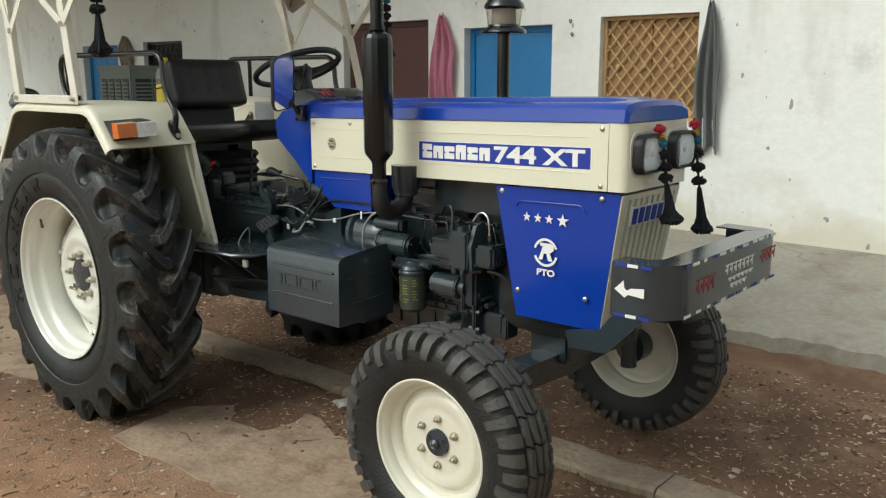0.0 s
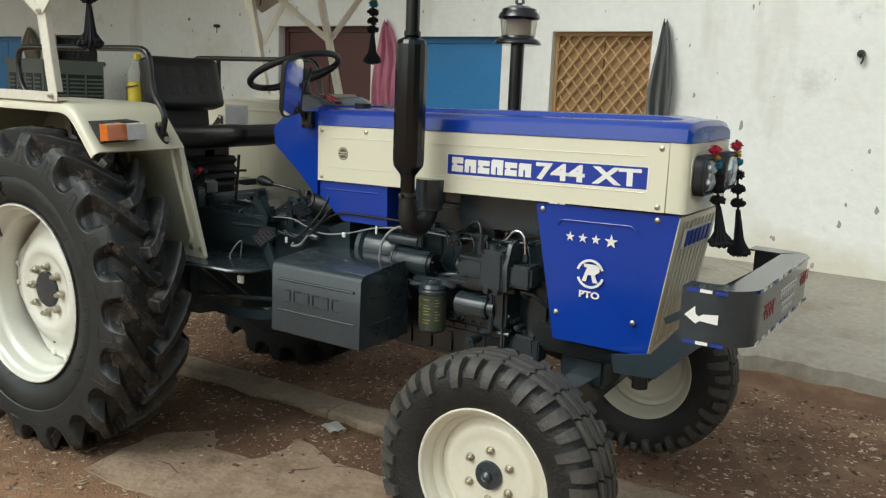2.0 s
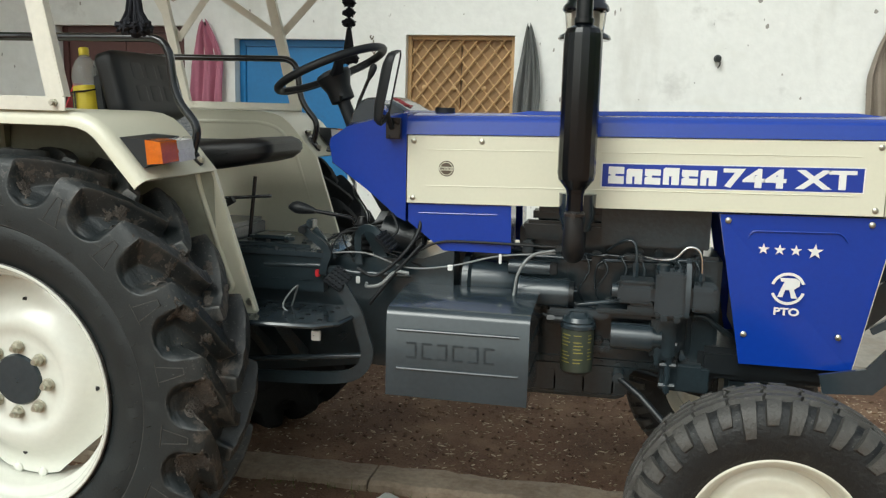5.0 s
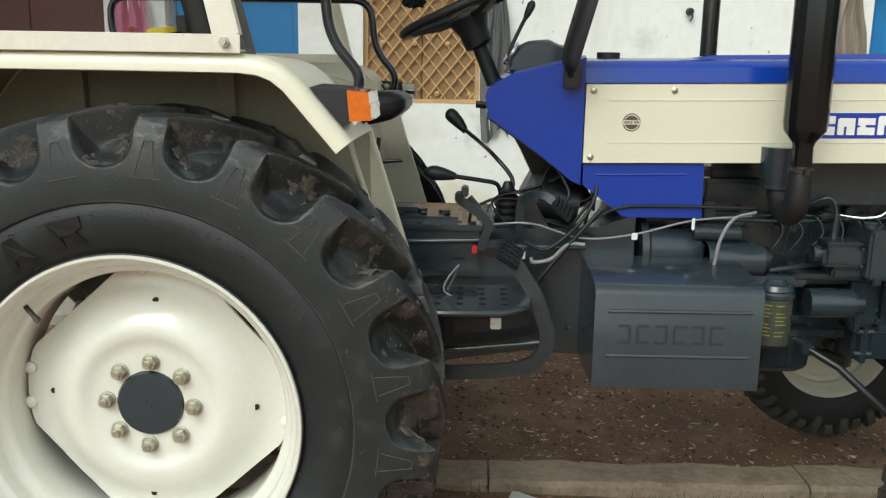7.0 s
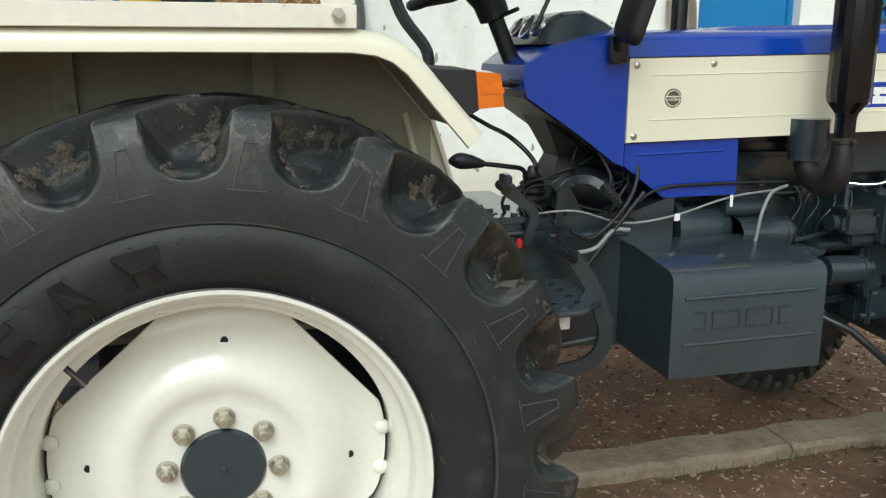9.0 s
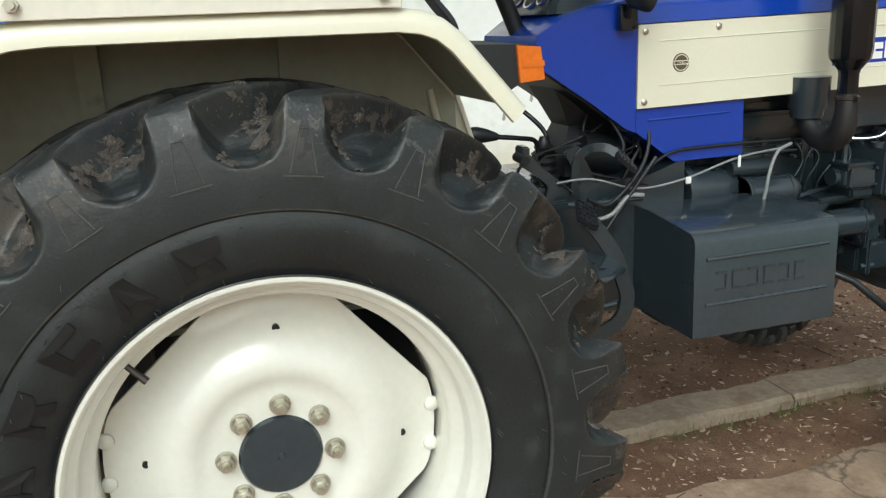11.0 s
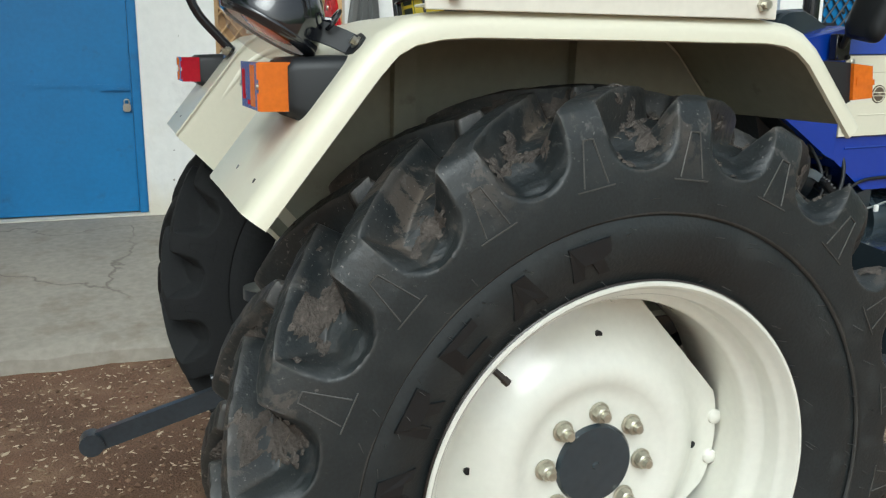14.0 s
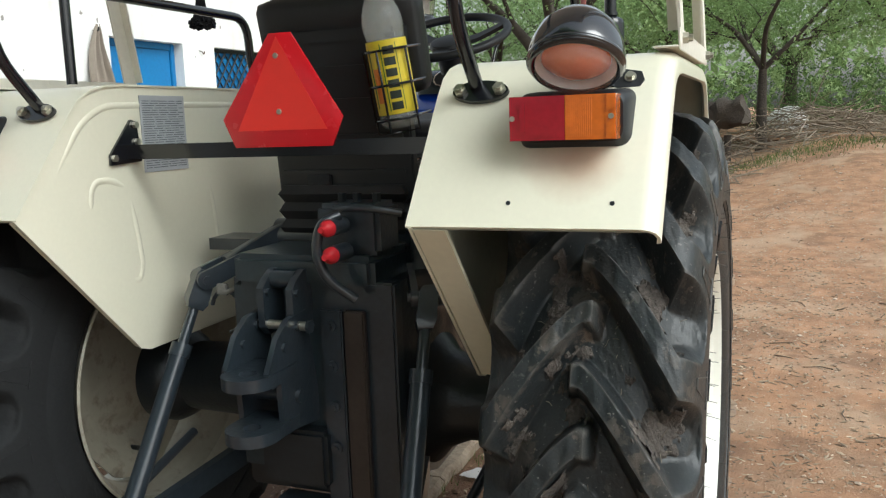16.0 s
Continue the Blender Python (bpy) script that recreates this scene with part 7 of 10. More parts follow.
    for lo, hi in (((1.245, -0.255, 0.972), (1.262, -0.248, 0.992)), ((0.832, -0.442, 0.745), (0.862, -0.428, 0.778)), ((1.417, -0.255, 1.005), (1.426, -0.249, 1.04)), ((0.922, -0.250, 0.905), (0.936, -0.243, 0.930))):
        boxpart("cable_tag", lo, hi, WHITE_DECAL, tr, 0.002)
    boxpart("cable_plug", (0.777, -0.262, 0.920), (0.793, -0.248, 0.946), RED_PLASTIC, tr, 0.003)


RED_PLASTIC = mat("red_plastic", (0.55, 0.02, 0.03), 0.35, vary=0.08, scale=10, bump=0.02)
CABLE_BLACK = mat("black_cable", (0.006, 0.007, 0.008), 0.55, vary=0.15, scale=20, bump=0.05)
CABLE_GREY = mat("grey_conduit", (0.24, 0.25, 0.25), 0.5, vary=0.15, scale=20, bump=0.1)
build_transmission()


def build_toolbox():
    bm = bmesh.new()
    x0, x1, y0, y1, z0, z1 = 1.108, 1.556, -0.515, -0.205, 0.612, 0.915
    prof = [(y0, z0), (y0 + 0.004, z1 - 0.045), (y0 + 0.012, z1 - 0.030), (y0 + 0.03, z1 - 0.020), (y1 - 0.08, z1), (y1, z1), (y1, z0)]
    add_prism(bm, [(y, z) for y, z in prof], "x", x0, x1)
    bevel(bm, 0.008, 3, 40)
    box = part("battery_box", bm, GREY, TRACTOR, "grey sheet-metal battery box with pressed ribs and lettering")
    for z in (0.702, 0.826):
        bm = bmesh.new()
        add_tube(bm, [(x0 + 0.035, y0 + 0.002, z), (x1 - 0.03, y0 + 0.002, z + 0.003)], 0.0055, 8)
        part("pressed_rib", bm, GREY, box)
    for k in range(6):
        bm = bmesh.new()
        xx = 1.172 + k * 0.049
        for lo, hi in (((0.0, 0.736), (0.036, 0.744)), ((0.0, 0.782), (0.036, 0.790)), ((0.0 if k % 2 else 0.028, 0.744), (0.008 if k % 2 else 0.036, 0.782))):
            add_box(bm, (xx + lo[0], y0 - 0.0012, lo[1]), (xx + hi[0], y0 + 0.006, hi[1]))
        bevel(bm, 0.0025, 2)
        part("pressed_letter", bm, GREY, box, "embossed plain letter shape")
    for z in (0.70, 0.80):
        bm = bmesh.new()
        add_tube(bm, [(x1 - 0.001, y0 + 0.05, z), (x1 - 0.001, y1 - 0.04, z + 0.005)], 0.005, 8)
        part("pressed_rib", bm, GREY, box)
    boxpart("box_bracket", (1.15, -0.32, 0.575), (1.50, -0.18, 0.62), CAST, box, 0.004)


build_toolbox()


EXHAUST_BLACK = mat("black_stove_enamel", (0.0035, 0.0046, 0.0062), 0.2, vary=0.15, scale=8, grain=90, bump=0.03, dist=0.002)


def build_exhaust():
    x, y = 1.664, -0.385
    bm = bmesh.new()
    add_lathe(bm, [(0.0, 1.765), (0.026, 1.765), (0.050, 1.752), (0.056, 1.738), (0.0575, 1.72), (0.0575, 1.325), (0.054, 1.305), (0.030, 1.275), (0.027, 1.262), (0.027, 1.20)], (x, y, 0), (0, 0, 1), 16)
    ex = part("exhaust", bm, EXHAUST_BLACK, TRACTOR, "upright matt black exhaust silencer", 18)
    bm = bmesh.new()
    add_lathe(bm, [(0.025, 1.755), (0.025, 2.16), (0.0225, 2.16), (0.0225, 1.76)], (x, y, 0), (0, 0, 1), 24)
    add_lathe(bm, [(0.025, 1.765), (0.030, 1.768), (0.030, 1.782), (0.025, 1.785)], (x, y, 0), (0, 0, 1), 24)
    part("stack_pipe", bm, EXHAUST_BLACK, ex)
    bm = bmesh.new()
    add_lathe(bm, [(0.028, 1.192), (0.032, 1.194), (0.032, 1.202), (0.029, 1.204)], (x, y, 0), (0, 0, 1), 24)
    add_box(bm, (x - 0.006, y - 0.048, 1.191), (x + 0.006, y - 0.028, 1.205))
    part("clamp", bm, OILY_RUST, ex, "oily brown pipe clamp")
    pts = smooth_path([(x, y, 1.21), (x, y, 1.15), (x, y + 0.012, 1.10), (x, y + 0.050, 1.072), (x, y + 0.100, 1.078), (x, y + 0.136, 1.105), (x, y + 0.150, 1.135)])
    bm = bmesh.new()
    add_tube(bm, pts, 0.034, 18, [0.027 + 0.007 * min(1, i / 10) for i in range(len(pts))])
    part("elbow", bm, MATTE_BLACK, ex, "oily cast exhaust elbow", 60)


build_exhaust()


def build_precleaner():
    x, y = 1.622, 0.47
    bm = bmesh.new()
    add_lathe(bm, [(0.030, 1.28), (0.030, 1.80), (0.0, 1.80)], (x, y, 0), (0, 0, 1), 24)
    pc = part("air_precleaner", bm, BLACK, TRACTOR, "black air intake stack with a clear pre-cleaner bowl")
    bm = bmesh.new()
    add_lathe(bm, [(0.028, 1.787), (0.098, 1.787), (0.104, 1.793), (0.098, 1.805), (0.075, 1.818), (0.072, 1.826), (0, 1.826)], (x, y, 0), (0, 0, 1), 36)
    part("bowl_base", bm, BLACK, pc)
    bm = bmesh.new()
    add_lathe(bm, [(0.073, 1.824), (0.082, 1.90), (0.080, 1.90), (0.071, 1.824)], (x, y, 0), (0, 0, 1), 36, close=True)
    part("bowl", bm, BOWL, pc, "clear dusty plastic bowl")
    bm = bmesh.new()
    add_lathe(bm, [(0.055, 1.826), (0.055, 1.895), (0, 1.895)], (x, y, 0), (0, 0, 1), 30)
    part("filter_core", bm, CORE, pc)
    bm = bmesh.new()
    add_lathe(bm, [(0.088, 1.898), (0.092, 1.904), (0.088, 1.918), (0.078, 1.928), (0.074, 1.940), (0.045, 1.952), (0, 1.955)], (x, y, 0), (0, 0, 1), 36)
    add_lathe(bm, [(0.012, 1.95), (0.012, 1.965), (0, 1.967)], (x, y, 0), (0, 0, 1), 12)
    add_box(bm, (x - 0.022, y - 0.003, 1.960), (x - 0.010, y + 0.003, 1.978))
    add_box(bm, (x + 0.010, y - 0.003, 1.960), (x + 0.022, y + 0.003, 1.978))
    part("bowl_cap", bm, BLACK, pc)
    tubepart("intake_hose", [(x, y, 1.30), (x + 0.02, y - 0.02, 1.22), (x + 0.05, y - 0.15, 1.18), (x + 0.05, y - 0.30, 1.18)], 0.034, DARK, pc, 14, smooth=True)


def glass_mat(name, color, rough=0.02, ior=1.3):
    m = bpy.data.materials.new(name)
    m.use_nodes = True
    b = m.node_tree.nodes["Principled BSDF"]
    b.inputs["Base Color"].default_value = (*color, 1)
    b.inputs["Roughness"].default_value = rough
    b.inputs["IOR"].default_value = ior
    b.inputs["Transmission Weight"].default_value = 1.0
    return m


BOWL = glass_mat("clear_bowl_plastic", (0.85, 0.83, 0.78), 0.12)
CORE = mat("pale_filter_core", (0.48, 0.46, 0.42), 0.6, vary=0.1)
build_precleaner()


def build_front_axle():
    bm = bmesh.new()
    for side in (-1, 1):
        add_loft(bm, [[(2.22, side * 0.0, 0.56), (2.32, side * 0.0, 0.56), (2.32, side * 0.0, 0.46), (2.22, side * 0.0, 0.46)], [(2.22, side * 0.30, 0.565), (2.32, side * 0.30, 0.565), (2.32, side * 0.30, 0.475), (2.22, side * 0.30, 0.475)], [(2.23, side * 0.56, 0.53), (2.31, side * 0.56, 0.53), (2.31, side * 0.56, 0.45), (2.23, side * 0.56, 0.45)]])
    bevel(bm, 0.006)
    ax = part("front_axle", bm, GREY, TRACTOR, "grey fabricated front axle beam")
    boxpart("axle_pivot", (2.18, -0.09, 0.52), (2.36, 0.09, 0.64), CAST, ax, 0.015)
    for side in (-1, 1):
        cylpart("kingpin", (2.27, side * 0.565, 0.33), (2.27, side * 0.555, 0.60), 0.036, GREY, ax)
        cylpart("spindle", (2.252, side * 0.56, 0.40), (2.252, side * 0.69, 0.40), 0.035, CAST, ax)
        cylpart("hub", (2.252, side * 0.60, 0.40), (2.252, side * 0.69, 0.40), 0.07, CAST, ax)
        tubepart("steering_arm", [(2.27, side * 0.555, 0.59), (2.16, side * 0.54, 0.60), (2.08, side * 0.53, 0.60)], 0.016, GREY, ax, smooth=True)
        if side > 0:
            cylpart("radius_rod", (2.20, 0.42, 0.40), (1.62, 0.14, 0.62), 0.018, DARK, ax)
        for k in range(3):
            cylpart("axle_bolt", (2.32, side * (0.30 + k * 0.09), 0.512), (2.332, side * (0.30 + k * 0.09), 0.511), 0.012, CAST, ax, seg=6, w=0.001)


build_front_axle()


def build_bumper():
    path = round_path([(2.722, -0.44, 0), (2.835, -0.44, 0), (2.925, -0.36, 0), (2.925, 0.44, 0), (2.72, 0.455, 0)], 0.08, 6)
    bm = bmesh.new()
    secs = []
    for i, p in enumerate(path):
        d = (path[min(i + 1, len(path) - 1)] - path[max(i - 1, 0)]).normalized()
        inw = V(-d.y, d.x, 0)
        k = 0.09
        def q(off, z):
            v = p + inw * off
            return (v.x, v.y, z)
        secs.append([q(0, 0.868), q(0, 1.040), q(k, 1.040), q(k, 1.034), q(0.007, 1.033), q(0.007, 0.875), q(k, 0.874), q(k, 0.868)])
    add_loft(bm, secs)
    bevel(bm, 0.0025, 1, 60)
    bp = part("bumper", bm, GREY, TRACTOR, "grey steel front bumper with tape strips and painted writing", 50)
    for side in (-1, 1):
        bm = bmesh.new()
        add_prism(bm, [(2.44, 0.715), (2.455, 0.655), (2.60, 0.665), (2.80, 0.87), (2.86, 0.90), (2.86, 1.01), (2.70, 0.90), (2.575, 0.745)], "y", side * 0.23, side * 0.245)
        bevel(bm, 0.003)
        part("bumper_bracket", bm, GREY, bp)
        bm = bmesh.new()
        add_prism(bm, [(2.59, 0.86), (2.60, 0.84), (2.86, 0.99), (2.86, 1.03), (2.83, 1.03)], "y", side * 0.165, side * 0.18)
        part("bumper_brace", bm, GREY, bp)
    # white arrow on the side
    bm = bmesh.new()
    y = -0.4412
    poly = [(2.735, 0.955), (2.765, 0.985), (2.768, 0.962), (2.778, 0.955), (2.790, 0.963), (2.835, 0.968), (2.835, 0.938), (2.782, 0.942), (2.770, 0.932)]
    add_prism(bm, poly, "y", y, y + 0.0008)
    part("arrow", bm, WHITE_DECAL, bp, "white arrow sticker")
    # reflective tape strips along the edges
    rng = random.Random(3)
    for z0 in (1.0285, 0.8695):
        yy = -0.35
        while yy < 0.42:
            w = rng.uniform(0.02, 0.05)
            bm = bmesh.new()
            add_box(bm, (2.9252, yy, z0), (2.9264, yy + w, z0 + 0.010))
            part("tape", bm, rng.choice((WHITE_DECAL, WHITE_DECAL, BLUE_DECAL)), bp)
            yy += w + rng.uniform(0.01, 0.05)
        for xx, m in ((2.735, BLUE_DECAL), (2.775, WHITE_DECAL), (2.82, BLUE_DECAL)):
            bm = bmesh.new()
            add_box(bm, (xx, -0.4414, z0), (xx + 0.036, -0.4402, z0 + 0.010))
            part("tape", bm, m, bp)
    # unreadable painted writing as plain bars
    for y0, n, m, zz, hh in ((-0.27, 4, RED_DECAL, 0.93, 0.05), (0.27, 4, RED_DECAL, 0.945, 0.045), (-0.05, 7, WHITE_DECAL, 0.955, 0.034), (-0.02, 6, WHITE_DECAL, 0.927, 0.014), (0.0, 4, WHITE_DECAL, 0.902, 0.016)):
        for k in range(n):
            bm = bmesh.new()
            w = 0.026 if m is not RED_DECAL else 0.028
            a = y0 + k * 0.036
            add_box(bm, (2.9252, a, zz + hh - 0.006), (2.9262, a + w + 0.006, zz + hh))
            add_box(bm, (2.9252, a + w * 0.55, zz), (2.9262, a + w * 0.85, zz + hh - 0.006))
            add_box(bm, (2.9252, a, zz + hh * 0.3), (2.9262, a + w * 0.45, zz + hh * 0.62))
            part("writing_bar", bm, m, bp)


build_bumper()


def build_mirror():
    c = V(1.066, -0.352, 1.568)
    bm = bmesh.new()
    # rear-facing mirror with a rounded shell
    nr = V(0.967, 0.083, -0.224).normalized()
    up = V(0.236, -0.169, 0.957)
    up = (up - nr * up.dot(nr)).normalized()
    rt = up.cross(nr).normalized()
    def rect(w, h, off, r=0.03):
        pts = []
        for sx, sz, a0 in ((1, 1, 0), (-1, 1, 90), (-1, -1, 180), (1, -1, 270)):
            for i in range(5):
                a = radians(a0 + 22.5 * i)
                pts.append(c + rt * (sx * (w - r) + r * math.cos(a)) + up * (sz * (h - r) + r * math.sin(a)) + nr * off)
        return pts
    add_loft(bm, [rect(0.036, 0.086, -0.035), rect(0.052, 0.110, -0.026), rect(0.061, 0.118, -0.01), rect(0.061, 0.118, 0.0), rect(0.057, 0.114, 0.002), rect(0.056, 0.113, -0.004)])
    mir = part("mirror", bm, PLASTIC, TRACTOR, "black rear-view mirror on the cowl", 40)
    bm = bmesh.new()
    add_loft(bm, [rect(0.0555, 0.1125, -0.003), rect(0.0555, 0.1125, -0.001)])
    part("mirror_glass", bm, MIRROR, mir, "mirror glass")
    tubepart("mirror_arm", [c + up * 0.02 - nr * 0.03, (1.035, -0.300, 1.50), (1.045, -0.262, 1.44)], 0.009, PLASTIC, mir)
    bm = bmesh.new()
    add_box(bm, (1.025, -0.262, 1.405), (1.075, -0.236, 1.475))
    for x in (1.033, 1.067):
        for z in (1.413, 1.465):
            add_cyl(bm, (x, -0.262, z), (x, -0.268, z), 0.006, seg=6)
    bevel(bm, 0.002, 1)
    part("mirror_bracket", bm, BLACK, mir)


MIRROR = mat("mirror_silver", (0.85, 0.86, 0.87), 0.03, metal=1.0, vary=0.02, bump=0)
build_mirror()


def build_rails():
    for side in (-1, 1):
        y = side * 0.513
        pts = [(0.462, y, 1.350), (0.484, y, 1.43), (0.402, y, 1.525), (0.385, y, 1.705), (-0.60, y, 1.705), (-0.595, y, 1.545), (-0.475, y, 1.415)]
        rail = tubepart("grab_rail", pts, 0.0135, BLACK, TRACTOR, 12, "black tubular grab rail on the fender", bend=0.07)
        rail.location.y += LEFT_OUT if side > 0 else 0.0
        if side > 0:
            tubepart("rail_post", [(-0.375, y, 1.70), (-0.375, y, 1.478)], 0.0125, BLACK, rail, 10)
        for sx in (-1, 1):
            d = V(0.60, 0, -0.80) if sx < 0 else V(0.57, 0, 0.82)
            nr = V(0.8, 0, 0.6) if sx < 0 else V(-0.82, 0, 0.57)
            c = V(0.456, y, 1.352) if sx < 0 else V(-0.480, y + side * 0.008, 1.409)
            bm = bmesh.new()
            u2 = V(0, 1, 0)
            ring_pts = []
            for i in range(24):
                a = 2 * math.pi * i / 24
                wide, tall = (0.024, 0.055) if sx < 0 else (0.055, 0.024)
                ring_pts.append(u2 * (wide * math.cos(a)) + d * (tall * math.sin(a)))
            add_loft(bm, [[c + q for q in ring_pts], [c + q * 0.98 + nr * 0.008 for q in ring_pts]])
            pl = part("rail_foot", bm, BLACK, rail)
            for k in (-1, 1):
                bm = bmesh.new()
                p = c + (d if sx < 0 else u2) * k * 0.038 + nr * 0.008
                add_cyl(bm, p, p + nr * 0.010, 0.0125, seg=6)
                add_cyl(bm, p + nr * 0.010, p + nr * 0.016, 0.007, seg=8)
                part("bolt", bm, STEEL, pl)


build_rails()


SKIRT = [(-0.66, 2.27), (-0.60, 2.235), (-0.53, 2.16), (-0.46, 2.02), (-0.43, 1.99), (-0.30, 2.04), (-0.09, 2.104), (0.05, 2.108), (0.18, 2.103), (0.36, 2.088), (0.47, 2.14), (0.62, 2.22), (0.80, 2.26), (0.95, 2.27)]


def skirt_edge(x):
    return float(np.interp(x, [p[0] for p in SKIRT], [p[1] for p in SKIRT]))


def build_canopy():
    """Tan cloth stretched over the frame, hanging down in a curved skirt on the house side."""
    bm = bmesh.new()
    nx, ny = 40, 26
    grid = []
    for i in range(nx + 1):
        x = -0.66 + 1.61 * i / nx
        line = []
        for j in range(ny + 1):
            if j < 8:
                f = 1 - j / 8
                z = 2.29 + (skirt_edge(x) - 2.29) * f
                y = 0.915 + 0.02 * f + 0.010 * math.sin(x * 17 + f * 2) * f
            elif j <= 22:
                v = 1 - 2 * (j - 8) / 14
                y = 0.915 * v if v > 0 else 0.86 * v
                z = 2.29 + 0.07 * (1 - v * v) + 0.008 * noise.noise(V(x * 4, y * 4, 0))
            else:
                f = (j - 22) / 4
                y, z = -0.86 - 0.01 * f, 2.29 - 0.06 * f
            line.append(bm.verts.new((x, y, z)))
        grid.append(line)
    for a, b in zip(grid, grid[1:]):
        bridge(bm, a, b, False)
    bmesh.ops.solidify(bm, geom=bm.faces[:], thickness=0.0015)
    can = part("canopy", bm, TARP, TRACTOR, "faded tan cloth canopy on a steel frame", 60)
    # printed marks as plain bars
    rng = random.Random(4)
    for i in range(16):
        for k in range(3):
            x, z = -0.50 + i * 0.072 + 0.02 * (k % 2), 2.04 + k * 0.085 + rng.uniform(-0.01, 0.01)
            if z < skirt_edge(x) + 0.03 or z > 2.25:
                continue
            f = 1 - (z - skirt_edge(x)) / max(2.29 - skirt_edge(x), 0.01)
            y = 0.915 + 0.02 * f + 0.010 * math.sin(x * 17 + f * 2) * f - 0.004
            bm = bmesh.new()
            add_box(bm, (x, y, z), (x + 0.010, y + 0.0012, z + 0.045), Matrix.Rotation(radians(20), 4, 'Y'))
            part("print_bar", bm, TARP_PRINT, can)
    for side in (-1, 1):
        yb = side * 0.866 + (LEFT_OUT if side > 0 else 0.0)
        bm = bmesh.new()
        add_box(bm, (-0.380, min(yb, yb + side * 0.004), 1.474), (0.268, max(yb, yb + side * 0.004), 1.514))
        add_box(bm, (-0.380, min(side * 0.82, yb), 1.479), (0.268, max(side * 0.82, yb), 1.483))
        bevel(bm, 0.0015, 1)
        part("base_plate", bm, FRAME_PAINT, can, "chipped cream angle-iron base")
        top_in = side * 0.835 + (LEFT_OUT if side > 0 else 0.0)
        for x0, x1 in ((-0.335, -0.475), (0.24, 0.075)):
            bm = bmesh.new()
            flat_bar(bm, (x0, yb + side * 0.001, 1.49), (x1 + (x1 - x0) * 0.12, top_in, 2.28), 0.026, 0.003, (0, side, 0))
            flat_bar(bm, (x0 + 0.023, yb - side * 0.012, 1.515), (x1 + 0.023 + (x1 - x0) * 0.12, top_in - side * 0.012, 2.28), 0.014, 0.003, (1, 0, 0.2))
            part("post", bm, FRAME_PAINT, can)
        for a, b in (((-0.37, 1.81), (0.0, 2.27)), ((0.155, 1.83), (-0.51, 2.25)), ((0.165, 1.83), (0.60, 2.27)), ((-0.37, 1.82), (-0.63, 2.27))):
            bm = bmesh.new()
            k = lambda z: side * (0.866 - (z - 1.49) / 0.79 * 0.031) + side * 0.006 + (LEFT_OUT if side > 0 else 0.0)
            flat_bar(bm, (a[0], k(a[1]), a[1]), (b[0], k(b[1]), b[1]), 0.017, 0.0025, (0, side, 0))
            br = part("brace", bm, FRAME_PAINT, can)
            bm = bmesh.new()
            add_cyl(bm, (a[0], k(a[1]) - side * 0.002, a[1]), (a[0], k(a[1]) + side * 0.010, a[1]), 0.010, seg=6)
            part("bolt", bm, STEEL, br)
        for x in (-0.337, 0.235):
            bm = bmesh.new()
            add_cyl(bm, (x, yb + side * 0.003, 1.497), (x, yb + side * 0.014, 1.497), 0.0115, seg=6)
            add_cyl(bm, (x, yb + side * 0.014, 1.497), (x, yb + side * 0.022, 1.497), 0.007, seg=8)
            part("bolt", bm, STEEL, can)
        bm = bmesh.new()
        ye = 0.905 if side > 0 else -0.85
        flat_bar(bm, (-0.64, ye, 2.275), (0.93, ye, 2.275), 0.02, 0.003, (0, side, 0))
        part("roof_rail", bm, FRAME_PAINT, can)


TARP_PRINT = mat("brown_cloth_print", (0.10, 0.075, 0.055), 0.8, vary=0.1, bump=0)
TARP = mat("tan_tarpaulin", (0.46, 0.395, 0.32), 0.8, vary=0.12, scale=3, grain=40, bump=0.15, dirt=(0.16, 0.12, 0.08), dirt_amount=0.2)
def light_through(m, amount):
    """Thin cloth that lets part of the daylight through."""
    n, l = m.node_tree.nodes, m.node_tree.links
    b = n["Principled BSDF"]
    tr, mx = n.new("ShaderNodeBsdfTranslucent"), n.new("ShaderNodeMixShader")
    l.new(b.inputs["Base Color"].links[0].from_socket, tr.inputs["Color"])
    mx.inputs[0].default_value = amount
    l.new(b.outputs[0], mx.inputs[1])
    l.new(tr.outputs[0], mx.inputs[2])
    l.new(mx.outputs[0], n["Material Output"].inputs["Surface"])


light_through(TARP, 0.45)
build_canopy()




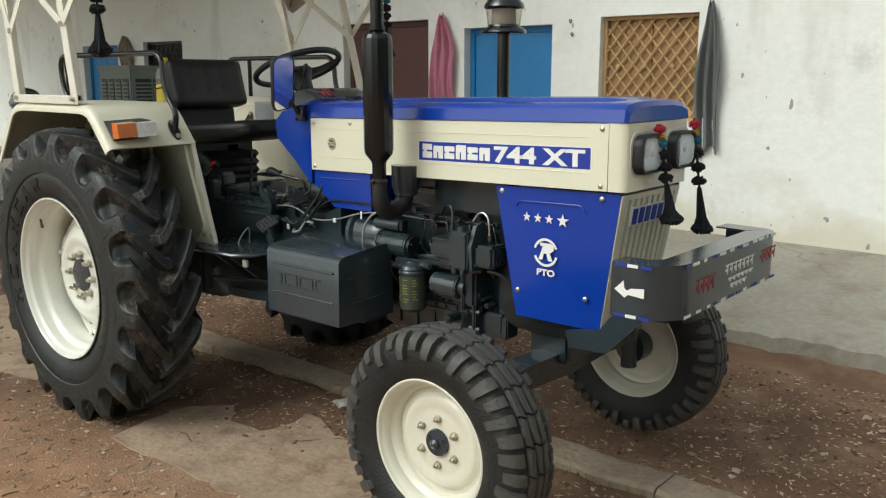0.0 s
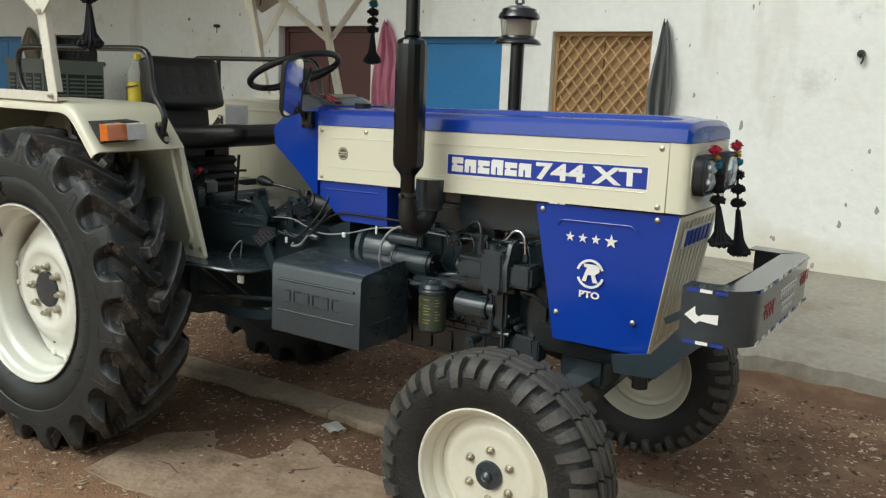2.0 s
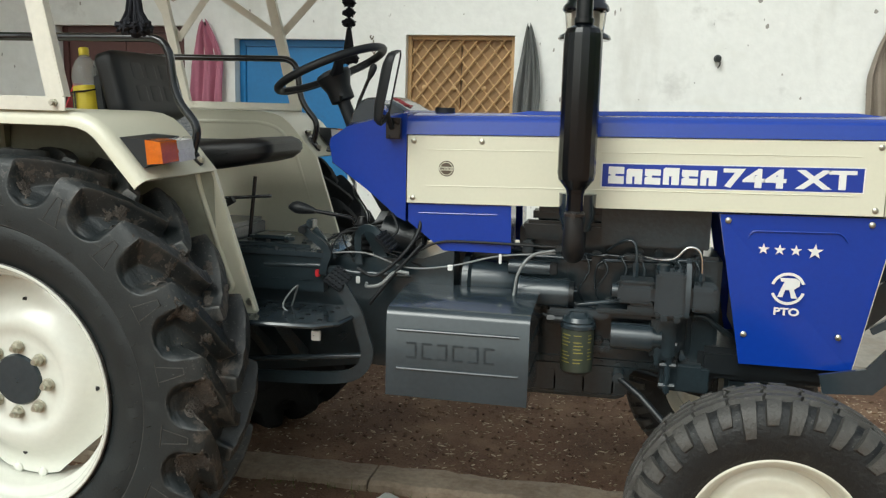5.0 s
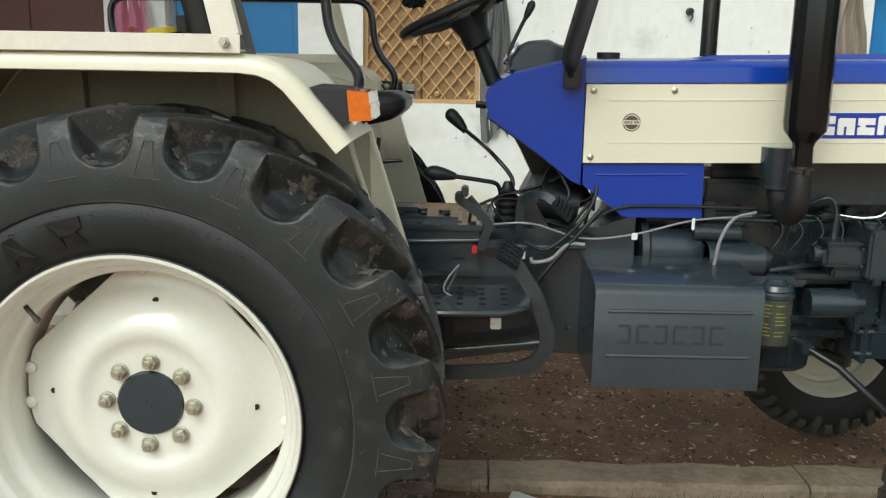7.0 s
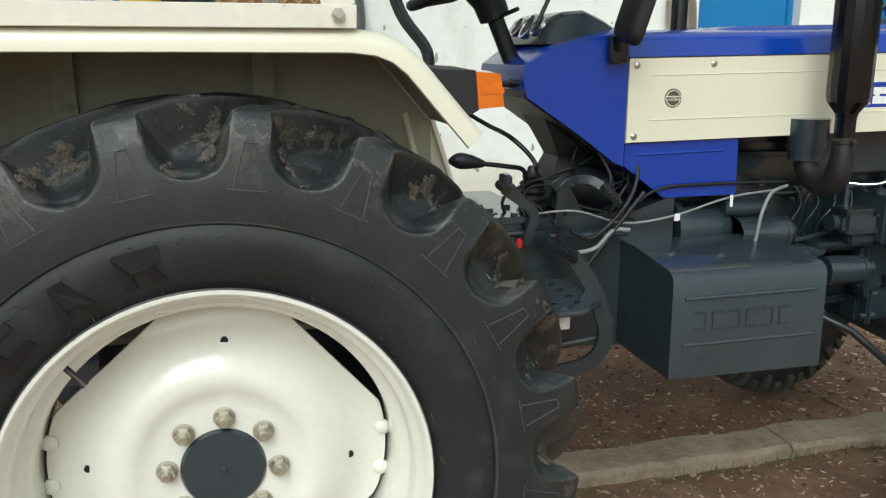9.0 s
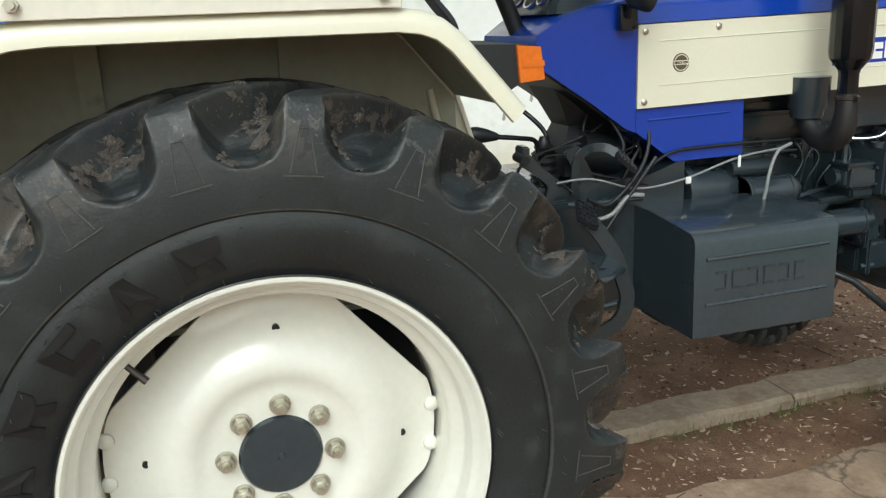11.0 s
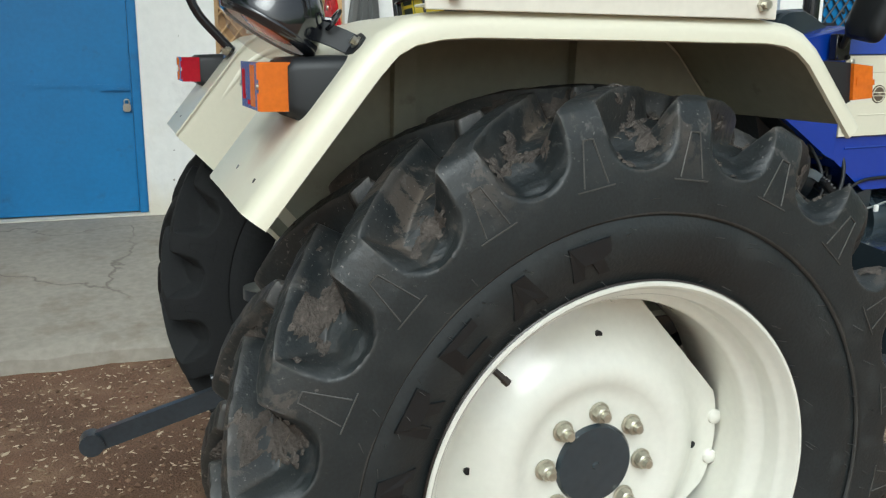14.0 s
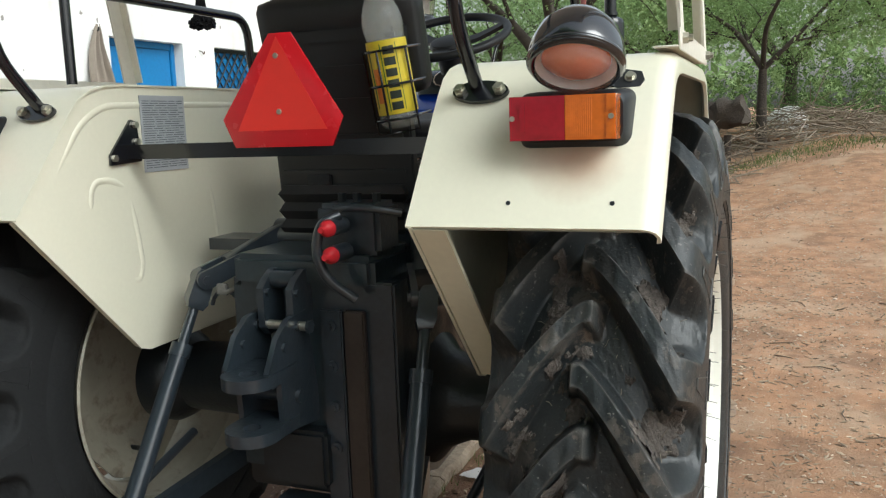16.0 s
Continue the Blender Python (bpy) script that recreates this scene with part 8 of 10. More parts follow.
def build_hitch():
    h = boxpart("hitch_carrier", (-0.288, -0.235, 0.40), (-0.24, -0.05, 1.00), HITCH, TRACTOR, 0.006, "dark greasy hitch carrier plate")
    plate = boxpart("carrier_plate", (-0.303, -0.105, 0.42), (-0.2885, -0.048, 0.935), HITCH, h, 0.004, "slate grey drilled carrier plate")
    for z in (0.60, 0.701, 0.799, 0.897):
        cylpart("bolt", (-0.303, -0.078, z), (-0.312, -0.078, z), 0.0145, HITCH, plate, seg=20, w=0.002)
        cylpart("bolt_end", (-0.312, -0.078, z), (-0.318, -0.078, z), 0.008, HITCH, plate, seg=6, w=0.001)
    boxpart("carrier_strap", (-0.308, -0.165, 0.42), (-0.2885, -0.112, 0.935), OILY_RUST, h, 0.004, "brown oily steel strap")
    boxpart("carrier_foot", (-0.34, -0.17, 0.40), (-0.25, 0.10, 0.455), HITCH, h, 0.008)
    # swinging clevis: two drilled jaws between two cheek plates
    jx, jy = -0.482, 0.035
    for z in (0.812, 0.688):
        bm = bmesh.new()
        rim, bore = [], []
        for i in range(40):
            a = 2 * math.pi * i / 40
            cx, cy = math.cos(a), math.sin(a)
            r = 0.06 if cx <= 0 else min(0.06 / max(abs(cy), 1e-6), 0.11 / cx)
            rim.append((jx + r * cx, jy + r * cy))
            bore.append((jx + 0.021 * cx, jy + 0.021 * cy))
        loops = [ring(bm, [(x, y, zz) for x, y in pts]) for pts, zz in ((rim, z - 0.014), (rim, z + 0.014), (bore, z + 0.014), (bore, z - 0.014))]
        for p, q in zip(loops, loops[1:] + loops[:1]):
            bridge(bm, p, q)
        bevel(bm, 0.003, 2, 60)
        part("clevis_jaw", bm, HITCH, h, "grey drilled drawbar clevis jaw")
    for y in (-0.020, 0.088):
        bm = bmesh.new()
        add_prism(bm, [(-0.475, 0.790), (-0.487, 0.828), (-0.445, 0.895), (-0.395, 0.930), (-0.315, 0.938), (-0.265, 0.655), (-0.40, 0.672), (-0.435, 0.70), (-0.44, 0.795)], "y", y, y + 0.014)
        bevel(bm, 0.0025, 1)
        cheek = part("clevis_cheek", bm, HITCH, h, "slate grey clevis cheek plate")
        for x, z in ((-0.42, 0.873), (-0.36, 0.905)):
            cylpart("bolt", (x, y - 0.006, z), (x, y + 0.020, z), 0.010, HITCH, cheek, seg=6, w=0.001)
    cylpart("clevis_spacer", (-0.37, -0.03, 0.745), (-0.37, 0.10, 0.745), 0.016, HITCH, h)
    # top link bracket with two bevelled ears
    for y in (-0.018, 0.060):
        bm = bmesh.new()
        add_prism(bm, [(-0.270, 0.885), (-0.345, 0.880), (-0.366, 0.900), (-0.368, 0.992), (-0.345, 1.012), (-0.312, 1.030), (-0.285, 1.030), (-0.262, 1.010)], "y", y, y + 0.018)
        bevel(bm, 0.003)
        ear = part("top_link_ear", bm, HITCH, h, "slate grey top-link ear")
        cylpart("bolt_head", (-0.352, y - 0.008, 0.982), (-0.352, y, 0.982), 0.009, HITCH, ear, seg=6, w=0.001)
    cylpart("top_link_boss", (-0.318, -0.002, 1.006), (-0.318, 0.062, 1.006), 0.021, HITCH, h, w=0.004)
    cylpart("cross_pin", (-0.350, -0.045, 0.905), (-0.350, 0.10, 0.905), 0.011, STEEL, h)
    cylpart("pin_head", (-0.350, -0.052, 0.905), (-0.350, -0.044, 0.905), 0.016, HITCH, h, seg=6, w=0.002)
    # pale retaining lever and its bolt beside the ears
    lever = tubepart("retaining_lever", [(-0.25, 0.262, 0.957), (-0.25, 0.238, 0.955), (-0.25, 0.215, 0.966), (-0.25, 0.150, 0.976)], 0.007, CAST_PALE, h, 8, "bare steel retaining lever")
    boxpart("lever_tab", (-0.256, 0.240, 0.945), (-0.244, 0.272, 0.975), CAST_PALE, lever, 0.003)
    cylpart("lever_bolt", (-0.25, 0.208, 0.972), (-0.25, 0.208, 0.992), 0.011, HITCH, lever, seg=6, w=0.001)
    tubepart("check_ring", [(-0.22, 0.270 + 0.045 * math.cos(q), 0.895 + 0.055 * math.sin(q)) for q in np.linspace(0.3, math.pi * 1.45, 12)], 0.0055, HITCH, h, 8, smooth=True)
    boxpart("hitch_back", (-0.27, -0.20, 0.46), (-0.23, 0.20, 0.98), DARK, h, 0.01)
    boxpart("pto_shield", (-0.33, -0.06, 0.50), (-0.25, 0.12, 0.64), DARK, h, 0.01)
    for side in (-1, 1):
        # rocker arm with a forked end, swivel block, lift rod, lower link
        root = V(-0.03, side * 0.185, 1.070)
        pin = V(-0.222, 0.334, 0.980) if side > 0 else V(-0.255, -0.305, 0.968)
        run = (pin - root).normalized()
        wide = V(0, 0, 1).cross(run).normalized()
        up = run.cross(wide)
        bm = bmesh.new()
        secs = []
        for t, w, hh in ((-0.06, 0.024, 0.050), (0.12, 0.022, 0.047), (0.45, 0.021, 0.037), (0.62, 0.030, 0.032), (0.72, 0.037, 0.028)):
            c = root.lerp(pin, t)
            secs.append([c + wide * (w * max(-0.85, min(0.85, 1.2 * math.cos(q)))) + up * (hh * max(-0.88, min(0.88, 1.15 * math.sin(q)))) for q in np.linspace(0, 2 * math.pi, 25)[:-1]])
        add_loft(bm, secs)
        arm = part("lift_arm", bm, HITCH, h, "slate grey cast hydraulic lift arm", 50)
        cylpart("lift_shaft", (-0.03, side * 0.06, 1.070), (-0.03, side * 0.215, 1.070), 0.046, HITCH, arm, seg=28, w=0.006)
        for q in (-1, 1):
            mid = wide * (q * 0.031)
            bm = bmesh.new()
            outline = [root.lerp(pin, 0.60) - up * 0.022, root.lerp(pin, 0.60) + up * 0.024] + [pin + (run * math.cos(b) + up * math.sin(b)) * 0.024 for b in np.linspace(math.pi * 0.42, -math.pi * 0.5, 9)]
            add_loft(bm, [[p + mid - wide * 0.008 for p in outline], [p + mid + wide * 0.008 for p in outline]])
            bevel(bm, 0.003)
            part("fork_prong", bm, HITCH, arm)
        cylpart("fork_pin", pin - wide * 0.047, pin + wide * 0.047, 0.012, HITCH, arm)
        cylpart("pin_head", pin - wide * 0.054 * side, pin - wide * 0.044 * side, 0.018, HITCH, arm, seg=16, w=0.003)
        y1 = side * (0.375 if side > 0 else 0.34)
        foot = V(-0.52, y1, 0.46)
        fall = (foot - pin).normalized()
        a, b = pin + fall * 0.07, foot
        rod = cylpart("lift_rod", a, a.lerp(b, 0.35), 0.0135, HITCH, h, seg=14)
        cross = fall.cross(wide).normalized()
        bm = bmesh.new()
        add_loft(bm, [[pin + fall * d + wide * (q * w) + cross * (e * w * 1.15) for q, e in ((-1, -1), (1, -1), (1, 1), (-1, 1))] for d, w in ((-0.022, 0.014), (-0.008, 0.021), (0.062, 0.023), (0.080, 0.017))])
        bevel(bm, 0.006, 3)
        part("swivel_block", bm, HITCH, rod, "slate grey forged swivel block")
        cylpart("lift_tube", a.lerp(b, 0.22), a.lerp(b, 0.98), 0.023, HITCH, rod, seg=20)
        cylpart("collar", a.lerp(b, 0.20), a.lerp(b, 0.26), 0.027, HITCH, rod, seg=12)
        bm = bmesh.new()
        add_loft(bm, [[(x, y - 0.012, z - 0.03), (x, y + 0.012, z - 0.03), (x, y + 0.012, z + 0.03), (x, y - 0.012, z + 0.03)] for x, y, z in ((-0.18, side * 0.25, 0.52), (-0.52, y1, 0.425), (-0.935, side * 0.40, 0.305))])
        bevel(bm, 0.005)
        link = part("lower_link", bm, HITCH, h, "dark grey lower hitch link")
        cylpart("link_ball", (-0.945, side * 0.375, 0.302), (-0.945, side * 0.425, 0.302), 0.034, HITCH, link, w=0.008)
        cylpart("check_chain", (-0.20, side * 0.42, 0.55), (-0.60, side * 0.41, 0.45), 0.012, HITCH, link)
    # dark foot plate bracket behind the left arm
    bm = bmesh.new()
    add_prism(bm, [(-0.06, 0.428), (-0.06, 0.250), (0.05, 0.20), (0.06, 0.428)], "z", 1.028, 1.060)
    bevel(bm, 0.004)
    part("step_bracket", bm, HITCH, h, "slate grey step bracket")
    # hydraulic couplers with red caps
    for y, z in ((-0.12, 1.135), (-0.125, 1.075)):
        c = cylpart("coupler", (-0.30, y, z), (-0.365, y, z), 0.020, HITCH, h, seg=14)
        bm = bmesh.new()
        add_lathe(bm, [(0.019, 0), (0.019, 0.016), (0.014, 0.024), (0.009, 0.03), (0.007, 0.042), (0, 0.042)], (-0.36, y, z), (-1, 0, 0), 14)
        part("coupler_cap", bm, RED_PLASTIC, c, "red rubber dust cap")
    tubepart("hydraulic_pipe", [(-0.33, -0.13, 1.16), (-0.36, -0.10, 1.14), (-0.37, -0.09, 1.08), (-0.36, -0.11, 1.02), (-0.33, -0.16, 0.97)], 0.012, HITCH, h, 10, smooth=True)
    tubepart("hydraulic_pipe", [(-0.30, -0.10, 1.17), (-0.31, -0.18, 1.175), (-0.28, -0.26, 1.16)], 0.009, HITCH, h, 10, smooth=True)
    boxpart("valve_block", (-0.28, -0.20, 1.06), (-0.16, -0.04, 1.18), HITCH, h, 0.012)
    for y in (-0.17, -0.12, -0.08):
        cylpart("valve_bolt", (-0.22, y, 1.18), (-0.22, y, 1.20), 0.011, DARK, h, seg=6, w=0.001)
    # cross bar carrying the warning triangle
    bar = boxpart("cross_bar", (-0.302, -0.437, 1.292), (-0.272, 0.479, 1.328), BLACK, TRACTOR, 0.003, "black square cross bar between the fenders")
    for side in (-1, 1):
        bm = bmesh.new()
        add_prism(bm, [(-0.362, 1.28), (-0.362, 1.305), (-0.282, 1.39), (-0.262, 1.385), (-0.252, 1.285)], "y", side * 0.428, side * 0.4345)
        bevel(bm, 0.002)
        pl = part("bar_plate", bm, BLACK, bar)
        pl.location.y += LEFT_OUT if side > 0 else 0.0
        for x, z in ((-0.352, 1.297), (-0.270, 1.377), (-0.267, 1.335)):
            bm = bmesh.new()
            add_cyl(bm, (x, side * 0.428, z), (x, side * 0.420, z), 0.009, seg=6)
            part("bolt", bm, STEEL, pl)
    bm = bmesh.new()
    def tri(k, x):
        pts = [(0.028, 1.583), (-0.028, 1.583), (-0.150, 1.393), (-0.120, 1.328), (0.135, 1.328), (0.165, 1.393)]
        c = (0.008, 1.44)
        return [(x, c[0] + (y - c[0]) * k + 0.011, c[1] + (z - c[1]) * k - 0.014) for y, z in pts]
    add_loft(bm, [tri(1.0, -0.303), tri(1.0, -0.308), tri(0.97, -0.310)])
    sign = part("warning_triangle", bm, TRI_DARK, bar, "red reflective slow-vehicle triangle")
    bm = bmesh.new()
    t = [(0.012, 1.575), (-0.108, 1.366), (0.128, 1.366)]
    add_loft(bm, [[(-0.3102, y + 0.007, z - 0.014) for y, z in t], [(-0.3110, y + 0.007, z - 0.014) for y, z in t]])
    part("triangle_face", bm, TRI_RED, sign, "brighter orange-red centre")
    for y, z in ((0.022, 1.519), (0.021, 1.394)):
        bm = bmesh.new()
        add_lathe(bm, [(0.007, 0), (0.006, 0.003), (0, 0.004)], (-0.311, y, z), (-1, 0, 0), 10)
        part("rivet", bm, STEEL, sign)


TRI_RED = mat("orange_red_reflective", (0.80, 0.035, 0.025), 0.35, vary=0.04, scale=20, grain=300, bump=0.05)
TRI_DARK = mat("red_reflective_border", (0.62, 0.01, 0.02), 0.25, vary=0.05, scale=20, grain=300, bump=0.05)
build_hitch()


def build_work_lamp():
    """Round rear work lamp on the right fender."""
    ax = V(-0.52, -0.03, -0.85).normalized()
    c = V(-0.585, -0.722, 1.448)
    bm = bmesh.new()
    add_lathe(bm, [(q * 0.88, e * 0.9) for q, e in [(0, -0.104), (0.03, -0.100), (0.058, -0.088), (0.078, -0.064), (0.089, -0.034), (0.0925, -0.010), (0.092, 0.004), (0.087, 0.012), (0.080, 0.013)]], c, ax, 36)
    wl = part("work_lamp", bm, LAMP_BLACK, TRACTOR, "round black rear work lamp", 60)
    bm = bmesh.new()
    add_lathe(bm, [(q * 0.88, e * 0.9) for q, e in [(0.080, 0.004), (0.076, 0.020), (0.062, 0.034), (0.040, 0.043), (0.02, 0.047), (0, 0.048)]], c, ax, 36)
    part("lamp_glass", bm, LAMP_DOME, wl, "clear domed lamp glass", 60).visible_shadow = False
    bm = bmesh.new()
    add_lathe(bm, [(q * 0.88, e * 0.9) for q, e in [(0.077, 0.008), (0.066, -0.010), (0.052, -0.022)]], c, ax, 36)
    part("reflector", bm, REFLECTOR, wl, "silvered reflector ring", 60)
    # orange disc added to imitate the warm reflection behind the glass
    bm = bmesh.new()
    add_lathe(bm, [(q * 0.88, e * 0.9) for q, e in [(0.066, -0.006), (0.050, 0.006), (0.03, 0.012), (0, 0.014)]], c, ax, 30)
    part("painted_reflection", bm, LAMP_REFLECTION, wl, "orange disc painted as a reflection inside the lamp", 60)
    bm = bmesh.new()
    add_lathe(bm, [(q * 0.88, e * 0.9) for q, e in [(0.0905, -0.004), (0.0935, -0.002), (0.0935, 0.004), (0.0905, 0.006)]], c, ax, 36)
    part("rim_band", bm, LAMP_BLACK, wl, "", 60)
    # folded steel bracket bolted to the slanting panel
    d, nr = V(0.596, 0, 0.803), V(-0.803, 0, 0.596)
    foot = V(-0.4605, 0, 1.4235)
    on = lambda y, v, h: foot + d * v + nr * h + V(0, y, 0)
    tab = [(-0.812, 0.012), (-0.818, -0.006), (-0.811, -0.020), (-0.772, -0.022), (-0.758, -0.012), (-0.760, 0.014), (-0.780, 0.019)]
    bm = bmesh.new()
    add_loft(bm, [[on(y, v, h) for y, v in tab] for h in (0.0, 0.004)])
    add_loft(bm, [[on(y, v - 0.019, h), on(y, v + 0.015, h), on(y - 0.003, v + 0.015, h + 0.004), on(y - 0.003, v - 0.019, h + 0.004)] for y, v, h in ((-0.764, 0.0, 0.0), (-0.754, -0.002, 0.014), (-0.746, -0.010, 0.045), (-0.738, -0.026, 0.085))])
    bevel(bm, 0.001, 1)
    br = part("lamp_bracket", bm, PLASTIC, wl, "folded black steel bracket")
    bm = bmesh.new()
    mid = on(-0.756, 0.012, 0.045)
    add_tube(bm, [mid + V(0, 0.013 * math.cos(0.5 * k), 0) + d * (0.017 * math.sin(0.5 * k)) for k in range(11)], 0.0035, 8)
    add_tube(bm, [mid + V(0, 0.013, 0), on(-0.735, -0.002, 0.07)], 0.0045, 8)
    part("lamp_stud", bm, LAMP_BLACK, br)
    bm = bmesh.new()
    add_cyl(bm, on(-0.793, 0.0, 0.004), on(-0.793, 0.0, 0.006), 0.0105, seg=20)
    add_cyl(bm, on(-0.793, 0.0, 0.006), on(-0.793, 0.0, 0.013), 0.0072, seg=6)
    part("bolt", bm, STEEL, br)


LAMP_BLACK = mat("glossy_black_paint", (0.008, 0.009, 0.013), 0.12, vary=0.15, scale=12, grain=90, bump=0.06, coat=1.0, dist=0.002)
# orange that paints the red earth's reflection into the work lamp
LAMP_REFLECTION = lens("orange_lamp_reflection", (0.85, 0.25, 0.10), 0.1)
LAMP_DOME = thin_clear("clear_lamp_dome", (0.80, 0.78, 0.76), 0.13, 0.05)
build_work_lamp()



def build_plate():
    pl = boxpart("data_plate", (-0.237, 0.4755, 1.255), (-0.062, 0.4782, 1.451), PLATE, TRACTOR, 0, "grey printed data plate with small text rows")
    rng = random.Random(8)
    for i in range(30):
        z = 1.436 - i * 0.0059
        x = -0.230
        while x < -0.085:
            w = rng.uniform(0.020, 0.062)
            bm = bmesh.new()
            add_box(bm, (x, 0.4746, z), (min(x + w, -0.070), 0.4754, z + 0.0019))
            part("text_bar", bm, PLATE_INK, pl)
            x += w + 0.007


PLATE_INK = mat("faded_plate_print", (0.10, 0.115, 0.13), 0.5, vary=0.1, bump=0)
PLATE = mat("grey_foil", (0.42, 0.44, 0.46), 0.4, vary=0.08, scale=10, bump=0.03)
build_plate()


# ---- things on and around the tractor ----
YARN_BLACK = mat("black_yarn", (0.015, 0.016, 0.022), 0.9, vary=0.3, scale=60, grain=300, bump=0.4)
YARN_RED = mat("red_yarn", (0.50, 0.03, 0.06), 0.85, vary=0.2, scale=60, grain=300, bump=0.4)
YARN_TEAL = mat("teal_yarn", (0.02, 0.16, 0.24), 0.85, vary=0.2, scale=60, grain=300, bump=0.4)
YARN_YELLOW = mat("yellow_yarn", (0.55, 0.33, 0.03), 0.85, vary=0.2, scale=60, grain=300, bump=0.4)


def pompom(bm, c, r, rng, squash=0.8, n=70):
    c = Vector(c)
    for _ in range(n):
        d = V(rng.gauss(0, 1), rng.gauss(0, 1), rng.gauss(0, 1)).normalized()
        e = c + V(d.x, d.y, d.z * squash) * r * rng.uniform(0.8, 1.12)
        add_cyl(bm, c + (e - c) * 0.25, e, r * 0.20, r * 0.10, 4)


def build_tassel(at, length, label, top=True, sway=(0, 0), seed=1, size=1.0):
    """A hanging decoration of pompoms on a cord that ends in a flared tassel."""
    rng = random.Random(seed)
    th = thing("hanging_tassel", at, label, "tassel", "yarn tassels on the tractor")
    at = Vector(at)
    def p(f):
        return at + V(sway[0] * f, sway[1] * f, -length * f)
    bm = bmesh.new()
    add_tube(bm, [p(0), p(0.3), p(0.6), p(0.9)], 0.005 * size, 6)
    part("cord", bm, YARN_BLACK, th)
    if top:
        for f, m, r in ((0.05, YARN_RED, 0.020), (0.12, YARN_YELLOW, 0.015), (0.19, YARN_TEAL, 0.020)):
            bm = bmesh.new()
            pompom(bm, p(f), r * 1.25 * size, rng)
            part("pompom", bm, m, th)
    for f in ((0.30, 0.42, 0.54) if top else (0.12, 0.24, 0.36, 0.48)):
        bm = bmesh.new()
        pompom(bm, p(f), 0.029 * size, rng, 0.7, 110)
        part("pompom", bm, YARN_BLACK, th)
    bm = bmesh.new()
    for _ in range(70):
        a = rng.uniform(0, 6.28)
        r = math.sqrt(rng.random()) * 0.044 * size
        e = p(1.0) + V(r * math.cos(a), r * math.sin(a), rng.uniform(0, 0.02))
        m = p(0.86) + V(r * 0.45 * math.cos(a), r * 0.45 * math.sin(a), 0)
        add_tube(bm, [p(0.6) + V(r * 0.15 * math.cos(a), r * 0.15 * math.sin(a), 0), m, e], 0.0032 * size, 4)
    pompom(bm, p(0.965), 0.044 * size, rng, 0.5, 120)
    part("fringe", bm, YARN_BLACK, th)
    return th


build_tassel((2.672, -0.068, 1.440), 0.34, "black yarn tassel with red pompom hanging beside a headlight", sway=(0.035, 0.065), seed=2, size=0.9)
build_tassel((2.668, 0.215, 1.450), 0.42, "black yarn tassel with coloured pompoms hanging by the grille", sway=(0.04, 0.04), seed=3, size=0.9)
build_tassel((0.487, -0.86, 2.09), 0.40, "dark yarn tassel strand hanging from the canopy corner", seed=4, size=1.15)
build_tassel((0.53, 0.83, 2.09), 0.38, "dark yarn tassel strand hanging from the far canopy corner", seed=5, size=1.1)


